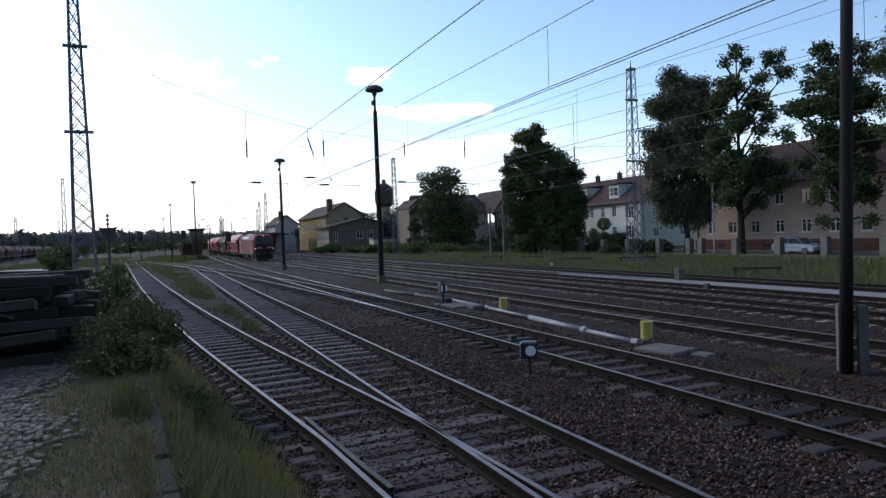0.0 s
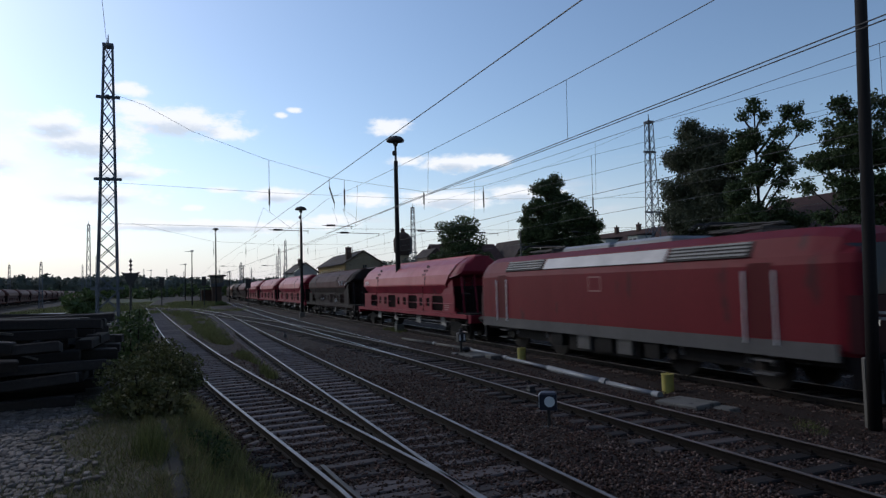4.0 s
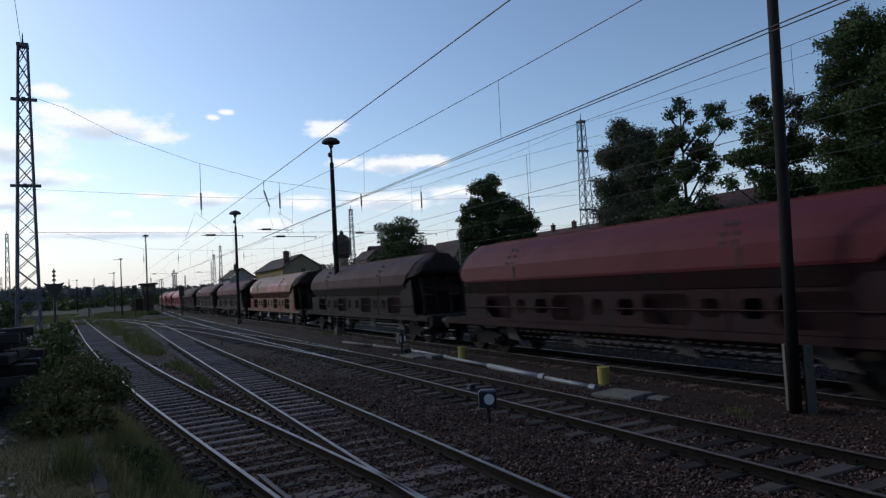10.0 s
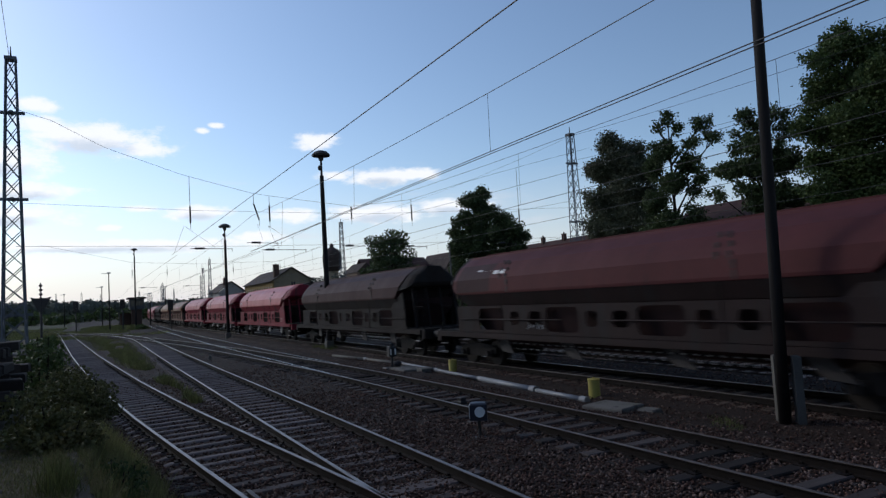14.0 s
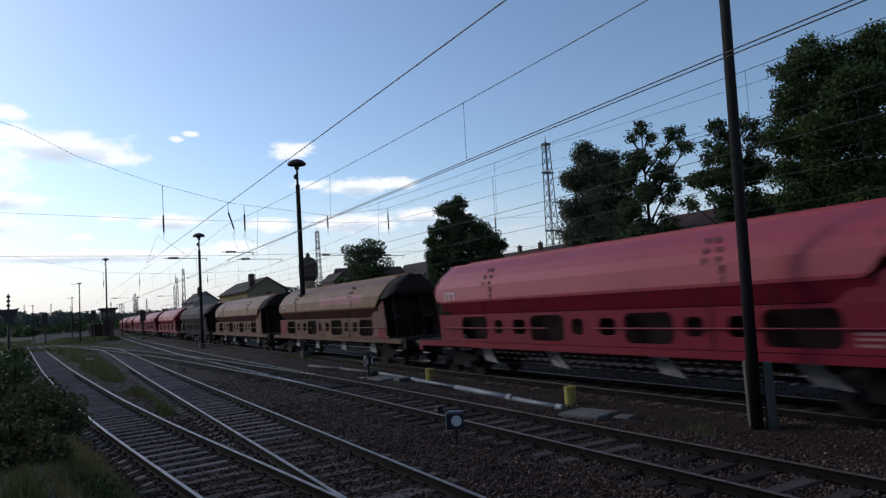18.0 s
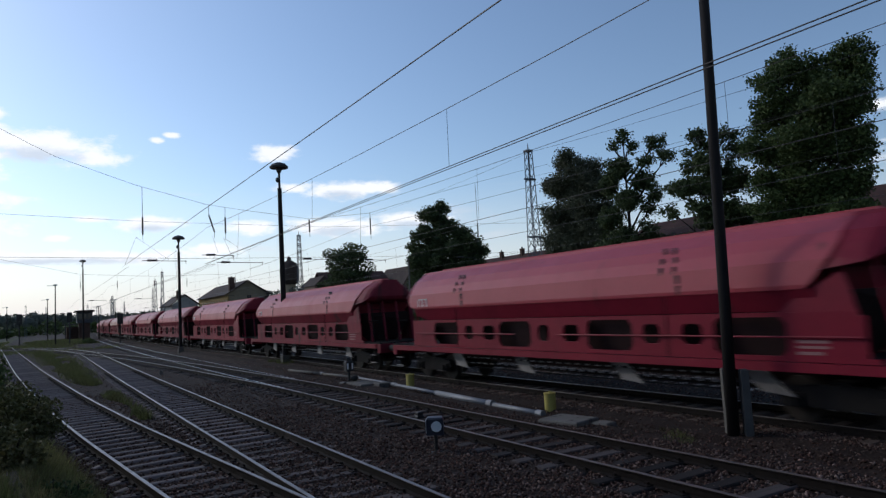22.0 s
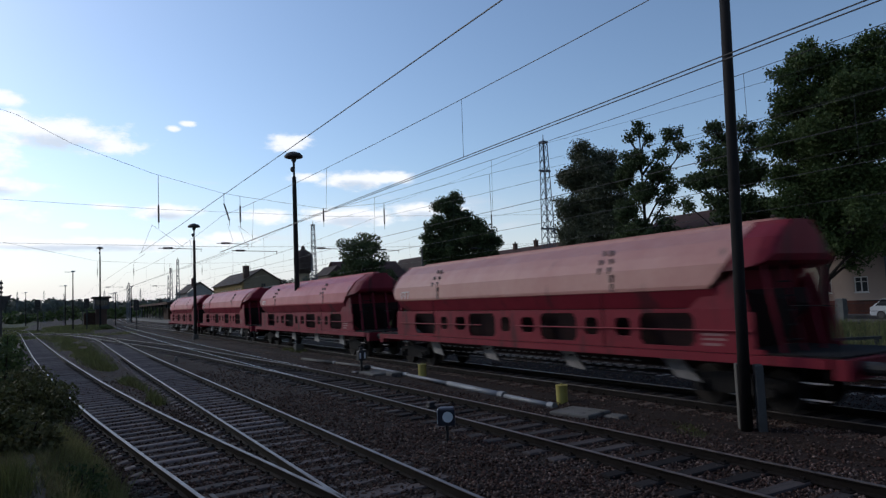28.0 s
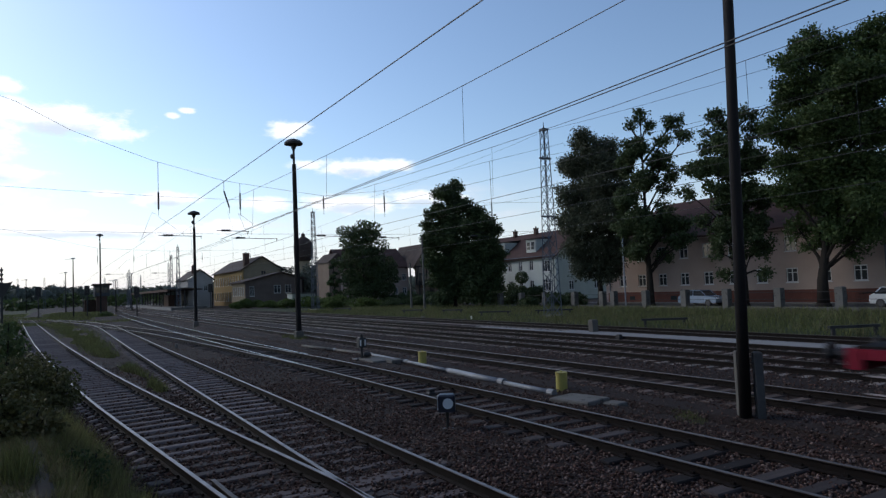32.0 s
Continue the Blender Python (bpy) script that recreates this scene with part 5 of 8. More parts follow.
def wooden_pole():
    p = thing("line_pole", "dark tarred wooden pole clamped between concrete stubs", "pole", pose(11.89, 8.58, -0.3))
    part("pole", Solid().tube([(0.0, 0, 0.05), (0.035, -0.05, 3), (0.075, -0.115, 6.5), (0.12, -0.185, 10.5)], 0.120, 14, 0.100), M_POLE, p, smooth=True)
    for x, y in ((0.17, -0.225), (0.13, 0.17)):
        part("concrete_stub", Solid().bevelled(-0.075, 0.075, -0.09, 0.09, -0.3, 1.43, 0.02, pose(x, y, 0, 0, 0, -38)), M_STUB, p)
    for z in (0.55, 1.2):
        part("bolt", Solid().tube([(0.18, -0.28, z), (0.12, 0.24, z)], 0.02, 6), M_BLACK, p)
    part("wire_tail", Solid().tube([(0.14, -0.12, 0.0), (0.15, -0.14, 0.4), (0.13, -0.13, 0.8)], 0.012, 5), M_BLACK, p)


wooden_pole()


def marker_post(x, y):
    p = thing("marker_post", "short yellow round plastic marker post", "marker post", pose(x, y, -0.3), "yellow marker posts")
    part("tube", Solid().tube([(0, 0, 0), (0, 0, 0.53)], 0.155, 18), M_YELLOW, p)
    part("lid", Solid().tube([(0, 0, 0.53), (0, 0, 0.56)], 0.165, 18), M_YELLOW, p)
    part("knob", Solid().tube([(0, 0, 0.56), (0, 0, 0.60)], 0.03, 8), M_YELLOW, p)


marker_post(11.71, 13.96)
marker_post(11.94, 22.26)


def point_lantern():
    p = thing("point_lantern", "small black point indicator lantern with a white disc", "point lantern", pose(6.87, 11.76, -0.28))
    R = pose(0, 0, 0, 0, 0, -33)
    part("stand", Solid().tube([(0, 0, 0), (0, 0, 0.42)], 0.035, 8), M_BLACK, p)
    part("base", Solid().bevelled(-0.14, 0.14, -0.10, 0.10, 0.0, 0.10, 0.02), M_BLACK, p)
    part("lantern_box", Solid().bevelled(-0.17, 0.17, -0.15, 0.15, 0.44, 0.78, 0.03, R), cached("lantern_navy", lambda: material("lantern_black", (0.018, 0.022, 0.035), (0.03, 0.03, 0.04), 0.4, 0.1, 4, 40, 0.1)), p)
    so = Solid()
    so.tube([R @ Vector((0.03, -0.15, 0.61)), R @ Vector((0.03, -0.165, 0.61))], 0.105, 24)
    part("disc", so, M_WHITE, p, "round white glass disc")
    part("side_stripe", Solid().box(-0.185, -0.17, -0.13, 0.13, 0.48, 0.74, R), M_WHITE, p, "narrow white side pane")
    # rod to the blades
    part("rod", Solid().tube([(0, 0.0, 0.06), (0.9, 0.35, 0.05)], 0.02, 6), M_BLACK, p)


point_lantern()


def point_lever():
    p = thing("point_lever", "black hand point lever with a white-fronted lamp", "point lever", pose(10.89, 25.57, -0.28))
    part("base", Solid().bevelled(-0.35, 0.35, -0.25, 0.25, 0, 0.16, 0.04), M_BLACK, p)
    part("weight", Solid().ball((0.22, -0.05, 0.28), 0.17, 0.15, 0.12, 10, 6), M_BLACK, p)
    part("post", Solid().tube([(0, 0, 0.1), (0, 0, 0.62)], 0.05, 8), M_BLACK, p)
    part("lamp", Solid().bevelled(-0.16, 0.16, -0.14, 0.14, 0.58, 0.98, 0.04), M_BLACK, p)
    part("lamp_top", Solid().tube([(0, 0, 0.98), (0, 0, 1.12)], 0.07, 10), M_BLACK, p)
    for x in (-0.10, 0.10):
        part("pane", Solid().box(x - 0.03, x + 0.03, -0.155, -0.14, 0.66, 0.90), M_WHITE, p, "narrow white pane")
    part("slab", Solid().bevelled(-0.6, 0.9, -0.5, 0.45, -0.06, 0.02, 0.02), M_CONCRETE, p)


point_lever()


def cable_duct():
    d = thing("cable_duct", "round grey cable duct on the ground in fitted lengths", "cable duct", pose(0, 0, 0))
    pts = [(11.25, 34.4), (11.6, 30.5), (11.85, 26.8), (11.65, 23.0), (11.4, 19.34), (11.13, 15.9), (10.98, 13.5)]
    for i, (a, b) in enumerate(zip(pts, pts[1:])):
        r = 0.065 if i < 4 else (0.10 if i == 4 else 0.075)
        part("duct_length", Solid().tube([(a[0], a[1], -0.16), (b[0], b[1], -0.15)], r, 12), M_PIPE if i > 1 else M_CONCRETE, d, smooth=True)
        part("collar", Solid().tube([(b[0], b[1] + 0.12, -0.15), (b[0], b[1] - 0.12, -0.15)], r + 0.02, 12), M_PIPE, d)
    b = thing("switch_cover", "low grey metal cover box beside the rail", "cover box", pose(11.15, 24.8, -0.28))
    part("lid", Solid().bevelled(-0.5, 0.5, -0.9, 0.9, 0, 0.16, 0.03), M_CONCRETE, b)
    part("end_box", Solid().bevelled(0.0, 0.5, -1.5, -1.0, 0, 0.20, 0.03), M_CONCRETE, b)
    c = thing("concrete_cover", "flat worn concrete cable cover slab", "cover slab", pose(10.82, 12.3, -0.28, 0, 0, 12))
    part("slab", Solid().bevelled(-0.48, 0.40, -0.62, 0.5, 0.05, 0.19, 0.03), M_CONCRETE, c)
    part("small_slab", Solid().bevelled(0.0, 0.40, -1.1, -0.66, 0.0, 0.13, 0.03), M_CONCRETE, c)
    part("under_slab", Solid().bevelled(-0.42, 0.36, -0.55, 0.42, 0.0, 0.05, 0.01), M_CONCRETE, c)
    s = thing("stub_post", "short square concrete stub post", "post", pose(24.9, 27.0, -0.3))
    part("stub", Solid().bevelled(-0.2, 0.2, -0.16, 0.16, 0, 0.85, 0.03), M_STUB, s)


cable_duct()


def low_rail(x, y, L, a):
    """A low barrier of old rail: a bar on short feet."""
    b = thing("rail_barrier", "low rusty bar on short posts in the grass", "barrier", pose(x, y, -0.25, 0, 0, a), "low bars in the grass")
    part("bar", Solid().box(-L / 2, L / 2, -0.09, 0.09, 0.40, 0.52), M_BLACK, b)
    for k in (-0.42, 0.42):
        part("post", Solid().box(L * k - 0.07, L * k + 0.07, -0.07, 0.07, -0.2, 0.42), M_BLACK, b)


for x, y, L, a in ((30.8, 27.4, 2.6, -40), (33.6, 49.0, 3.0, -55), (33.2, 64, 2.6, -60), (34.6, 58, 2.4, -60), (37.2, 45.2, 3.2, -40), (29.8, 16.1, 2.2, -30), (33, 84, 3, -60)):
    low_rail(x, y, L, a)


def stub_marker(x, y, h, r, mt, label):
    b = thing("ground_marker", label, "marker", pose(x, y, -0.3), "small white ground markers")
    part("stone", Solid().bevelled(-r, r, -r, r, 0, h, 0.03), mt, b)
    part("cap", Solid().bevelled(-r * 0.8, r * 0.8, -r * 0.8, r * 0.8, h, h + 0.08, 0.02), mt, b)


stub_marker(30.0, 47.2, 0.3, 0.06, M_WHITE, "short white marker stone in the grass")
stub_marker(28.6, 46.0, 0.18, 0.12, M_CONCRETE, "low white marker stone")
stub_marker(20.5, 48.5, 0.3, 0.08, M_CONCRETE, "small black and white ground signal")
stub_marker(28.0, 52.0, 0.3, 0.15, M_CONCRETE, "low concrete marker stone")
stub_marker(22.8, 23.0, 0.3, 0.12, M_BLACK, "small dark ground box")
stub_marker(5.9, 40.5, 0.28, 0.09, M_CONCRETE, "short pale stake between the tracks")
stub_marker(8.55, 15.5, 0.22, 0.10, M_BLACK, "small rail contact box")


def pole_plain(x, y, h, label):
    p = thing("wooden_pole", label, "pole", pose(x, y, -0.3))
    part("shaft", Solid().tube([(0, 0, 0), (0, 0, h)], 0.16, 8, 0.11), M_CONCRETE, p)
    part("top_cap", Solid().tube([(0, 0, h), (0, 0, h + 0.08)], 0.14, 8), M_BLACK, p)


pole_plain(40.2, 74.2, 9.3, "slim pale pole on the verge")
pole_plain(39.8, 77.0, 6.0, "short slim pale pole on the verge")

# ---- overhead line ----
LINE = thing("overhead_line", "overhead contact lines with droppers and cross spans", "overhead line", kind="structure")


def sagging(p, q, sag, n=12):
    p, q = Vector(p), Vector(q)
    return [p + (q - p) * (i / n) + Vector((0, 0, -4 * sag * (i / n) * (1 - i / n))) for i in range(n + 1)]


def equipment(x0, contact, mess, r=0.010, double=0.0, ys=(-22, 41, 104), messenger=True, far=3, rise=0.0, drops=None):
    supports = list(ys)
    while len(supports) < len(ys) + far:
        supports.append(supports[-1] + 63)
    for a, b in zip(supports, supports[1:]):
        pa, pb = main_line(x0, a)[0], main_line(x0, b)[0]
        ca, cb = pa + Vector((0.15, 0, contact)), pb + Vector((-0.15, 0, contact))
        up = Vector((0, 0, rise if a < 0 else 0))
        part("contact_wire", Solid().tube([ca + up * 2, (ca + cb) / 2 + up, cb], r, 5), M_WIRE, LINE)
        if double:
            part("contact_wire", Solid().tube([ca + up * 2 + Vector((double, 0, 0.0)), (ca + cb) / 2 + up + Vector((double * .6, 0, 0)), cb + Vector((double * .2, 0, 0))], r, 5), M_WIRE, LINE)
        if not messenger:
            continue
        pts = sagging(pa + Vector((0, 0, mess)), pb + Vector((0, 0, mess)), 0.65, 14)
        part("messenger_wire", Solid().tube(pts, r * 0.85, 5), M_WIRE, LINE)
        for y in drops or [a + (b - a) * i / 6 for i in range(1, 6)]:
            if not a < y < b:
                continue
            u = (y - a) / (b - a)
            k = min(int(u * 14), 13)
            p = pts[k].lerp(pts[k + 1], u * 14 - k)
            c = (ca + (cb - ca) * u) + up * 2 * (1 - u)
            part("dropper", Solid().tube([p, c], 0.006, 4), M_WIRE, LINE)


equipment(4.24, 5.92, 7.6, 0.009, messenger=False)
equipment(8.68, 6.02, 8.2, 0.011, 0.26, rise=0.11, drops=(-12, 1.5, 13.5, 23.0, 33.5, 52, 66, 80, 94, 118, 132, 146))
equipment(13.99, 5.82, 8.3)
equipment(18.65, 5.82, 8.3)
equipment(26.7, 5.9, 8.4)
# second, higher wires running beside the lines, and the cross span between the two tall masts
SPAN = [(-3.5, 13.9), (-1.75, 13.35), (0.8, 12.0), (4.8, 10.6), (8.7, 9.6), (9.75, 9.45), (15.1, 8.85), (19.4, 9.35), (23.5, 10.6), (28.3, 11.9), (35.6, 13.8)]
part("cross_span", Solid().tube([(x, 41.0, z) for x, z in SPAN], 0.010, 5), M_WIRE, LINE)
part("cross_span", Solid().tube([(-3.5, 41.0, 8.85), (5.5, 41.0, 8.5), (16, 41.0, 8.35), (35.6, 41.0, 9.0)], 0.008, 5), M_WIRE, LINE)
part("cross_span", Solid().tube([(-3.5, 41.0, 6.55), (8, 41.0, 6.35), (20, 41.0, 6.35), (35.6, 41.0, 6.7)], 0.009, 5), M_WIRE, LINE)
part("earth_wire", Solid().tube([(-3.5, 40.0, 15.6), (-2.6, 24, 15.2), (-2.4, 0, 15.6), (-2.2, -30, 16.5)], 0.012, 5), M_WIRE, LINE)
part("feeder_wire", Solid().tube(sagging((35.6, 43.4, 15.3), (35.0, -22, 15.0), 1.0), 0.012, 5), M_WIRE, LINE)
part("feeder_wire", Solid().tube(sagging((35.6, 43.4, 15.3), (34.4, 98.6, 15.2), 0.9), 0.010, 5), M_WIRE, LINE)
part("feeder_wire", Solid().tube(sagging((35.6, 43.4, 13.2), (35.0, -22, 13.0), 1.0), 0.010, 5), M_WIRE, LINE)


def insulator(x, y, z0, z1, ztop, lean=0.0):
    """A hanger from the span wire with a ribbed insulator on it."""
    it = thing("line_insulator", "dark ribbed insulator hanging from the span wire", "insulator", pose(x, y, 0), "hanging insulators")
    part("hanger", Solid().tube([(0, 0, ztop), (0, 0, z1)], 0.016, 5), M_WIRE, it)
    so = Solid()
    n = 9
    rings = []
    for i in range(2 * n + 1):
        t = i / (2 * n)
        q = 0.060 if i % 2 else 0.036
        c = Vector((lean * t, 0, z1 + (z0 - z1) * t))
        rings.append([c + Vector((q * math.cos(2 * math.pi * j / 8), q * math.sin(2 * math.pi * j / 8), 0)) for j in range(8)])
    so.loft(rings)
    part("ribs", so, M_BLACK, it)
    part("tail", Solid().tube([(lean, 0, z0), (lean, 0, z0 - 0.35)], 0.014, 5), M_WIRE, it)


for x, z0, z1, zt, ln in ((5.15, 7.75, 8.75, 10.5, 0), (8.82, 7.95, 8.95, 9.58, 0.3), (9.77, 7.85, 8.85, 9.45, 0), (15.1, 8.0, 8.8, 8.85, 0), (19.45, 7.9, 9.0, 9.4, 0), (28.3, 7.75, 8.8, 11.9, 0)):
    insulator(x, 41.0, z0, z1, zt, ln)
for x, y, zt in ((14.4, 104, 9.4), (18.9, 104, 9.2), (26, 104, 9.4), (9.6, 104, 9.6), (5.0, 104, 9.9)):
    insulator(x, y, 8.0, 8.8, zt)
part("cross_span", Solid().tube([(-6, 104, 12.5), (5, 104, 9.9), (14.3, 104, 9.4), (26, 104, 9.5), (33, 104, 11.8)], 0.014, 5), M_WIRE, LINE)


def steady_arm(x, y, L, z):
    a = thing("steady_arm", "thin steel registration arm with a ribbed insulator", "line arm", pose(x, y, z), "registration arms")
    part("tube", Solid().tube([(-L / 2, 0, 0.06), (L / 2, 0, 0)], 0.020, 6), M_BLACK, a)
    part("insulator", Solid().loft([[(-L / 2 + 0.25 + 0.07 * i, q * math.cos(w), 0.06 + q * math.sin(w)) for w in [math.pi * k / 4 for k in range(8)]] for i, q in enumerate((0.035, 0.075, 0.045, 0.075, 0.045, 0.075, 0.045, 0.075, 0.035))]), M_BLACK, a)
    part("clamp", Solid().tube([(L / 2 - 0.05, 0, 0.05), (L / 2 - 0.05, 0, -0.16)], 0.016, 5), M_BLACK, a)



for x, y, L, z in ((6.3, 41.0, 2.4, 6.2), (9.3, 41.0, 1.9, 6.5), (10.6, 41.0, 2.8, 6.05), (15.3, 41.0, 1.9, 6.2), (19.6, 41.0, 1.8, 6.1), (27.0, 41.0, 1.8, 6.2),
                   (7, 104, 2.4, 6.2), (13, 104, 2.4, 6.2), (17.6, 104, 2.4, 6.2), (24.5, 104, 2.4, 6.2), (22, 167, 2.6, 6.2), (27, 167, 2.6, 6.2)):
    steady_arm(x, y, L, z)
for pts in (((4.8, 41.0, 7.6), (4.2, 41.0, 6.0)), ((4.8, 41.0, 7.6), (6.5, 41.0, 6.3)), ((9.0, 41.0, 7.7), (9.3, 41.0, 6.7), (9.0, 41.0, 6.3)), ((9.65, 41.0, 7.6), (10.0, 41.0, 6.7), (10.3, 41.0, 6.1)), ((9.65, 41.0, 7.6), (10.5, 41.0, 7.0), (10.4, 41.0, 6.3))):
    part("jumper_wire", Solid().tube(pts, 0.007, 5), M_WIRE, LINE)

# ---- buildings ----
M_HOUSEWHITE = material("white_render", (0.47, 0.495, 0.455), (0.385, 0.405, 0.375), 0.9, 0, 0.5, 12, 0.15, 0.004)
M_HOUSEGREY = material("grey_green_render", (0.38, 0.40, 0.35), (0.31, 0.325, 0.29), 0.9, 0, 0.5, 12, 0.15, 0.004)
M_PLATFORMHOUSE = material("pale_grey_render", (0.36, 0.345, 0.33), (0.28, 0.27, 0.26), 0.9, 0, 0.5, 12, 0.15, 0.004)
M_BEIGE = material("beige_render", (0.34, 0.265, 0.228), (0.275, 0.213, 0.184), 0.92, 0, 0.5, 12, 0.2, 0.004)
M_PLINTH = material("red_plinth", (0.12, 0.045, 0.033), (0.084, 0.033, 0.0252), 0.9, 0, 1.0, 14, 0.3, 0.006)
M_TILE = material("clay_tiles", (0.075, 0.040, 0.034), (0.046, 0.028, 0.025), 0.85, 0, 0.8, 9, 0.5, 0.03, streak=(1, 1, 4))
M_TILEDARK = material("dark_roof", (0.066, 0.048, 0.041), (0.042, 0.032, 0.028), 0.85, 0, 0.8, 9, 0.5, 0.03)
M_YELLOWBRICK = material("yellow_brick", (0.272, 0.1904, 0.0816), (0.204, 0.1394, 0.0612), 0.9, 0, 0.6, 12, 0.3, 0.006)
M_GREYBRICK = material("soot_brick", (0.25, 0.205, 0.140), (0.18, 0.148, 0.105), 0.92, 0, 0.6, 12, 0.3, 0.006)
M_BROWNBRICK = material("brown_brick", (0.092, 0.056, 0.044), (0.06, 0.0384, 0.032), 0.92, 0, 0.6, 12, 0.3, 0.006)
M_ANNEX = material("annex_brick", (0.145, 0.118, 0.102), (0.095, 0.078, 0.068), 0.92, 0, 0.6, 12, 0.3, 0.006)
M_FRAME = material("white_window_paint", (0.504, 0.504, 0.49), (0.42, 0.42, 0.406), 0.5, 0, 3, 20, 0.05)
M_PANE = plain("window_glass", (0.03, 0.034, 0.038), 0.08)
M_HALF = material("half_timber_fill", (0.21, 0.160, 0.125), (0.15, 0.115, 0.09), 0.9, 0, 0.6, 10, 0.2)


def wall(parent, m, L, H, T, openings, mat, name="wall"):
    """A wall L long and H high whose openings go through it; its outer face looks along -y."""
    xs = sorted({0.0, L, *[v for o in openings for v in o[:2]]})
    so = Solid()
    for a, b in zip(xs, xs[1:]):
        cuts = sorted([(o[2], o[3]) for o in openings if o[0] < (a + b) / 2 < o[1]])
        z = 0.0
        for c0, c1 in cuts:
            if c0 > z:
                so.box(a, b, 0, T, z, c0)
            z = c1
        if z < H:
            so.box(a, b, 0, T, z, H)
    return part(name, so, mat, parent, m=m)


def window(parent, m, o, mull=1, bars=1, sill=True, frame_mat=None):
    """A window in opening o: white frame with glazing bars, dark pane and sill."""
    x0, x1, z0, z1 = o
    fr = Solid()
    w = 0.09
    fr.box(x0, x0 + w, 0.06, 0.14, z0, z1).box(x1 - w, x1, 0.06, 0.14, z0, z1).box(x0 + w, x1 - w, 0.06, 0.14, z1 - w, z1).box(x0 + w, x1 - w, 0.06, 0.14, z0, z0 + w)
    for i in range(1, mull + 1):
        x = x0 + (x1 - x0) * i / (mull + 1)
        fr.box(x - 0.045, x + 0.045, 0.055, 0.135, z0 + w, z1 - w)
    for i in range(1, bars + 1):
        z = z0 + (z1 - z0) * (0.68 if bars == 1 else i / (bars + 1))
        fr.box(x0 + w, x1 - w, 0.065, 0.13, z - 0.03, z + 0.03)
    win = part("window", fr, frame_mat or M_FRAME, parent, m=m)
    part("pane", Solid().box(x0 + w, x1 - w, 0.10, 0.115, z0 + w, z1 - w), M_PANE, win)
    if sill:
        part("sill", Solid().box(x0 - 0.06, x1 + 0.06, -0.06, 0.06, z0 - 0.06, z0), frame_mat or M_FRAME, win)
    return win


def gable_roof(parent, x0, x1, y0, y1, eave, ridge, along, mat, over=0.5, hip=0.0, name="roof", t=0.18):
    """A pitched roof; along='y' puts the ridge along y. hip pulls the ridge's ends in."""
    so = Solid()
    if along == "y":
        xm = (x0 + x1) / 2
        A = [(x0 - over, y0 - over, eave), (x1 + over, y0 - over, eave), (x1 + over, y1 + over, eave), (x0 - over, y1 + over, eave), (xm, y0 - over + hip, ridge), (xm, y1 + over - hip, ridge)]
        f = [(0, 4, 5, 3), (1, 2, 5, 4), (0, 1, 4), (2, 3, 5)]
    else:
        ym = (y0 + y1) / 2
        A = [(x0 - over, y0 - over, eave), (x1 + over, y0 - over, eave), (x1 + over, y1 + over, eave), (x0 - over, y1 + over, eave), (x0 - over + hip, ym, ridge), (x1 + over - hip, ym, ridge)]
        f = [(0, 1, 5, 4), (2, 3, 4, 5), (0, 4, 3), (1, 2, 5)]
    B = [(x, y, z - t) for x, y, z in A]
    n = 6
    if hip:
        rim = [(0, 1), (1, 2), (2, 3), (3, 0)]
    else:
        f = f[:2]
        rim = [(0, 4), (4, 1), (1, 2), (2, 5), (5, 3), (3, 0)] if along == "y" else [(0, 1), (1, 5), (5, 2), (2, 3), (3, 4), (4, 0)]
    so.add(A + B, f + [tuple(i + n for i in reversed(q)) for q in f] + [(a, a + n, b + n, b) for a, b in rim])
    return part(name, so, mat, parent)


def gable_end(parent, m, L, eave, ridge, T, mat):
    """The triangle of wall under a pitched roof."""
    part("gable", Solid().prism([(0, eave), (L, eave), (L / 2, ridge)], 0, T, m), mat, parent)


def chimney(parent, x, y, z0, z1, w=0.6):
    ch = part("chimney", Solid().box(x - w / 2, x + w / 2, y - w / 2, y + w / 2, z0, z1).box(x - w / 2 - 0.06, x + w / 2 + 0.06, y - w / 2 - 0.06, y + w / 2 + 0.06, z1, z1 + 0.15), M_BROWNBRICK, parent)
    part("chimney_pot", Solid().tube([(x, y, z1 + 0.15), (x, y, z1 + 0.45)], 0.13, 8), M_TILEDARK, ch)


def front_m(x, y1, z=-0.3):
    """Wall pose for a face that looks along -x and starts at its far end y1."""
    return pose(x, y1, z, 0, 0, -90)


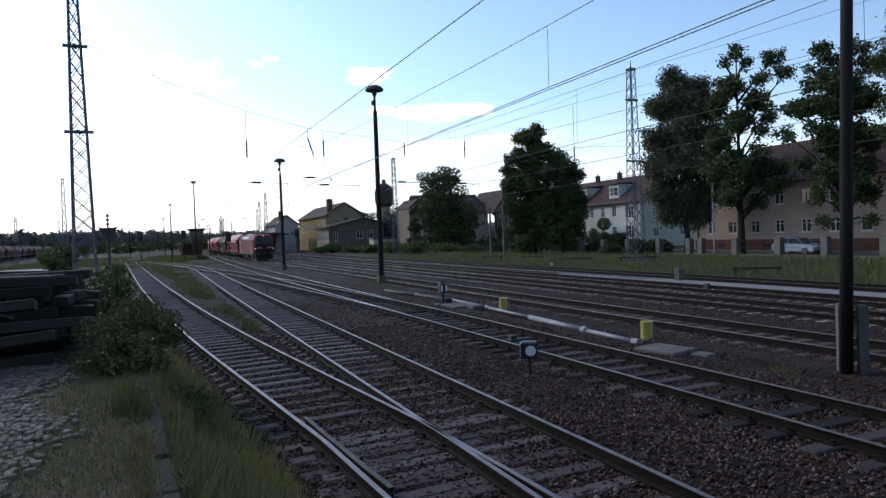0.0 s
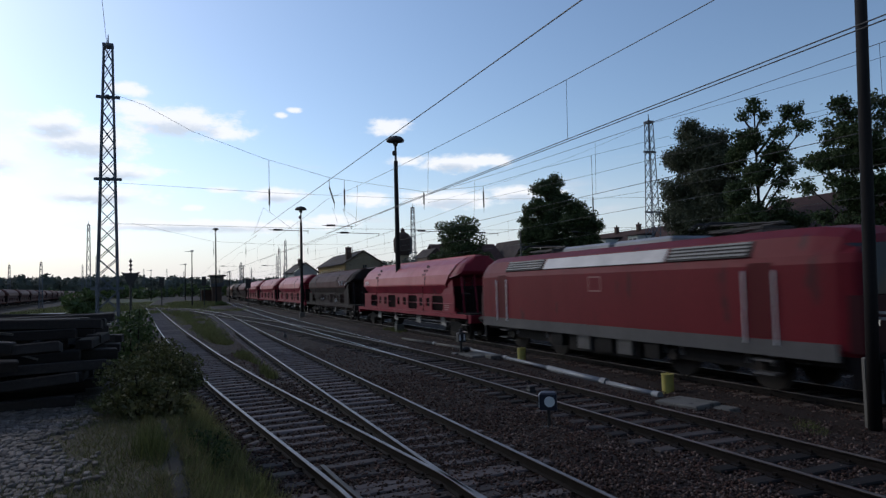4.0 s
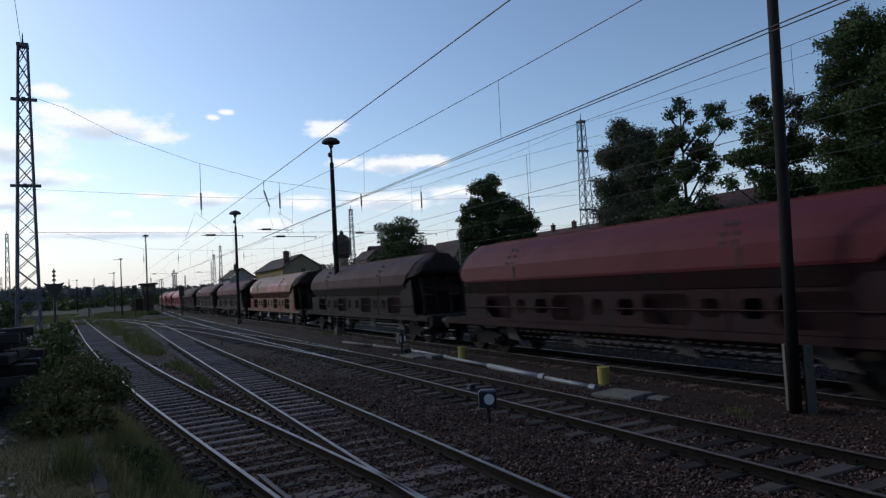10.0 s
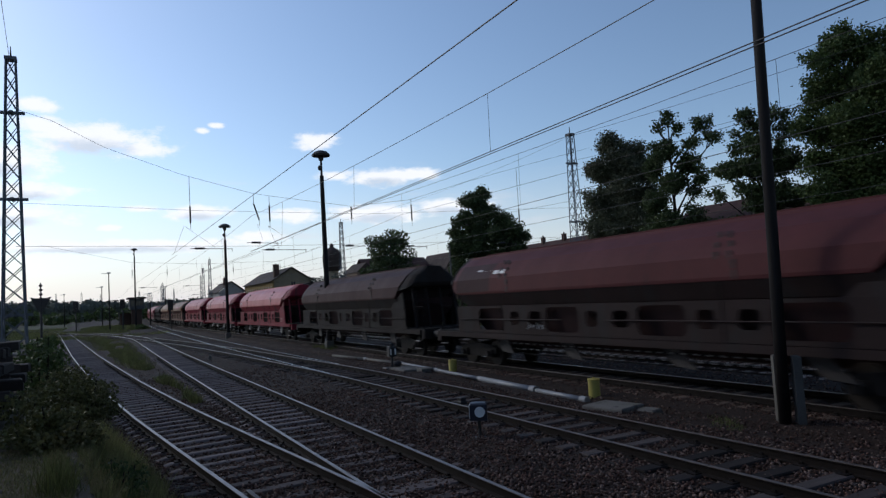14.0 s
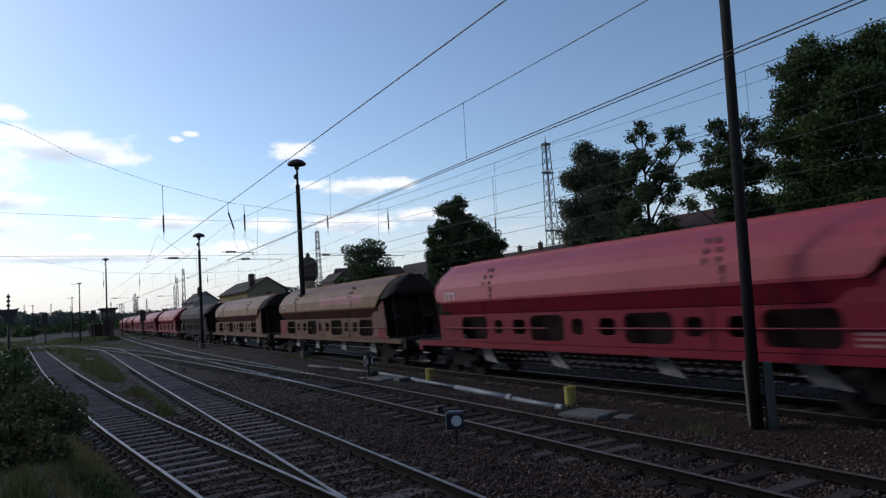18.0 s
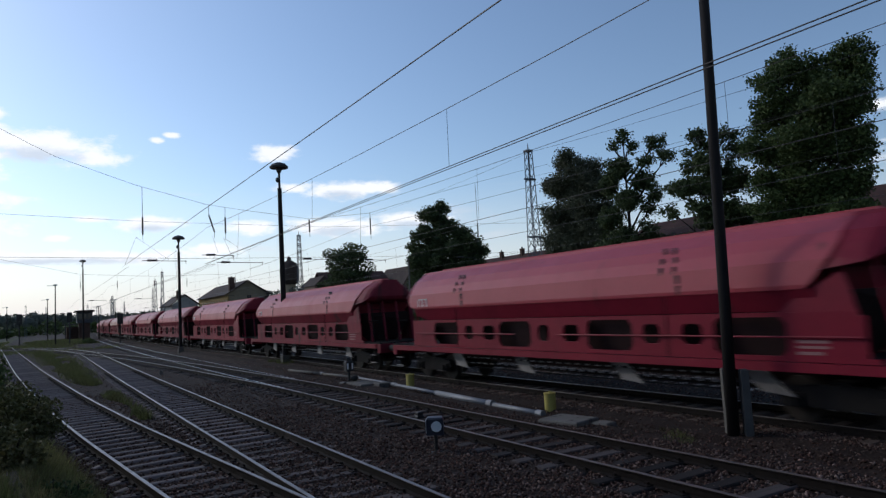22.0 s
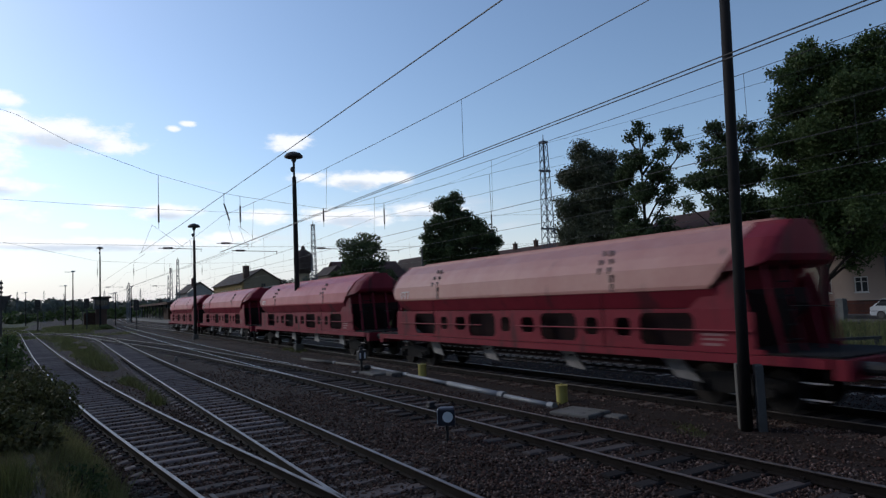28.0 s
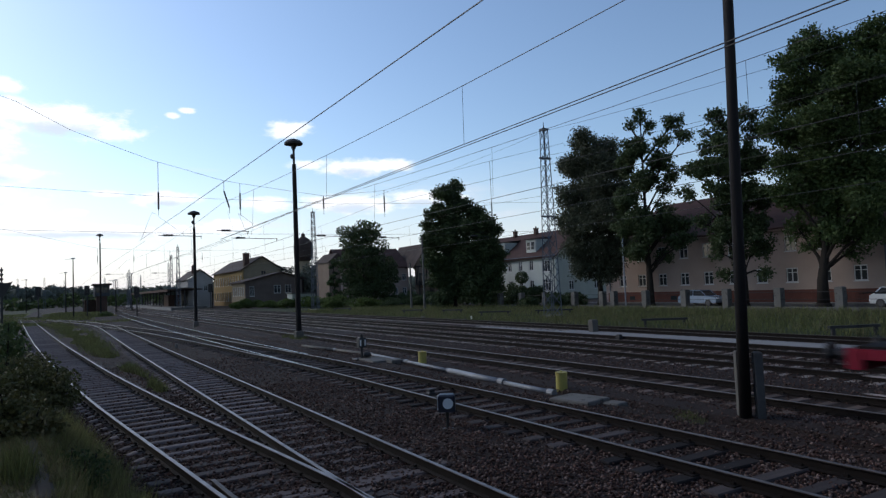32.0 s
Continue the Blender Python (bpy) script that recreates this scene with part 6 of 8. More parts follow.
def white_house():
    h = thing("apartment_house", "two-storey white rendered house with red-brown roof and white dormers", "house")
    Y1, Y0, X0, X1, H = 111.6, 80.0, 66.5, 77.5, 6.9
    ops = []
    for yc in (110, 107, 104, 101, 98.0, 95.2, 92.0, 89.0, 86.1):
        for z0, z1 in ((4.85, 6.45), (1.85, 3.3)):
            ops.append((Y1 - yc - 0.5, Y1 - yc + 0.5, z0, z1))
    ops += [(Y1 - 82.4 - 0.95, Y1 - 82.4 + 0.95, 4.5, 6.3), (Y1 - 82.4 - 0.95, Y1 - 82.4 + 0.95, 1.5, 3.4)]
    m = front_m(X0, Y1)
    wall(h, m, Y1 - Y0, H, 0.35, ops, M_HOUSEWHITE)
    for o in ops:
        window(h, m, o, 2 if o[1] - o[0] > 1.2 else 1, 1)
    m2 = pose(X0 + 0.35, Y0, -0.3)
    ops2 = [(2.2, 3.2, 1.6, 3.0), (7.4, 8.4, 1.6, 3.0), (2.2, 3.2, 4.6, 6.0), (7.4, 8.4, 4.6, 6.0)]
    wall(h, m2, X1 - X0 - 0.35, H, 0.35, ops2, M_HOUSEGREY)
    for o in ops2:
        window(h, m2, o)
    gable_end(h, pose(X0, Y0 + 0.003, -0.3), X1 - X0, H, 10.9, 0.3, M_HOUSEGREY)
    wall(h, pose(X1, Y0, -0.3, 0, 0, 90), Y1 - Y0, H, 0.35, [], M_HOUSEGREY)
    wall(h, pose(X0, Y1, -0.3), X1 - X0, H, 0.35, [], M_HOUSEGREY)
    gable_roof(h, X0, X1, Y0, Y1, 6.55, 11.1, "y", M_TILE)
    for y in (108, 102, 95.4, 86.9):
        d = part("dormer", Solid().box(X0 + 0.75, X0 + 3.6, y - 1.25, y + 1.25, 7.5, 9.65), M_HOUSEWHITE, h, "white box dormer")
        part("dormer_roof", Solid().prism([(X0 + 0.45, 9.65), (X0 + 4.2, 9.95), (X0 + 4.2, 10.1), (X0 + 0.45, 9.8)], y - 1.45, y + 1.45), M_TILEDARK, d)
        for k in (-0.55, 0.55):
            part("dormer_window", Solid().box(X0 + 0.70, X0 + 0.749, y + k - 0.42, y + k + 0.42, 8.0, 9.2), M_PANE, d)
            part("dormer_frame", Solid().box(X0 + 0.67, X0 + 0.70, y + k - 0.5, y + k - 0.42, 7.95, 9.28).box(X0 + 0.67, X0 + 0.70, y + k + 0.42, y + k + 0.5, 7.95, 9.28).box(X0 + 0.67, X0 + 0.70, y + k - 0.42, y + k + 0.42, 9.2, 9.28).box(X0 + 0.67, X0 + 0.70, y + k - 0.42, y + k + 0.42, 8.5, 8.56), M_FRAME, d)
    for y in (97, 91, 84):
        chimney(h, 71.7, y, 10.3, 11.8)
    part("gutter", Solid().tube([(X0 - 0.55, Y0 - 0.5, 6.68), (X0 - 0.55, Y1 + 0.5, 6.68)], 0.09, 6), M_MASTGREY, h)
    part("drainpipe", Solid().tube([(X0 - 0.1, Y0 + 0.4, -0.3), (X0 - 0.1, Y0 + 0.4, 6.7)], 0.06, 6), M_MASTGREY, h)


def beige_house():
    h = thing("long_house", "long two-storey beige rendered house with red plinth and tiled roof", "house")
    Y1, Y0, X0, X1, H = 59.0, -14.0, 57.0, 69.0, 7.0
    m = front_m(X0, Y1)
    ops = []
    y = 56.6
    while y > Y0 + 2:
        for z0, z1 in ((2.0, 3.3), (4.8, 6.2)):
            ops.append((Y1 - y - 0.55, Y1 - y + 0.55, z0, z1))
        y -= 2.95
    wall(h, m, Y1 - Y0, H, 0.4, ops, M_BEIGE)
    for o in ops:
        window(h, m, o, 1, 1)
    part("plinth", Solid().box(X0 - 0.06, X0 - 0.004, Y0, Y1, -0.35, 1.05), M_PLINTH, h, "red-brown plinth")
    y = 55.2
    while y > Y0 + 3:
        part("cellar_window", Solid().box(X0 - 0.075, X0 - 0.06, y - 0.4, y + 0.4, 0.15, 0.6), M_PANE, h)
        y -= 5.9
    wall(h, pose(X0 + 0.4, Y0, -0.3), X1 - X0 - 0.4, H, 0.4, [], M_BEIGE)
    wall(h, pose(X0, Y1, -0.3), X1 - X0, H, 0.4, [], M_BEIGE)
    wall(h, pose(X1, Y0, -0.3, 0, 0, 90), Y1 - Y0, H, 0.4, [], M_BEIGE)
    gable_roof(h, X0, X1, Y0, Y1, 6.7, 11.2, "y", M_TILE, 0.55, 4.5)
    part("eaves_board", Solid().box(X0 - 0.5, X0 - 0.1, Y0, Y1, 6.42, 6.52), M_BEIGE, h)
    for y in (44, 30, 16):
        e = Solid()
        e.loft([[(X0 + 1.6 + 1.2 * u, y - 1.6 + 3.2 * i / 8, 8.2 + 1.05 * u * 0.75 + 0.55 * math.sin(math.pi * i / 8) * (1 - 0.35 * u)) for i in range(9)] for u in (0.0, 1.0, 2.0)], closed=False, caps=False)
        ed = part("eyebrow_dormer", e, M_TILE, h)
        part("eyebrow_window", Solid().box(X0 + 1.62, X0 + 1.70, y - 0.8, y + 0.8, 8.15, 8.5), M_PANE, ed)
    for y in (47, 35, 22, 8):
        chimney(h, 63, y, 10.4, 12.0)
    for y in (58.6, 28.0):
        part("drainpipe", Solid().tube([(X0 - 0.12, y, -0.3), (X0 - 0.12, y, 6.6)], 0.07, 6), M_MASTGREY, h)


def station():
    h = thing("station_building", "two-storey yellow brick station building with sooty gable", "station building")
    X0, X1, Y0, Y1, H = 39.2, 48.8, 165.0, 199.0, 8.9
    m = front_m(X0, Y1)
    ops = []
    for i in range(12):
        x = 1.6 + 2.8 * i
        ops += [(x - 0.55, x + 0.55, 5.3, 7.6), (x - 0.6, x + 0.6, 1.2, 3.6)]
    wall(h, m, Y1 - Y0, H, 0.4, ops, M_YELLOWBRICK)
    for o in ops:
        window(h, m, o)
    m2 = pose(X0 + 0.4, Y0, -0.3)
    wall(h, m2, X1 - X0 - 0.4, H, 0.4, [(4.2, 5.4, 6.6, 8.6)], M_GREYBRICK)
    window(h, m2, (4.2, 5.4, 6.6, 8.6), frame_mat=M_GREYBRICK)
    gable_end(h, pose(X0, Y0 + 0.003, -0.3), X1 - X0, H, 11.9, 0.35, M_GREYBRICK)
    wall(h, pose(X1, Y0, -0.3, 0, 0, 90), Y1 - Y0, H, 0.4, [], M_GREYBRICK)
    wall(h, pose(X0, Y1, -0.3), X1 - X0, H, 0.4, [], M_GREYBRICK)
    gable_roof(h, X0, X1, Y0, Y1, 8.55, 11.95, "y", M_TILEDARK, 0.6)
    chimney(h, 40.6, 166.6, 9.0, 12.6, 1.3)
    chimney(h, 46.8, 172, 9.4, 11.4, 0.8)
    # low annex before the gable
    a = thing("station_annex", "low grey-brown brick annex with shallow gable roof and white windows", "outbuilding")
    x0, x1, y0, y1, H = 36.2, 49.6, 150.0, 163.0, 5.7
    m = pose(x0, y0, -0.3)
    ops = [(1.0, 2.0, 2.4, 4.6), (6.4, 8.0, 2.9, 4.7), (9.0, 10.4, 2.9, 4.7)]
    wall(a, m, x1 - x0, H, 0.35, ops, M_ANNEX)
    for o in ops:
        window(a, m, o)
    part("gable", Solid().prism([(0, H), (x1 - x0, H), (8.1, 7.5)], 0, 0.3, pose(x0, y0 + 0.003, -0.3)), M_ANNEX, a)
    m = front_m(x0, y1)
    ops = [(1.0 + 1.9 * i, 2.2 + 1.9 * i, 2.6, 4.6) for i in range(6)]
    wall(a, m, y1 - y0 - 0.35, H, 0.35, ops, M_GREYBRICK)
    for o in ops:
        window(a, m, o)
    so = Solid()
    for dz in (0,):
        P = [(x0 - 0.7, 5.35), (x0 + 8.1, 7.45), (x1 + 0.5, 5.75), (x1 + 0.5, 5.55), (x0 + 8.1, 7.22), (x0 - 0.7, 5.12)]
        so.prism(P, y0 - 0.6, y1 + 0.3)
    part("roof", so, M_TILEDARK, a)
    wall(a, pose(x1, y0, -0.3, 0, 0, 90), y1 - y0, H, 0.35, [], M_ANNEX)
    s = thing("transformer_hut", "small pale flat-roofed hut beside the lattice mast", "hut", pose(39.5, 121, -0.3))
    part("walls", Solid().box(-2.2, 2.2, -1.5, 1.5, 0, 2.6), M_HOUSEGREY, s)
    part("roof_slab", Solid().box(-2.4, 2.4, -1.7, 1.7, 2.6, 2.8), M_CONCRETE, s)
    part("door", Solid().box(-0.5, 0.5, -1.54, -1.50, 0.05, 2.05), M_GREYMETAL, s)
    # white house beside the platforms
    w = thing("platform_house", "grey rendered house with dark gable roof by the platforms", "house")
    x0, x1, y0, y1, H = 28.2, 34.2, 175.0, 192.0, 7.1
    m = pose(x0, y0, -0.3)
    ops = [(1.3, 2.3, 4.2, 5.6), (3.8, 4.8, 4.2, 5.6), (1.3, 2.3, 1.4, 2.8)]
    wall(w, m, x1 - x0, H, 0.35, ops, M_PLATFORMHOUSE)
    for o in ops:
        window(w, m, o)
    gable_end(w, pose(x0, y0 + 0.003, -0.3), x1 - x0, H, 9.3, 0.3, M_PLATFORMHOUSE)
    m = front_m(x0, y1)
    ops = [(1.5 + 3.0 * i, 2.5 + 3.0 * i, z, z + 1.4) for i in range(5) for z in (1.4, 4.2)]
    wall(w, m, y1 - y0 - 0.35, H, 0.35, ops, M_PLATFORMHOUSE)
    for o in ops:
        window(w, m, o)
    gable_roof(w, x0, x1, y0, y1, 6.75, 9.4, "y", M_TILEDARK, 0.5)
    chimney(w, 30, 178, 8.4, 10.2)
    wall(w, pose(x1, y0, -0.3, 0, 0, 90), y1 - y0, H, 0.35, [], M_PLATFORMHOUSE)


def canopy():
    c = thing("platform_canopy", "long dark station platform canopy on posts", "canopy")
    part("roof", Solid().prism([(21.5, 4.45), (25.5, 4.75), (29.0, 4.35), (29.0, 4.1), (25.5, 4.45), (21.5, 4.2)], 160, 250), M_TILEDARK, c)
    part("fascia", Solid().box(21.42, 21.5, 160, 250, 3.95, 4.5), M_BROWNBRICK, c)
    for i in range(13):
        y = 161 + 7.2 * i
        part("post", Solid().box(25.1, 25.4, y - 0.15, y + 0.15, 0.3, 4.5), M_BLACK, c)
        part("brace", Solid().tube([(25.25, y, 3.4), (22.6, y, 4.25)], 0.06, 5), M_BLACK, c)
    part("kiosk", Solid().box(23.8, 26.6, 176, 184, 0.4, 3.2), M_BROWNBRICK, c)
    p = thing("platform_island", "low grey station platform with a pale edge", "platform", kind="structure")
    part("platform_slab", Solid().box(21.2, 28.4, 152, 260, -0.3, 0.42), M_CONCRETE, p)
    part("platform_edge", Solid().box(21.0, 21.2, 152, 260, -0.3, 0.45), M_PALE, p)
    # strip of pale paving: the old platform's end between the tracks
    p = thing("pavement_strip", "pale concrete strip between the tracks", "paving", kind="structure")
    part("slab", Solid().bevelled(23.55, 25.2, -24, 29, -0.35, -0.09, 0.03), M_PALE, p)
    part("ramp_end", Solid().prism([(23.6, -0.35), (25.1, -0.35), (25.1, -0.16), (23.6, -0.16)], 29, 38), M_PALE, p)


def signal_box():
    b = thing("signal_box", "dark brick signal box with an overhanging glazed upper floor", "signal box")
    part("base", Solid().box(8.3, 10.6, 180, 185, -0.3, 3.6), M_BROWNBRICK, b)
    part("upper_floor", Solid().box(7.9, 11.1, 179.4, 185.6, 3.6, 6.2), cached("slate_cladding", lambda: material("slate_cladding", (0.07, 0.074, 0.085), (0.05, 0.053, 0.06), 0.8, 0, 0.8, 10, 0.2)), b)
    for i in range(3):
        part("window", Solid().box(8.1 + i, 8.9 + i, 179.34, 179.40, 4.5, 5.7), M_PANE, b)
    part("roof", Solid().bevelled(7.4, 11.6, 178.8, 186.2, 6.2, 6.6, 0.15), M_TILEDARK, b)
    part("stair", Solid().box(5.4, 7.9, 181, 182.2, 3.3, 3.5).box(5.4, 5.6, 181, 182.2, -0.3, 3.4).box(6.4, 6.6, 181, 182.2, -0.3, 3.4), M_BLACK, b)
    part("lean_to", Solid().box(5.8, 8.3, 182.6, 185, -0.3, 2.8), M_BROWNBRICK, b)
    part("handrail", Solid().tube([(5.4, 181, 4.4), (7.9, 181, 4.4)], 0.04, 5), M_BLACK, b)


def half_timbered():
    h = thing("half_timbered_house", "old house with half-timbered gable and dark roof behind trees", "house")
    x0, x1, y0, y1, H = 67.4, 72.8, 128.0, 140.0, 7.4
    k = (x1 - x0) / 8.4
    m = pose(x0, y0, -0.3)
    ops = [(0.8, 1.8, 4.0, 6.0), (3.6, 4.6, 4.0, 6.0), (0.8, 1.8, 1.0, 2.8), (3.6, 4.6, 1.0, 2.8)]
    wall(h, m, x1 - x0, H, 0.35, ops, M_HALF)
    for o in ops:
        window(h, m, o, frame_mat=M_BROWNBRICK)
    gable_end(h, pose(x0, y0 + 0.003, -0.3), x1 - x0, H, 12.0, 0.3, M_HALF)
    for i, (a, b) in enumerate((((0, 3.5), (8.4, 3.5)), ((0, 7.4), (8.4, 7.4)), ((0.1, 3.5), (0.1, 7.4)), ((4.2, 3.5), (4.2, 11.6)), ((8.3, 3.5), (8.3, 7.4)), ((1.8, 9.3), (6.6, 9.3)), ((0.2, 3.5), (1.1, 7.4)), ((8.2, 3.5), (7.3, 7.4)), ((2.8, 7.4), (4.2, 10.5)), ((5.6, 7.4), (4.2, 10.5)))):
        part("beam", Solid().tube([(x0 + a[0] * k, y0 - 0.03, a[1] - 0.3), (x0 + b[0] * k, y0 - 0.03, b[1] - 0.3)], 0.12, 4), M_TIMBER, h)
    gable_roof(h, x0, x1, y0, y1, 7.0, 12.1, "y", M_TILEDARK, 0.9)
    part("balcony", Solid().box(x0 - 0.2, x1 + 0.2, y0 - 1.6, y0 - 0.05, 3.0, 3.2).box(x0 - 0.2, x1 + 0.2, y0 - 1.6, y0 - 1.5, 3.2, 4.0), M_TIMBER, h, "dark timber balcony")
    for x in (x0, (x0 + x1) / 2, x1):
        part("balcony_post", Solid().box(x - 0.12, x + 0.12, y0 - 1.55, y0 - 1.35, -0.3, 3.0), M_TIMBER, h)
    w = thing("long_wing", "long plain house wing with dark roof behind trees", "house")
    ops = [(2, 3.1, 4.6, 6.0), (5, 6.1, 4.6, 6.0), (8, 9.1, 4.6, 6.0), (8, 9.1, 1.6, 3.0), (11.4, 12.5, 4.6, 6.0), (13.6, 14.6, 4.6, 6.0), (11.4, 12.5, 1.6, 3.0), (13.6, 14.6, 1.6, 3.0)]
    wall(w, pose(52.0, 131, -0.3), 15.2, 7.6, 0.4, ops, M_BEIGE)
    for o in ops:
        window(w, pose(52.0, 131, -0.3), o)
    wall(w, front_m(52.0, 143), 11.9, 7.6, 0.4, [], M_BEIGE)
    gable_roof(w, 52.0, 66.8, 131, 143, 7.2, 11.6, "x", M_TILE, 0.5)
    y = thing("yellow_house", "narrow pale yellow house wall behind trees", "house")
    part("walls", Solid().box(49.5, 53.5, 133, 141, -0.3, 8.6), M_HALF, y)
    part("roof", Solid().prism([(49.2, 8.55), (53.8, 8.55), (51.5, 10.6)], 132.7, 141.3), M_TILEDARK, y)


def water_tower():
    t = thing("water_tower", "brick water tower with a bulging dark tank and domed roof", "water tower", pose(85.0, 256.3, -0.3))

    def lathe(rows, mt, name):
        so = Solid()
        so.loft([[(q * math.cos(2 * math.pi * j / 20), q * math.sin(2 * math.pi * j / 20), z) for j in range(20)] for q, z in rows])
        part(name, so, mt, t)
    lathe([(2.6, 0), (2.3, 14.5), (2.5, 15.0)], M_GREYBRICK, "shaft")
    lathe([(2.5, 15.0), (3.7, 16.6), (3.8, 20.2), (3.7, 20.6)], M_TILEDARK, "tank")
    lathe([(3.9, 20.6), (3.6, 22.0), (2.6, 23.6), (1.0, 24.6), (0.8, 24.7)], M_TILEDARK, "dome")
    lathe([(0.8, 24.7), (0.8, 25.6), (0.2, 26.2)], M_TILEDARK, "lantern")


white_house()
beige_house()
station()
canopy()
signal_box()
half_timbered()
water_tower()


# ---- street side ----
def fence():
    f = thing("street_fence", "grey concrete fence posts joined by thin pipes", "fence")
    ys = [74, 69.5, 65, 60.5, 55.5, 51.2, 49.6, 45.4, 40.8, 36.5, 31.8, 27.1, 22.4, 17.7, 13]
    for y in ys:
        x = 48.6
        part("post", Solid().bevelled(x - 0.28, x + 0.28, y - 0.28, y + 0.28, -0.4, 1.45, 0.06), M_CONCRETE, f)
    for a, b in zip(ys, ys[1:]):
        for z in (0.55, 1.1):
            part("pipe", Solid().tube([(48.6, a - 0.28, z), (48.6, b + 0.28, z)], 0.018, 6), M_BLACK, f)
        part("low_wall", Solid().box(48.45, 48.75, b + 0.28, a - 0.28, -0.4, -0.02), M_CONCRETE, f)
    r = thing("road_street", "grey asphalt street beyond the fence", "road", kind="structure")
    asphalt = material("asphalt", (0.075, 0.073, 0.07), (0.05, 0.049, 0.047), 0.9, 0, 0.5, 25, 0.3, 0.006)
    part("carriageway", Solid().box(51.0, 55.6, -60, 180, -0.35, -0.18), asphalt, r)
    part("kerb", Solid().box(55.6, 55.75, -60, 180, -0.35, -0.05), M_CONCRETE, r)
    part("footway", Solid().box(55.75, 57.0, -60, 80, -0.35, -0.06), M_PALE, r)


def street_lamp(x, y, h):
    s = thing("street_lamp", "slim curved grey street lamp", "street lamp", pose(x, y, -0.2))
    pts = [(0, 0, 0), (0, 0, h - 1.4)] + [(0.9 - 0.9 * math.cos(a), -0.3 * (1 - math.cos(a)), h - 1.4 + 1.3 * math.sin(a)) for a in [math.pi / 2 * i / 6 for i in range(1, 7)]] + [(1.7, -0.45, h - 0.1)]
    part("post", Solid().tube(pts, 0.08, 8, 0.05), M_GREYMETAL, s)
    part("lamp_head", Solid().bevelled(1.5, 2.3, -0.6, -0.3, h - 0.18, h - 0.02, 0.05), M_GREYMETAL, s)


def parked_car(x, y, colour, label, wagon_like=True, rz=0):
    """A hatchback or estate, its length along y."""
    c = thing("parked_car", label, "car", pose(x, y, -0.18, 0, 0, rz), "parked cars")
    paintm = material("car_paint", colour, tuple(v * 0.85 for v in colour), 0.25, 0.3, 1, 20, 0.0)
    glass = M_PANE
    lower = [(-2.15, 0.35), (-2.20, 0.62), (-2.1, 0.80), (-1.0, 0.95), (1.9, 0.98), (2.12, 0.85), (2.15, 0.4), (2.05, 0.28), (-2.05, 0.28)]
    so = Solid()
    rings = []
    for xx, k in ((-0.84, 0.97), (-0.78, 1), (0.78, 1), (0.84, 0.97)):
        rings.append([(xx, yy * (0.99 if abs(xx) > 0.8 else 1), 0.6 + (zz - 0.6) * k) for yy, zz in lower])
    so.loft(rings)
    part("body", so, paintm, c)
    cab = [(-1.05, 0.94), (-0.35, 1.40), (1.35, 1.44), (2.0, 0.97)]
    so = Solid()
    so.loft([[(s, yy, zz) for yy, zz in cab] for s in (-0.66, 0.66)])
    gl = part("greenhouse", so, glass, c, "dark side windows")
    part("roof", Solid().loft([[(s, yy, zz) for yy, zz in ((-0.38, 1.40), (-0.30, 1.45), (1.30, 1.49), (1.42, 1.44))] for s in (-0.68, 0.68)]), paintm, c)
    for s in (-0.69, 0.67):
        for ya, yb in ((-0.95, -0.42), (0.42, 0.50), (1.35, 1.9)):
            part("pillar", Solid().tube([(s + 0.01, ya if ya < 0 else yb, 0.96), (s + 0.01, yb if ya < 0 else ya, 1.42)], 0.04, 4), paintm, c)
    for sx in (-0.78, 0.78):
        for yy in (-1.3, 1.35):
            w = part("wheel", Solid().tube([(sx - 0.1, yy, 0.31), (sx + 0.1, yy, 0.31)], 0.31, 18), M_BLACK, c)
            part("rim", Solid().tube([(sx + math.copysign(0.10, sx), yy, 0.31), (sx + math.copysign(0.112, sx), yy, 0.31)], 0.2, 14), M_CHUTE, w)
    for sx in (-0.6, 0.6):
        part("headlight", Solid().box(sx - 0.16, sx + 0.16, -2.19, -2.12, 0.62, 0.76), M_WHITE, c)
        part("tail_light", Solid().box(sx - 0.1, sx + 0.1, 2.10, 2.17, 0.65, 0.88), PAINT["red"][0], c)
    for sx in (-0.86, 0.86):
        part("door_mirror", Solid().bevelled(sx - 0.08, sx + 0.08, -0.85, -0.70, 0.95, 1.08, 0.03), M_BLACK, c)


fence()
street_lamp(51.0, 50.4, 8.0)
parked_car(52.6, 42.2, (0.30, 0.37, 0.46), "pale blue estate car parked on the street")
parked_car(52.4, 24.6, (0.62, 0.63, 0.64), "white car parked on the street")
parked_car(56.4, 112, (0.6, 0.6, 0.6), "white car parked far down the street")
parked_car(56.0, 116.8, (0.35, 0.36, 0.38), "grey car parked far down the street")


# unseen wall added behind the stand to keep low sky light off the yard
def sky_block_wall():
    brick = material("sky_block_brick", (0.16, 0.085, 0.065), (0.09, 0.055, 0.045), 0.92, 0, 0.6, 12, 0.3, 0.006)
    s = thing("wall_goods_shed", "plain dark brick wall added out of view to hold off sky light", "wall", kind="structure")
    part("wall_face", Solid().box(-13.0, -12.5, -75, 28, -0.4, 8.2), brick, s)
    part("eaves", Solid().box(-13.2, -11.4, -75.5, 28.5, 8.2, 8.5), M_TILEDARK, s)
    part("wall_return", Solid().box(-12.5, 45, -75, -74.5, -0.4, 7.0), brick, s)


sky_block_wall()

# ---- vegetation ----
RNG = np.random.default_rng(7)


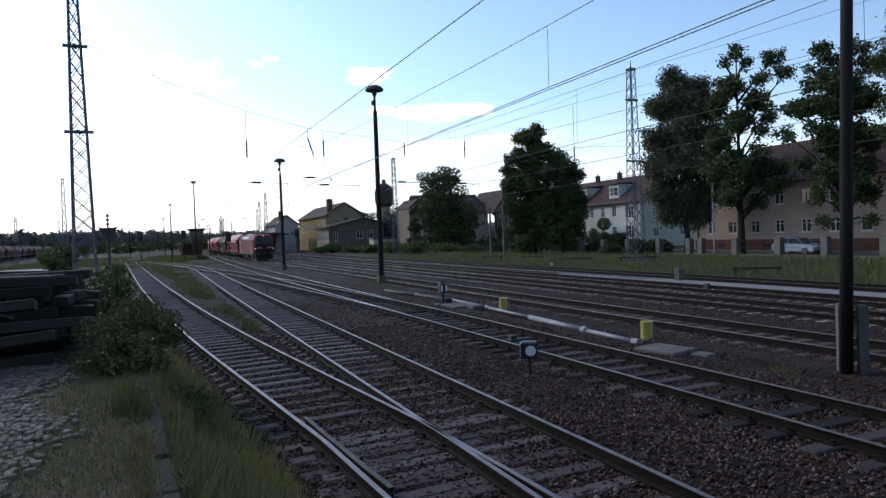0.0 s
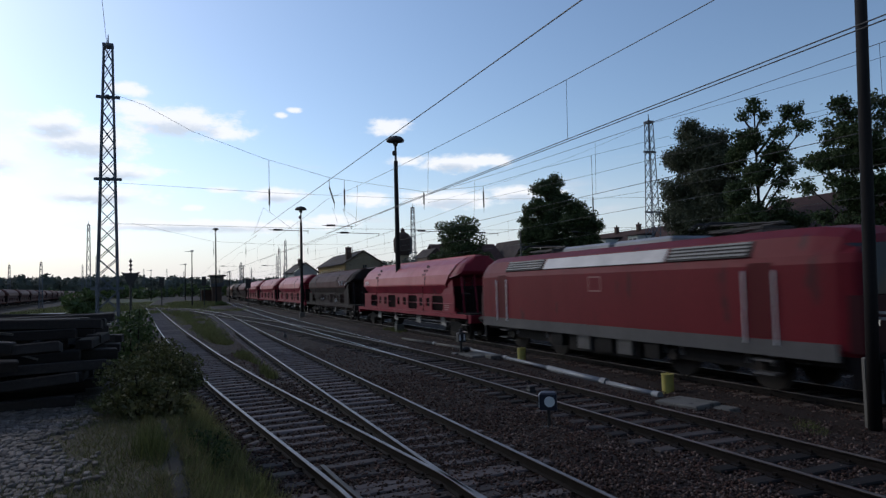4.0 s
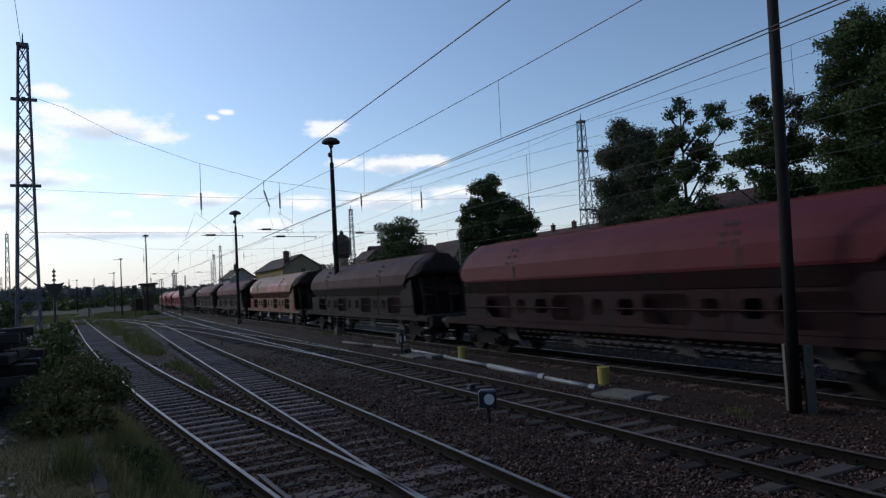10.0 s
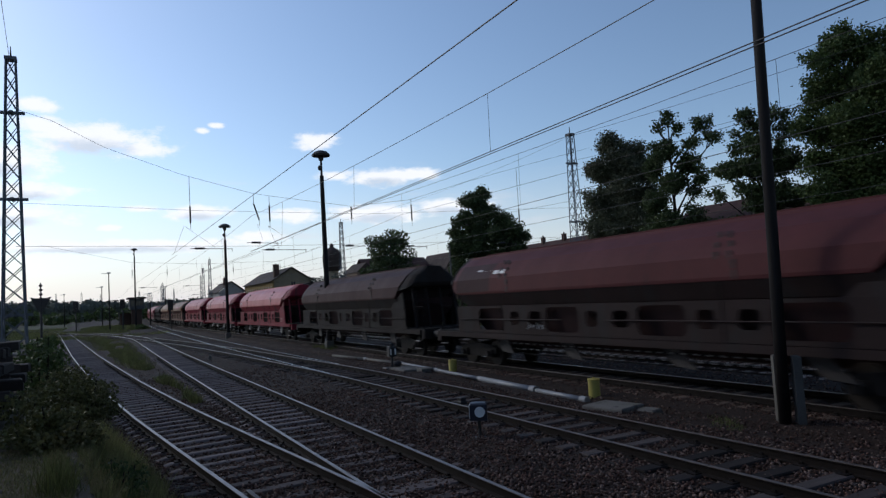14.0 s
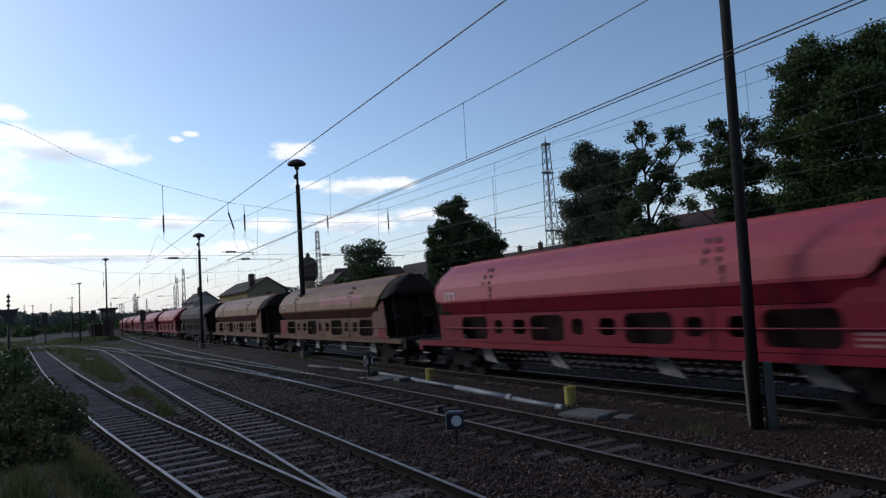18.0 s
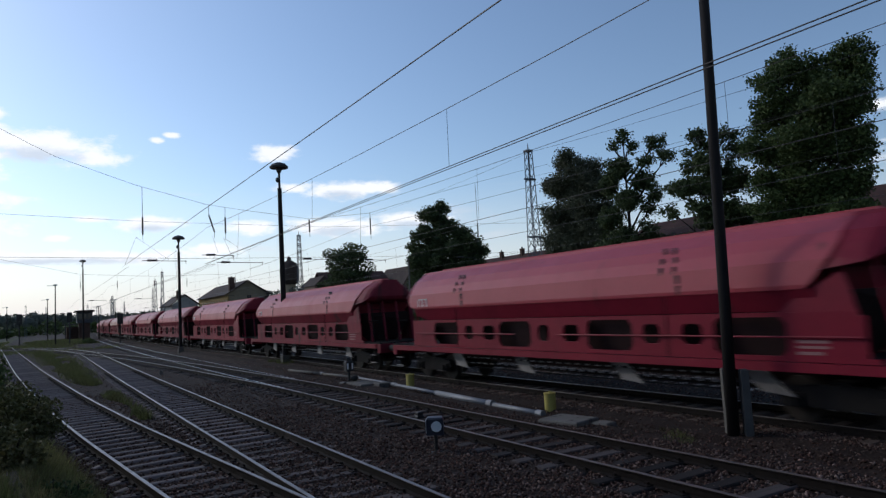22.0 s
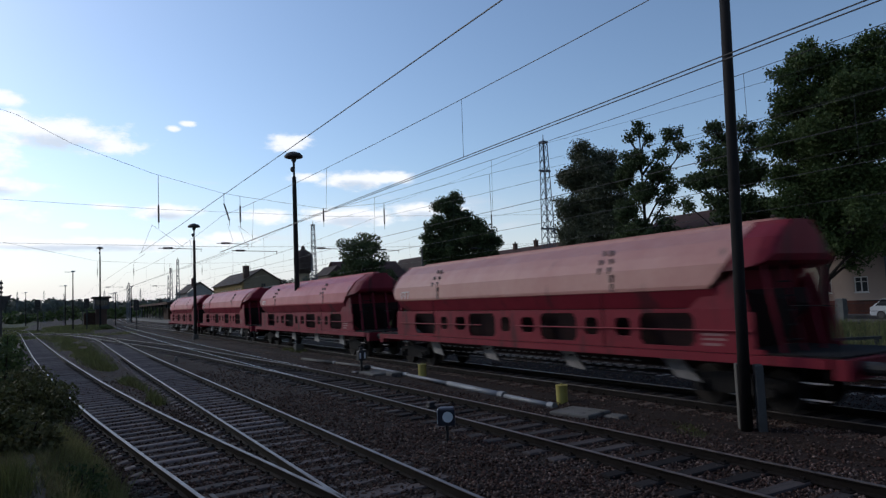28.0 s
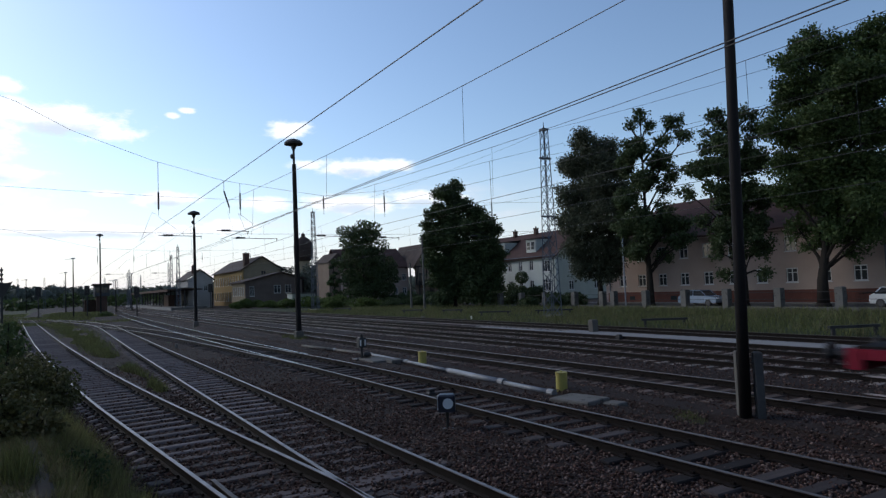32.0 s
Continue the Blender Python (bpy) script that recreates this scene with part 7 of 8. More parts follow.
def leaf_quads(centres, size, droop=0.0, aspect=0.75):
    """A pointed leaf clump of two bent triangles at each centre, turned at random."""
    n = len(centres)
    a = RNG.normal(size=(n, 3))
    a /= np.linalg.norm(a, axis=1, keepdims=True)
    b = np.cross(a, RNG.normal(size=(n, 3)))
    b /= np.linalg.norm(b, axis=1, keepdims=True) + 1e-9
    c = np.cross(a, b)
    s = (size * RNG.uniform(0.6, 1.35, n))[:, None]
    p0 = centres - a * s * 0.5
    p1 = centres + b * s * aspect * 0.5 + c * s * 0.12
    p2 = centres + a * s * 0.5 - np.array([0, 0, droop]) * s
    p3 = centres - b * s * aspect * 0.5 + c * s * 0.12
    v = np.stack([p0, p1, p2, p3], 1).reshape(-1, 3)
    f = np.arange(4 * n).reshape(-1, 4)
    return v, f


def crown_points(blobs, n, hollow=0.45):
    """Random places in ellipsoid clumps (x, y, z, rx, ry, rz), denser near their outsides."""
    w = np.array([b[3] * b[4] + b[5] * b[3] for b in blobs])
    pick = RNG.choice(len(blobs), n, p=w / w.sum())
    B = np.array(blobs)[pick]
    d = RNG.normal(size=(n, 3))
    d /= np.linalg.norm(d, axis=1, keepdims=True)
    r = hollow + (1 - hollow) * RNG.uniform(0, 1, n) ** 0.6
    return B[:, :3] + d * B[:, 3:] * r[:, None]


def tree(x, y, h, trunk_r, clear, spread, mat, n, leaf, label, seed, lean=0.0, clumps=26, kind="round", base=-0.3, hollow=0.3):
    """Trunk, limbs that fork, and a crown of leaf clumps on the limbs' ends."""
    rnd = random.Random(seed)
    tr = thing("tree", label, "tree", pose(x, y, base), "trees along the street")
    so = Solid()
    top = Vector((lean, 0, h * 0.86))
    stem = [Vector((0, 0, 0)), Vector((lean * 0.1, 0.05, clear * 0.5)), Vector((lean * 0.3, -0.05, clear)), Vector((lean * 0.6, 0, h * 0.6)), top]
    so.tube(stem, trunk_r, 10, trunk_r * 0.15)
    so.tube([(0, 0, 0), (0, 0, 0.5)], trunk_r * 1.5, 10, trunk_r * 1.0)
    part("trunk", so, M_BARK, tr, smooth=True)
    blobs = []
    for i in range(clumps):
        t = (i + 0.5) / clumps
        z = clear + (h - clear) * (0.08 + 0.86 * t)
        if kind == "round":
            env = math.sin(math.pi * min(max(0.12 + 0.80 * t, 0), 1)) ** 0.7
        elif kind == "cone":
            env = max(1.05 - t, 0.15) ** 0.7
        elif kind == "spire":
            env = min(1.0, 1.75 * (1.02 - t)) ** 0.8 * (0.8 + 0.2 * min(t * 4, 1))
        else:
            env = 0.85 - 0.25 * abs(t - 0.5)
        a = i * 2.399 + rnd.uniform(-0.4, 0.4)
        q = spread * env * rnd.uniform(0.45, 0.88)
        c = Vector((lean * t + q * math.cos(a), q * math.sin(a), z + rnd.uniform(-0.4, 0.4)))
        size = spread * rnd.uniform(0.27, 0.45) * (0.75 + 0.35 * env)
        blobs.append((c.x, c.y, c.z, size, size, size * rnd.uniform(0.6, 0.85)))
        s0 = stem[2].lerp(top, max(t - 0.18, 0) * 0.95)
        mid = s0.lerp(c, 0.55) + Vector((0, 0, 0.25))
        part("limb", Solid().tube([s0, mid, c], trunk_r * (0.38 - 0.22 * t), 5, trunk_r * 0.07), M_BARK, tr)
    v, f = leaf_quads(crown_points(blobs, int(n * 1.6), hollow), leaf * 0.8, 0.15)
    many("crown", v, f, mat, tr)
    return tr


def bough_tree(x, y, stem_top, trunk_r, clear, boughs, depth, mat, dens, leaf, label, seed, lean=0.0, flowers=0):
    """A tree from its boughs: each is a limb with twigs that carry small tufts of leaves; gaps stay between them."""
    rnd = random.Random(seed)
    tr = thing("tree", label, "tree", pose(x, y, -0.3, 0, 0, -math.degrees(math.atan2(x, y))), "trees along the street")
    stem = [Vector((0, 0, 0)), Vector((0.05, 0.05, clear * 0.6)), Vector((lean * 0.25, -0.08, clear + 1)), Vector((lean * 0.6, 0.1, stem_top * 0.6)), Vector((lean, 0, stem_top))]
    so = Solid().tube(stem, trunk_r, 10, trunk_r * 0.12)
    so.tube([(0, 0, 0), (0, 0, 0.5)], trunk_r * 1.45, 10, trunk_r * 1.0)
    part("trunk", so, M_BARK, tr, smooth=True)

    def on_stem(z):
        z = max(clear * 0.8, min(z, stem_top))
        for a, b in zip(stem, stem[1:]):
            if z <= b.z:
                return a.lerp(b, (z - a.z) / (b.z - a.z))
        return stem[-1]
    tufts = []
    for u, z, r in boughs:
        w = rnd.uniform(-1, 1) * depth
        for side in ((w, -0.6 * w) if r > 1.15 else (w * 0.6,)):
            c = Vector((u, side, z + rnd.uniform(-0.25, 0.25)))
            s0 = on_stem(z - 1.1 * math.hypot(u - lean * 0.5, side) - 0.5)
            mid = s0.lerp(c, 0.5) + Vector((rnd.uniform(-0.3, 0.3), rnd.uniform(-0.3, 0.3), 0.3))
            limb = Solid().tube([s0, mid, c], trunk_r * 0.30, 5, trunk_r * 0.08)
            for k in range(int(5 + 5 * r)):
                a, e = rnd.uniform(0, 6.283), rnd.uniform(-1, 1)
                q = r * (0.5 + 0.55 * rnd.random())
                d = Vector((math.cos(a) * math.sqrt(1 - e * e), math.sin(a) * math.sqrt(1 - e * e), e)) * q
                t = r * rnd.uniform(0.34, 0.62)
                tufts.append((c.x + d.x, c.y + d.y, c.z + d.z * 0.85, t, t, t * 0.75))
                if k % 2 == 0:
                    limb.tube([mid.lerp(c, 0.6), c + d], 0.035, 4, 0.012, caps=False)
            part("limb", limb, M_BARK, tr)
            tufts.append((c.x, c.y, c.z, r * 0.8, r * 0.8, r * 0.7))
    area = sum(t[3] * t[3] for t in tufts)
    pts = crown_points(tufts, int(area * dens), 0.1)
    v, f = leaf_quads(pts + RNG.normal(0, 0.16, pts.shape), leaf, 0.15)
    many("crown", v, f, mat, tr)
    if flowers:
        p = crown_points(tufts, flowers, 0.95)
        v = np.concatenate([p + np.array(o) for o in ((0.05, 0, -0.1), (-0.03, 0.045, -0.1), (-0.03, -0.045, -0.1), (0, 0, 0.14))]).reshape(4, -1, 3).transpose(1, 0, 2).reshape(-1, 3)
        f = (np.arange(len(p))[:, None, None] * 4 + np.array([(0, 1, 3), (1, 2, 3), (2, 0, 3)])[None]).reshape(-1, 3)
        tagged(many("blossom", v, f, M_BLOSSOM, tr), "pale flower candles", kind="stuff")
    return tr


def hedge(x0, x1, y0, y1, h, mat, n, leaf, label, name="bush", seed=1, z=-0.3, cat="bush", group=""):
    """A bush: short stems and uneven leaf clumps."""
    rnd = random.Random(seed)
    b = thing(name, label, cat, pose((x0 + x1) / 2, (y0 + y1) / 2, z), group)
    rx, ry = (x1 - x0) / 2, (y1 - y0) / 2
    blobs = []
    for i in range(14):
        a = rnd.uniform(0, 6.28)
        q = rnd.uniform(0.1, 0.75)
        zz = h * rnd.uniform(0.25, 0.8) * (1.1 - 0.4 * q)
        s = rnd.uniform(0.3, 0.5)
        blobs.append((rx * q * math.cos(a), ry * q * math.sin(a), zz, rx * s, ry * s, h * s * 0.55))
    stems = Solid()
    for bl in blobs:
        stems.tube([(bl[0] * 0.3, bl[1] * 0.3, 0), (bl[0] * 0.8, bl[1] * 0.8, bl[2] * 0.7), (bl[0], bl[1], bl[2] * 1.25)], 0.03, 4, 0.008)
    tagged(part("twig_work", stems, M_BARK, b), kind="stuff")
    pts = crown_points(blobs, n, 0.2)
    pts[:, 2] = np.maximum(pts[:, 2], 0.03)
    v, f = leaf_quads(pts, leaf, 0.1)
    many("leaves", v, f, mat, b)
    return b


# crowns as boughs: sideways, height, radius in metres from the trunk
LINDEN = [(0.2, 20.3, 1.3), (-0.8, 19.0, 1.4), (1.6, 19.5, 1.5), (3.0, 18.7, 1.3), (4.5, 20.0, 1.5), (5.0, 18.6, 1.2), (5.3, 16.9, 1.0), (-1.3, 16.9, 1.3), (0.6, 17.0, 2.0), (2.6, 16.4, 1.9), (4.0, 16.4, 1.6), (-2.4, 15.7, 0.9),
          (-2.5, 13.8, 1.0), (-0.8, 14.0, 1.8), (1.4, 13.7, 2.2), (3.6, 13.4, 1.9), (4.6, 13.6, 1.2), (-1.9, 11.5, 1.3), (0.3, 11.0, 2.0), (2.6, 10.7, 2.0), (4.2, 10.9, 1.2), (-1.8, 9.0, 1.4), (0.6, 8.3, 1.7), (3.4, 8.2, 1.7), (4.3, 8.6, 0.9),
          (-1.4, 6.5, 1.1), (1.0, 6.0, 1.4), (3.6, 5.9, 1.3), (2.3, 4.6, 0.9), (-0.5, 4.8, 0.7)]
CHESTNUT = [(-0.7, 17.9, 1.6), (1.3, 17.3, 1.5), (-2.4, 15.6, 1.6), (0.0, 15.6, 2.1), (2.4, 15.2, 1.7), (-2.7, 12.5, 1.7), (0.0, 12.6, 2.3), (2.7, 12.4, 1.7), (-2.6, 9.6, 1.7), (0.1, 9.6, 2.4), (2.7, 9.3, 1.6),
            (-2.3, 6.7, 1.6), (0.0, 6.5, 2.2), (2.5, 6.5, 1.5), (-1.5, 4.3, 1.4), (1.0, 4.0, 1.5)]
MAPLE = [(-0.1, 18.9, 0.8), (0.8, 18.1, 0.7), (-1.0, 17.9, 0.6), (3.1, 18.3, 1.0), (4.0, 16.1, 0.8), (2.2, 16.3, 0.9), (-0.6, 15.8, 1.2), (1.5, 14.2, 1.2), (-1.8, 14.2, 1.1), (2.7, 12.9, 1.0), (-0.1, 12.5, 1.3),
         (2.0, 11.2, 0.8), (-1.8, 11.0, 1.2), (-0.6, 9.0, 1.2), (1.5, 9.4, 0.8), (2.2, 8.3, 1.2), (3.5, 8.1, 0.9), (-1.8, 8.0, 1.2), (0.4, 7.3, 1.4), (2.7, 6.5, 1.1), (3.9, 6.6, 0.7), (-1.0, 5.8, 1.2), (1.5, 5.2, 0.8)]
DROOPING = [(-1.5, 16.5, 0.8), (-0.8, 15.6, 0.9), (-2.4, 15.6, 0.5), (-2.0, 14.2, 1.0), (-0.7, 13.8, 1.2), (1.3, 16.4, 0.9), (1.8, 15.0, 1.1), (-3.5, 11.9, 0.8), (-4.1, 10.4, 0.8), (-2.2, 12.4, 1.2), (-0.6, 11.8, 1.3),
            (1.2, 12.3, 1.3), (-2.1, 10.0, 1.0), (-0.3, 9.3, 1.4), (1.4, 9.8, 1.4), (-2.9, 7.6, 0.8), (-1.3, 6.8, 1.2), (0.7, 6.8, 1.4), (-1.9, 4.9, 0.8), (1.5, 4.9, 1.1), (-1.5, 3.1, 0.6), (1.7, 2.9, 0.6), (-0.2, 4.4, 0.9)]
SPIRE = [(0.5, 15.7, 0.9), (-0.6, 14.8, 1.1), (0.7, 13.4, 1.2), (-1.9, 12.6, 1.1), (-0.4, 11.3, 1.4), (-2.9, 10.8, 0.9), (0.9, 10.6, 1.1), (-2.6, 9.1, 1.2), (-0.4, 8.7, 1.6), (1.2, 7.9, 1.0), (-2.6, 6.4, 1.2), (-0.4, 5.6, 1.6),
         (1.3, 5.0, 1.1), (-2.1, 3.8, 1.1), (0.5, 3.0, 1.4), (-1.2, 1.8, 1.2)]
SPREADING = [(-1.7, 13.2, 0.9), (-0.4, 12.1, 1.0), (-1.3, 10.4, 1.3), (0.9, 10.8, 1.0), (2.0, 9.7, 0.7), (0.4, 8.2, 1.4), (-1.7, 7.3, 1.3), (1.7, 6.9, 1.1), (2.4, 5.5, 0.8), (0.0, 5.0, 1.5), (1.7, 3.7, 1.1), (-1.7, 3.2, 1.3),
             (0.2, 2.2, 1.3)]
bough_tree(51.7, 54.8, 17.8, 0.38, 3.0, CHESTNUT, 2.6, LEAF_GREY, 230, 0.22, "broad flowering chestnut tree with grey-green crown", 3, flowers=420)
bough_tree(50.2, 46.3, 18.4, 0.42, 4.0, MAPLE, 1.9, LEAF_DARK, 290, 0.225, "tall dark maple tree with open upper limbs", 5)
bough_tree(50.4, 36.1, 15.8, 0.36, 3.6, DROOPING, 1.9, LEAF_DARK, 290, 0.225, "dark maple tree with drooping limbs", 8)
bough_tree(50.5, 29.5, 20.5, 0.5, 3.6, LINDEN, 3.0, LEAF_FRESH, 210, 0.225, "very tall broad linden tree", 11, lean=1.6)
bough_tree(44.6, 74.0, 15.0, 0.30, 1.2, [(u, z, r * 1.22) for u, z, r in SPIRE], 1.6, LEAF_DARK, 270, 0.26, "dark leafy tree with pointed top on the verge", 17)
bough_tree(47.0, 71.2, 12.4, 0.26, 1.2, [(u, z, r * 1.22) for u, z, r in SPREADING], 1.6, LEAF_DARK, 270, 0.26, "smaller spreading dark tree on the verge", 19)
tree(46.8, 108.5, 14.6, 0.32, 0.6, 4.9, LEAF_DARK, 10000, 0.45, "dense dark tree by the station road", 21, 0.0, 46, "full")
tree(42.0, 110.5, 8.6, 0.2, 1.2, 1.6, LEAF_DARK, 1500, 0.4, "slim young green tree beside a larger one", 23, 0.0, 12, "cone")
tree(52.0, 112.0, 9.0, 0.2, 1.6, 3.6, LEAF_DARK, 2600, 0.45, "low dark tree before the old houses", 25, 0.0, 14)
tree(60.5, 92.0, 8.2, 0.2, 1.6, 3.4, LEAF_DARK, 2400, 0.45, "low dark tree before the white house", 27, 0.0, 14)
tree(63.0, 215.0, 11.0, 0.3, 1.5, 7.0, LEAF_FAR, 2400, 0.8, "broad tree behind the station", 29, 0.0, 16, "full")
tree(72.0, 205.0, 12.0, 0.3, 1.5, 6.0, LEAF_FAR, 2400, 0.8, "broad tree behind the station", 30, 0.0, 16, "full")
tree(58.0, 168.0, 8.0, 0.3, 1.5, 5.0, LEAF_FAR, 2000, 0.7, "broad tree beside the station", 31, 0.0, 14, "full")

# clipped bushes before the white house and along the fence
for i, (x, y, r, h) in enumerate(((62.0, 97.5, 1.6, 3.2), (62, 93.4, 1.5, 2.2), (62, 89.6, 1.7, 3.2), (61.5, 84.2, 2.1, 3.4), (61.0, 81.5, 1.6, 2.6), (63, 102, 1.6, 2.8), (62, 106, 1.6, 2.6), (61, 110, 1.8, 2.4), (60.5, 78.0, 1.6, 2.6),
                                  (47.6, 57.6, 1.5, 1.9), (47.2, 62, 1.3, 1.5), (46, 80, 1.6, 1.7), (45, 86, 2, 1.8), (44, 92, 2, 1.7))):
    hedge(x - r, x + r, y - r, y + r, h, LEAF_DARK, 2600, 0.2, "rounded dark green garden bush", "bush", 40 + i, group="garden bushes")
for i, (x, y, r, h) in enumerate(((38, 112, 3.5, 2.2), (40, 104, 3.5, 2.4), (37, 120, 3, 2), (36, 130, 2.5, 1.8), (34.5, 140, 2.5, 2), (42, 97, 3, 1.8), (31.5, 136, 1.6, 1.6))):
    hedge(x - r, x + r, y - r, y + r, h, LEAF_BRIGHT, 3200, 0.26, "rough green shrub on the verge", "shrub", 70 + i, cat="shrub", group="verge shrubs")
for i in range(-5, 11):
    y = 76.5 + 3.4 * i + random.uniform(-0.5, 0.5)
    hedge(50.6, 53.4, y - 1.7, y + 1.7, random.uniform(1.7, 2.9), LEAF_DARK, 3000, 0.2, "dark rounded hedge bush along the garden edge", "bush", 300 + i, group="garden bushes")
clip = thing("topiary_tree", "small clipped ball-headed tree", "tree", pose(60.4, 80.6, -0.3))
part("trunk", Solid().tube([(0, 0, 0), (0, 0, 3.0)], 0.09, 8, 0.07), M_BARK, clip)
v_, f_ = leaf_quads(crown_points([(0, 0, 3.7, 1.05, 1.05, 0.95)], 900, 0.5), 0.22)
many("crown", v_, f_, LEAF_DARK, clip)


def far_wood():
    """The wooded horizon: uneven rows of leaf clumps, and one tall tree at the far left."""
    blobs, cores = [], []
    rnd = random.Random(77)
    for az in np.arange(-75, 34, 0.55):
        d = 620 + 90 * math.sin(az * 0.11) + rnd.uniform(-25, 25)
        h = 15 + 4.5 * noise.noise(Vector((az * 0.13, 2, 0))) + rnd.uniform(-2, 2)
        x, y = d * math.sin(radians(az)), d * math.cos(radians(az))
        blobs.append((x, y, h * 0.42, 8.5, 8.5, h * 0.58))
        cores.append((x, y, h))
    v, f = leaf_quads(crown_points(blobs, 42000, 0.7), 2.4)
    ob = many("far_wood", v, f, LEAF_FAR)
    tagged(ob, "dark wooded horizon beyond the yard", "woods", kind="stuff")
    so = Solid()
    for x, y, h in cores:
        so.ball((x, y, h * 0.40), 8.0, 8.0, h * 0.52, 7, 5)
    tagged(part("wood_interior", so, LEAF_FAR), "dense shaded interior of the far wood", "woods", kind="stuff")
    b2 = []
    for az in np.arange(-60, 10, 1.6):
        d = 330 + rnd.uniform(-40, 60)
        h = rnd.uniform(3.5, 8)
        b2.append((d * math.sin(radians(az)), d * math.cos(radians(az)), h * 0.4, 6, 6, h * 0.6))
    v, f = leaf_quads(crown_points(b2, 9000, 0.4), 1.6)
    tagged(many("far_scrub", v, f, LEAF_FRESH), "green scrub far down the yard", "scrub", kind="stuff")


far_wood()
tree(-62, 235, 17, 0.5, 3, 8, LEAF_FAR, 2600, 0.9, "tall tree on the far side of the yard", 33, 0, 16, "full")
tree(-75, 260, 15, 0.5, 3, 8, LEAF_FAR, 2200, 0.9, "broad tree on the far side of the yard", 34, 0, 16, "full")


def blades(name, area, n, h, w, mat, label, z=-0.3, bend=0.35):
    """Grass blades over (x, y) places given by area(n)."""
    xy = area(n)
    n = len(xy)
    a = RNG.uniform(0, 2 * np.pi, n)
    hh = h * RNG.uniform(0.45, 1.25, n)
    d = np.stack([np.cos(a), np.sin(a), np.zeros(n)], 1)
    lean = np.stack([RNG.normal(0, bend, n), RNG.normal(0, bend, n), np.ones(n)], 1) * hh[:, None]
    p = np.c_[xy, z(xy)] if callable(z) else np.c_[xy, np.full(n, z)]
    ww = w * RNG.uniform(0.7, 1.4, n)[:, None]
    v = np.stack([p - d * ww / 2, p + d * ww / 2, p + lean * 0.6 + d * ww / 4, p + lean], 1).reshape(-1, 3)
    i = np.arange(n) * 4
    f = np.concatenate([np.stack([i, i + 1, i + 2], 1), np.stack([i, i + 2, i + 3], 1)])
    return tagged(many(name, v, f, mat), label, "grass", kind="stuff")


def rect(x0, x1, y0, y1, clump=0.0, scale=0.5, seed=0):
    def area(n):
        p = np.c_[RNG.uniform(x0, x1, n), RNG.uniform(y0, y1, n)]
        if clump:
            k = np.array([noise.noise(Vector((a * scale, b * scale, seed))) for a, b in p])
            p = p[k > clump - 0.5]
        return p
    return area


meadow("meadow_verge", 29.2, 48.2, -25, 125, -0.22, "rough green grass verge beyond the tracks", 0.8, 18, 60)
blades("verge_grass", rect(29.4, 48, 8, 95), 42000, 0.42, 0.035, M_GRASS, "tall rough grass on the verge", -0.25)
blades("verge_dry_grass", rect(29.2, 47, 8, 95, 0.5, 0.25), 16000, 0.5, 0.03, M_DRYGRASS, "dry grass stalks on the verge", -0.25)
meadow("meadow_yard", -26, -5.2, 76, 330, -0.26, "rough green field far down the yard", 1.5, 14, 40)
blades("yard_field_grass", rect(-25, -6, 76, 200), 16000, 0.45, 0.07, M_GRASS, "rough grass of the far field", -0.28)
meadow("meadow_between", 5.9, 7.1, 44, 82, -0.24, "weedy grass strip between diverging tracks", 0.3, 6, 20)


def weeds(n):
    y = RNG.uniform(22, 95, n)
    c = np.array([(spline(A_LEFT, b) + GAUGE + spline(B_LEFT, b)) / 2 for b in y])
    s = np.clip((y - 18) / 40, 0.15, 1.2)
    x = c + RNG.normal(0, 0.30, n) * s * 2.0
    k = np.array([noise.noise(Vector((a * 0.8, b * 0.25, 5))) for a, b in zip(x, y)])
    keep = k > np.where(y > 40, -0.25, 0.12)
    return np.c_[x, y][keep]


blades("track_weeds", weeds, 15000, 0.26, 0.03, M_GRASS, "green weeds growing between the tracks", -0.22)


def edge_grass(n):
    y = RNG.uniform(3.2, 30, n)
    c = np.array([spline(A_LEFT, b) for b in y])
    x = c - RNG.uniform(0.75, 2.0, n)
    k = np.array([noise.noise(Vector((a * 1.1, b * 0.6, 9))) for a, b in zip(x, y)])
    return np.c_[x, y][(k > -0.12)]




def bank_z(xy):
    """Height of the grassy bank that falls from the kerb to the ballast."""
    e = np.array([spline(A_LEFT, b) - 2.02 for b in xy[:, 1]])
    return 0.62 - 0.82 * np.clip((xy[:, 0] - e) / 1.15, 0, 1) ** 0.8 - 0.03


def grass_bank():
    rings = []
    for j in range(40):
        y = 1.0 + 0.9 * j
        e = spline(A_LEFT, y) - 2.02
        ring = [(e - 0.1, y, -0.4)]
        for i in range(8):
            d = 1.2 * i / 7 - 0.03
            z = 0.62 - 0.82 * max(0, min(d / 1.15, 1)) ** 0.8
            ring.append((e + d, y, z + 0.05 * noise.noise(Vector((d * 2.2, y * 1.1, 11)))))
        ring.append((e + 1.25, y, -0.45))
        rings.append(ring)
    ob = part("grass_bank", Solid().loft(rings, closed=False, caps=False), M_GRASSGROUND, smooth=True)
    tagged(ob, "grassy bank between the ramp's kerb and the siding", "grass", kind="structure")


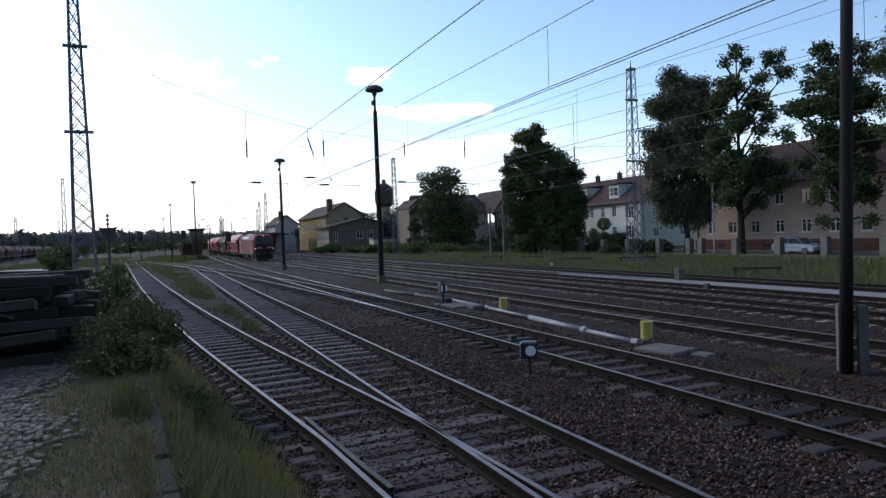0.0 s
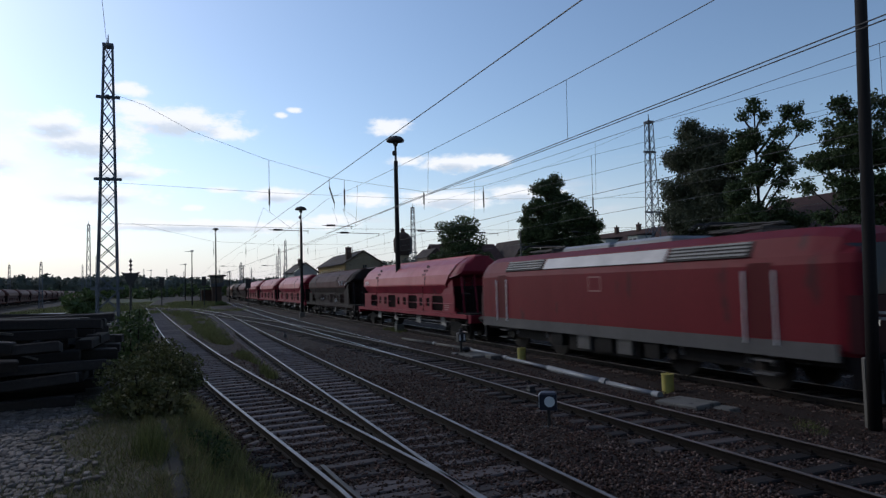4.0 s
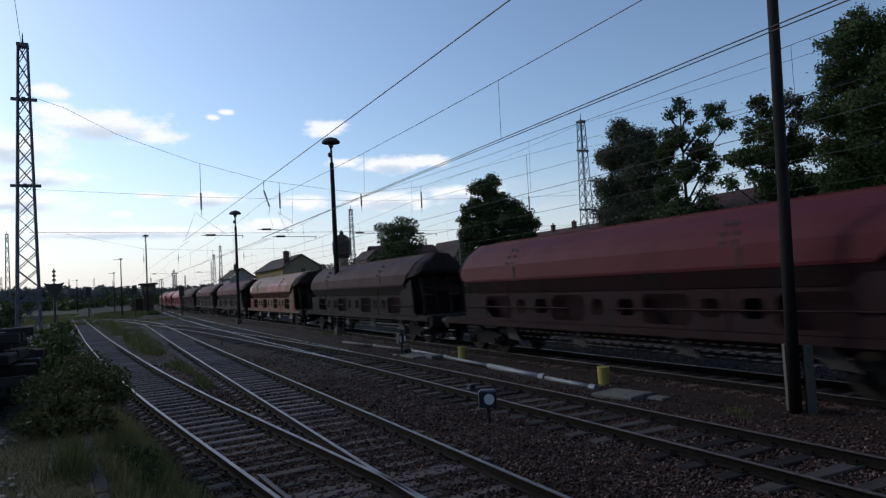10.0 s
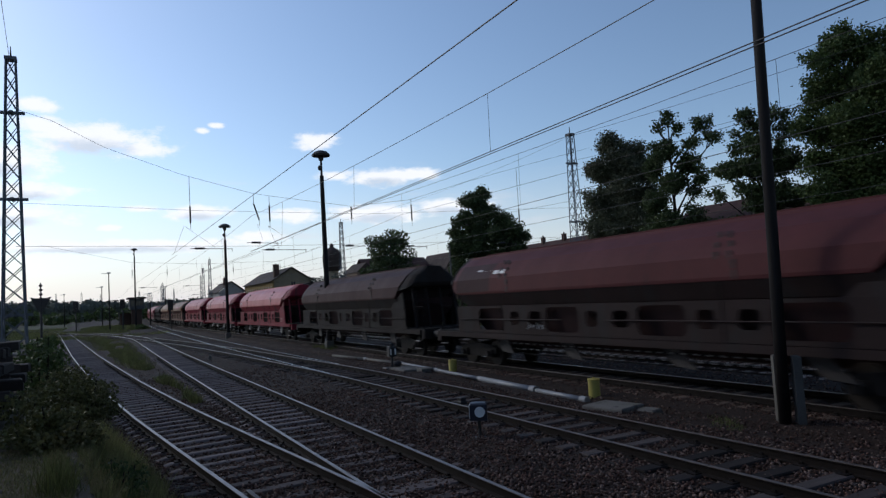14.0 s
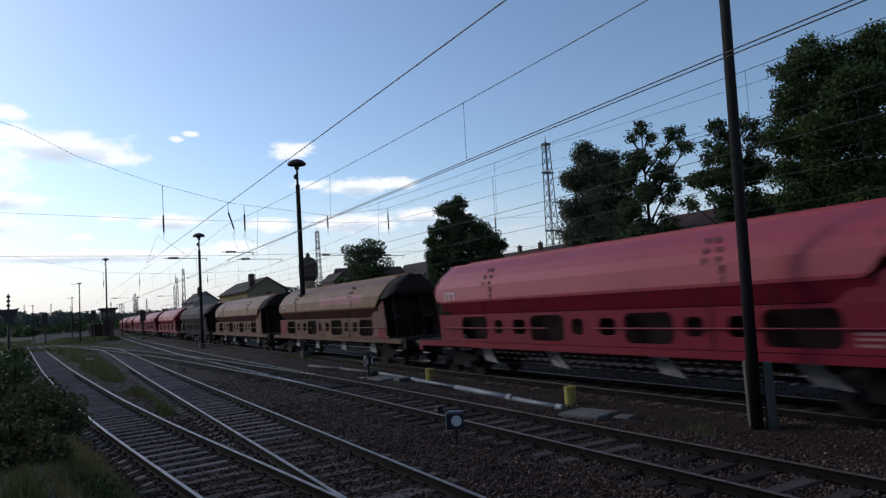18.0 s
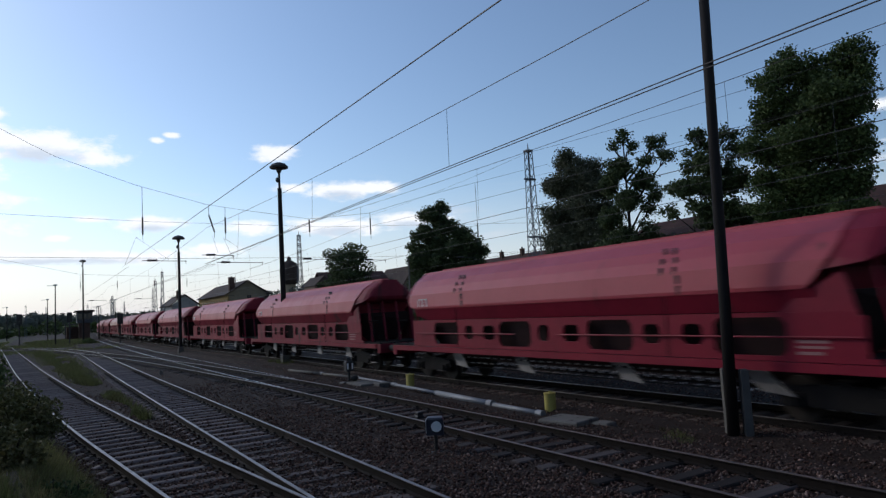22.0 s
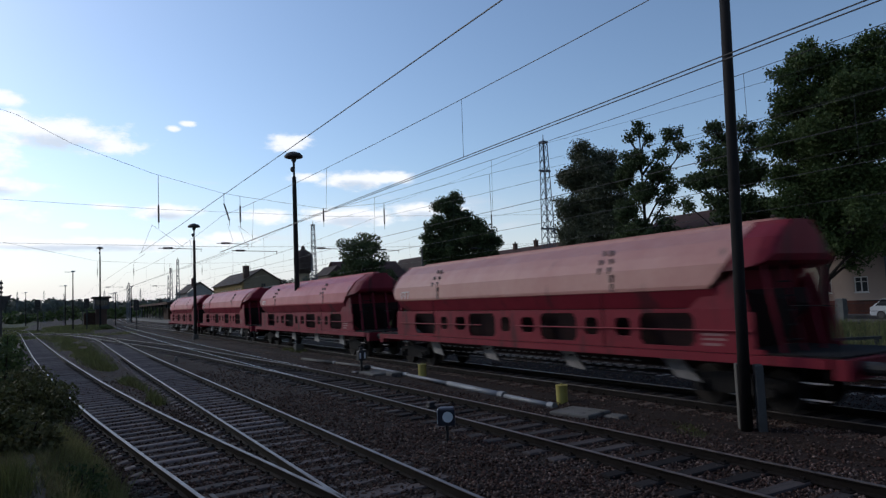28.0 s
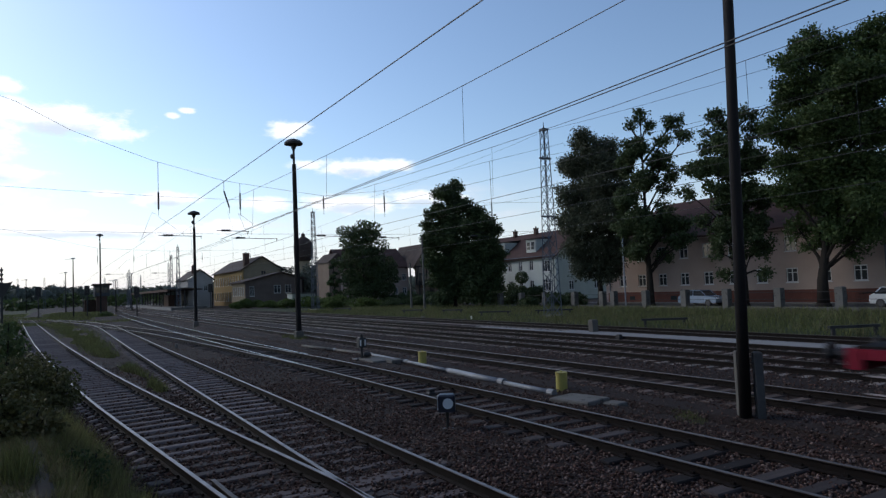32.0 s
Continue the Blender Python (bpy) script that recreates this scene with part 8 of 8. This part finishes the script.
grass_bank()
blades("kerb_grass", edge_grass, 30000, 0.36, 0.016, M_FRESHGRASS, "tall fresh grass below the ramp's edge", bank_z, 0.32)
blades("kerb_dry_grass", edge_grass, 9000, 0.44, 0.012, M_DRYGRASS, "dry stalks below the ramp's edge", bank_z, 0.3)
blades("lamp_weeds", rect(12.5, 13.4, 38.8, 42.5, 0.4, 1.2), 1200, 0.3, 0.03, M_GRASS, "weeds at a lamp's foot", -0.28)
blades("pole_weeds", rect(10.6, 11.6, 8.6, 10.2, 0.62, 1.4), 1500, 0.16, 0.012, M_GRASS, "small tuft of fresh grass near the pole", -0.28)
blades("far_field_grass", rect(-9, 9, 95, 190, 0.45, 0.08), 22000, 0.5, 0.10, M_GRASS, "rough grass far between the tracks", -0.3)
hedge(6.4, 8.6, 128, 133, 1.0, LEAF_FRESH, 700, 0.3, "low shrub at a lamp's foot", "shrub", 91, cat="shrub")


# ---- loading ramp ----
def ramp_edge(y):
    return spline(A_LEFT, y) - 2.02


def ramp():
    """The loading ramp: its paved top, retaining edge and kerb stones."""
    ys = [-12 + 2 * i for i in range(42)]
    so = Solid()
    rings = []
    for y in ys:
        e = ramp_edge(y)
        rings.append([(-60, y, -0.4), (-60, y, 0.93), (e - 0.2, y, 0.94 + 0.02 * noise.noise(Vector((0, y * 0.3, 4)))), (e - 0.2, y, -0.4)])
    so.loft(rings, closed=True)
    r = thing("ramp_loading", "old cobbled loading ramp overgrown with grass", "loading ramp", kind="structure")
    soil = material("ramp_soil", (0.105, 0.084, 0.058), (0.066, 0.058, 0.038), 0.95, 0, 0.5, 12, 0.8, 0.04)
    part("ramp_body", so, soil, r)
    part("paved_top", Solid().loft([[(-60, y, 0.965), (x, y, 0.965)] for x, y in ((-9.6, 6), (-9.4, 19), (-6.2, 21), (-6.0, 40), (-6.6, 60), (-8.5, 71))], closed=False, caps=False), M_DUST, r, "pale dusty paving")
    # kerb stones
    y = 1.0
    while y < 40:
        L = random.uniform(0.85, 1.15)
        e = ramp_edge(y + L / 2)
        dx = ramp_edge(y + L) - ramp_edge(y)
        part("kerb_stone", Solid().bevelled(-0.08, 0.08, -L / 2 + 0.012, L / 2 - 0.012, -1.3, 0.0, 0.03), M_KERB, r,
             m=pose(e - 0.14, y + L / 2, 0.957 + random.uniform(-0.02, 0.012), random.uniform(-0.6, 0.6), random.uniform(-1, 1), -math.degrees(math.atan(dx / L))))
        y += L


M_KERB = material("kerb_granite", (0.046, 0.040, 0.032), (0.024, 0.022, 0.018), 0.9, 0, 2.2, 26, 0.5, 0.01, per=("object", 0.25))
ramp()


def setts():
    """Small granite setts, the nearest part of the ramp; worn, uneven, half lost in soil towards the kerb."""
    V, F = [], []
    k = 0
    y = 3.6
    row = 0
    rnd = random.Random(4)
    while y < 13.0:
        x = -4.6 + (row % 2) * 0.04
        while x < -0.55:
            w, d = rnd.uniform(0.06, 0.09), rnd.uniform(0.088, 0.104)
            cover = noise.noise(Vector((x * 0.6, y * 0.5, 8))) * 0.5 + (x + 1.75) * 0.9
            if cover < 0.42 + rnd.uniform(-0.25, 0.25):
                z = 0.955 + rnd.uniform(-0.008, 0.012) + 0.02 * noise.noise(Vector((x, y, 1)))
                tx, ty = rnd.uniform(-0.006, 0.006), rnd.uniform(-0.006, 0.006)
                a, b = w / 2 - 0.005, d / 2 - 0.005
                q = 0.012
                base = [(x - a, y - b, z - 0.04), (x + a, y - b, z - 0.04), (x + a, y + b, z - 0.04), (x - a, y + b, z - 0.04)]
                mid = [(p[0], p[1], z + 0.004) for p in base]
                top = [(x - a + q, y - b + q, z + 0.010 - tx - ty), (x + a - q, y - b + q, z + 0.010 + tx - ty), (x + a - q, y + b - q, z + 0.010 + tx + ty), (x - a + q, y + b - q, z + 0.010 - tx + ty)]
                V += base + mid + top
                for s in (0, 4):
                    F += [(k + s + i, k + s + (i + 1) % 4, k + s + 4 + (i + 1) % 4, k + s + 4 + i) for i in range(4)]
                F.append((k + 8, k + 9, k + 10, k + 11))
                k += 12
            x += w
        y += 0.094
        row += 1
    ob = many("setts", np.array(V), np.array(F), M_COBBLE)
    tagged(ob, "small worn granite paving setts on the ramp", "paving", kind="stuff")


setts()


def ramp_grass(n):
    p = np.c_[RNG.uniform(-2.6, -0.2, n), RNG.uniform(3.6, 13, n)]
    k = np.array([noise.noise(Vector((a * 0.9, b * 0.7, 21))) for a, b in p])
    return p[(k * 0.7 + (p[:, 0] + 1.25) * 0.7 > RNG.uniform(-0.25, 0.25, n))]


blades("ramp_grass", ramp_grass, 20000, 0.07, 0.008, M_GRASS, "short grass growing over the ramp's paving", 0.93, 0.5)
blades("ramp_dry_grass", ramp_grass, 24000, 0.06, 0.008, M_DRYGRASS, "dry grass on the ramp", 0.93, 0.7)
blades("ramp_tuft", lambda n: np.c_[RNG.normal(-0.32, 0.10, n), RNG.normal(8.0, 0.22, n)], 300, 0.32, 0.012, M_GRASS, "taller tuft of grass beside the kerb", 0.95, 0.25)


def kerb_line(n):
    y = RNG.uniform(3.4, 13, n)
    x = np.array([ramp_edge(b) for b in y]) - 0.14 + np.where(RNG.uniform(size=n) < 0.6, -0.16, 0.12) + RNG.normal(0, 0.05, n)
    k = np.array([noise.noise(Vector((a * 0.5, b * 1.3, 31))) for a, b in zip(x, y)])
    return np.c_[x, y][k > -0.15]


blades("kerb_moss_grass", kerb_line, 6000, 0.07, 0.009, M_DRYGRASS, "short dry grass along the kerb", 0.95, 0.6)
blades("kerb_tufts", kerb_line, 1300, 0.13, 0.009, M_GRASS, "green tufts along the kerb", 0.94, 0.5)


def sleeper_stack():
    """A heap of old tarred sleepers, laid along and across, one above the other."""
    s = thing("sleeper_stack", "large stack of old black tarred railway sleepers", "timber stack", pose(0, 0, 0.95))
    rnd = random.Random(12)
    me = Solid().bevelled(-1.3, 1.3, -0.13, 0.13, 0, 0.155, 0.02).mesh("old_sleeper", M_TIMBER)
    mid = Solid().bevelled(-0.95, 0.95, -0.12, 0.12, 0, 0.15, 0.02).mesh("old_sleeper", M_TIMBER)
    for layer in range(8):
        across = layer in (2, 5)
        for j in range(9 - layer // 3):
            y = 11.9 + j * 0.62 + rnd.uniform(-0.14, 0.14) + layer * 0.13
            for x in (-2.55, -5.2, -7.85):
                if rnd.random() < 0.08 or across and j > 1:
                    continue
                if across:
                    for k in range(6):
                        part("old_sleeper", mid, None, s, m=pose(x - 1.15 + k * 0.44 + rnd.uniform(-0.12, 0.12), y + 0.9 + rnd.uniform(-0.3, 0.3), layer * 0.166 + rnd.uniform(0, 0.03), rnd.uniform(-3, 3), rnd.uniform(-8, 8), 90 + rnd.uniform(-9, 9)))
                    continue
                part("old_sleeper", me if rnd.random() < 0.7 else mid, None, s, m=pose(x + rnd.uniform(-0.4, 0.3) - layer * 0.02, y, layer * 0.166 + rnd.uniform(-0.01, 0.03), rnd.uniform(-9, 9), rnd.uniform(-2.2, 2.2), rnd.uniform(-8, 8)))
    for x, y, z, a, b in ((-2.6, 12.6, 0.9, 25, 20), (-3.3, 12.2, 0.75, -35, 12), (-4.2, 12.3, 1.05, 18, -14), (-3.0, 12.9, 1.2, -12, 8)):
        part("broken_plank", Solid().box(-0.55, 0.55, -0.02, 0.02, 0, 0.035), M_SLEEPER_MIX, s, "pale split plank", m=pose(x, y - 0.5, z, 0, b, a))
    # loose ends thrown against the front
    short = Solid().bevelled(-0.75, 0.75, -0.12, 0.12, 0, 0.15, 0.02).mesh("old_sleeper", M_TIMBER)
    for i in range(15):
        part("old_sleeper", short, None, s, m=pose(rnd.uniform(-6.5, -1.9), 11.45 + rnd.uniform(-0.08, 0.25), 0.02 + 0.16 * (i % 7) + rnd.uniform(0, 0.05), rnd.uniform(-12, 12), rnd.uniform(-9, 9), rnd.uniform(-14, 14)))


sleeper_stack()
hedge(-1.2, 0.25, 10.0, 11.8, 0.7, LEAF_BUSH, 3000, 0.06, "low brownish weeds before the bush", "wild_bush", 15, 0.8)
hedge(-1.4, 0.55, 11.0, 14.2, 1.12, LEAF_BUSH, 14000, 0.055, "wild reddish-green bush at the ramp's edge", "wild_bush", 5, 0.72)
hedge(-0.2, 0.7, 9.3, 10.5, 0.75, LEAF_FRESH, 1500, 0.05, "small bush below the ramp's edge", "wild_bush", 6, 0.1)
hedge(-2.4, 0.0, 17.5, 24.0, 1.9, LEAF_FRESH, 2600, 0.11, "fresh green weeds behind the stack", "wild_bush", 7, 0.4)
hedge(-9.4, -6.3, 62, 70, 3.0, LEAF_FRESH, 2000, 0.4, "rounded green bush at the ramp's far end", "wild_bush", 8, 0.2)
hedge(-4.5, -1.6, 44, 54, 1.8, LEAF_FRESH, 2000, 0.2, "green scrub beside the siding", "wild_bush", 9, 0.0)


# ---- parked train at the far left ----
def parked_wagons():
    t = build_wagon("dusty", far=True)
    def spot(k):
        y = 118 + 21.67 * k
        return pose(-32.6 - 0.0697 * (y - 118), y, 0, 0, 0, 3.99)
    t.matrix_basis = spot(0)
    tagged(t, "dusty brown hopper wagon parked far across the yard", "freight wagon", "parked wagons")
    for k in range(1, 17):
        copy_thing(t, spot(k))
    tr = thing("track_far_siding", "far siding below the parked wagons", "railway track", kind="structure")
    for s in (-1, 1):
        rail([(-32.6 - 0.0697 * (y - 118) + s * GAUGE / 2, y) for y in (90, 300, 500)], tr, M_RAILHEAD_DULL)


parked_wagons()


# ---- loose ballast stones ----
def stones():
    spots = []
    for x0, x1, y0, y1, dens in ((1.0, 13.2, 3.6, 9, 420), (0.4, 13.2, 9, 14, 300), (-0.6, 13.2, 14, 21, 170), (-1.0, 13.2, 21, 32, 55), (-1, 13, 32, 46, 12), (15.2, 23.3, 6, 24, 75), (15.2, 23.3, 24, 40, 30), (13.4, 14.6, 8, 30, 60), (9.8, 13.2, 3.6, 8, 80)):
        n = int((x1 - x0) * (y1 - y0) * dens)
        spots.append(np.c_[RNG.uniform(x0, x1, n), RNG.uniform(y0, y1, n)])
    p = np.concatenate(spots)
    x, y = p[:, 0], p[:, 1]
    # bare trodden soil beside the main line keeps few stones
    bare = (x > 10.6) & (x < 12.4) & (y < 24)
    keep = ~bare | (RNG.uniform(size=len(p)) < 0.18)
    p = p[keep]
    al = np.array([spline(A_LEFT, b) for b in p[:, 1]])
    p = p[p[:, 0] > al - 1.35]
    n = len(p)
    size = RNG.uniform(0.014, 0.034, n)
    z = np.full(n, -0.185) + RNG.uniform(-0.02, 0.025, n)
    z[(p[:, 0] > 15)] += 0.02
    base = np.array([(1, 0, 0), (0.3, 0.95, 0.1), (-0.8, 0.6, -0.1), (-0.75, -0.7, 0.15), (0.35, -0.95, -0.1), (0.1, 0.1, 0.85), (-0.1, -0.1, -0.8)], float)
    tris = np.array([(0, 1, 5), (1, 2, 5), (2, 3, 5), (3, 4, 5), (4, 0, 5), (1, 0, 6), (2, 1, 6), (3, 2, 6), (4, 3, 6), (0, 4, 6)])
    v = base[None] * RNG.uniform(0.7, 1.3, (n, 7, 1)) * (size[:, None] * RNG.uniform(0.75, 1.3, (n, 3)))[:, None, :]
    a = RNG.uniform(0, 2 * np.pi, n)
    b = RNG.normal(0, 0.5, n)
    ca, sa, cb, sb = np.cos(a), np.sin(a), np.cos(b), np.sin(b)
    R = np.zeros((n, 3, 3))
    R[:, 0, 0], R[:, 0, 1] = ca, -sa
    R[:, 1, 0], R[:, 1, 1], R[:, 2, 2] = sa * cb, ca * cb, cb
    R[:, 1, 2], R[:, 2, 0], R[:, 2, 1] = -sb, sa * sb, ca * sb
    v = np.einsum("nij,nkj->nki", R, v) + np.c_[p, z][:, None, :]
    pale = RNG.uniform(size=n) < 0.30
    for name, keep, mt in (("loose_ballast", ~pale, M_STONES), ("loose_pale_ballast", pale, M_STONEPALE)):
        q = v[keep]
        f = (np.arange(len(q))[:, None, None] * 7 + tris[None]).reshape(-1, 3)
        tagged(many(name, q.reshape(-1, 3), f, mt), "loose grey and reddish crushed stones between the rails", "ballast", kind="stuff")


stones()


# ---- movement ----
FRONT = [(0, 96.6), (2, 53.0), (3, 31.1), (3.5, 19.8), (6, -35.5), (9, -101.8), (12, -167.95), (13, -189.2), (19, -320.0), (23, -405.9), (28, -512.3), (31, -576.5), (32, -597.9)]


def front(t):
    """The locomotive's leading buffers along the main track at t seconds."""
    return spline(FRONT, t)


def motions():
    for ob, off in VEHICLES:
        rows = []
        for t in range(33):
            p, a = main_line(13.99, front(t) + off)
            rows.append((t, pose(p.x, p.y, 0, 0, 0, -math.degrees(a))))
        walk(ob, rows)


motions()
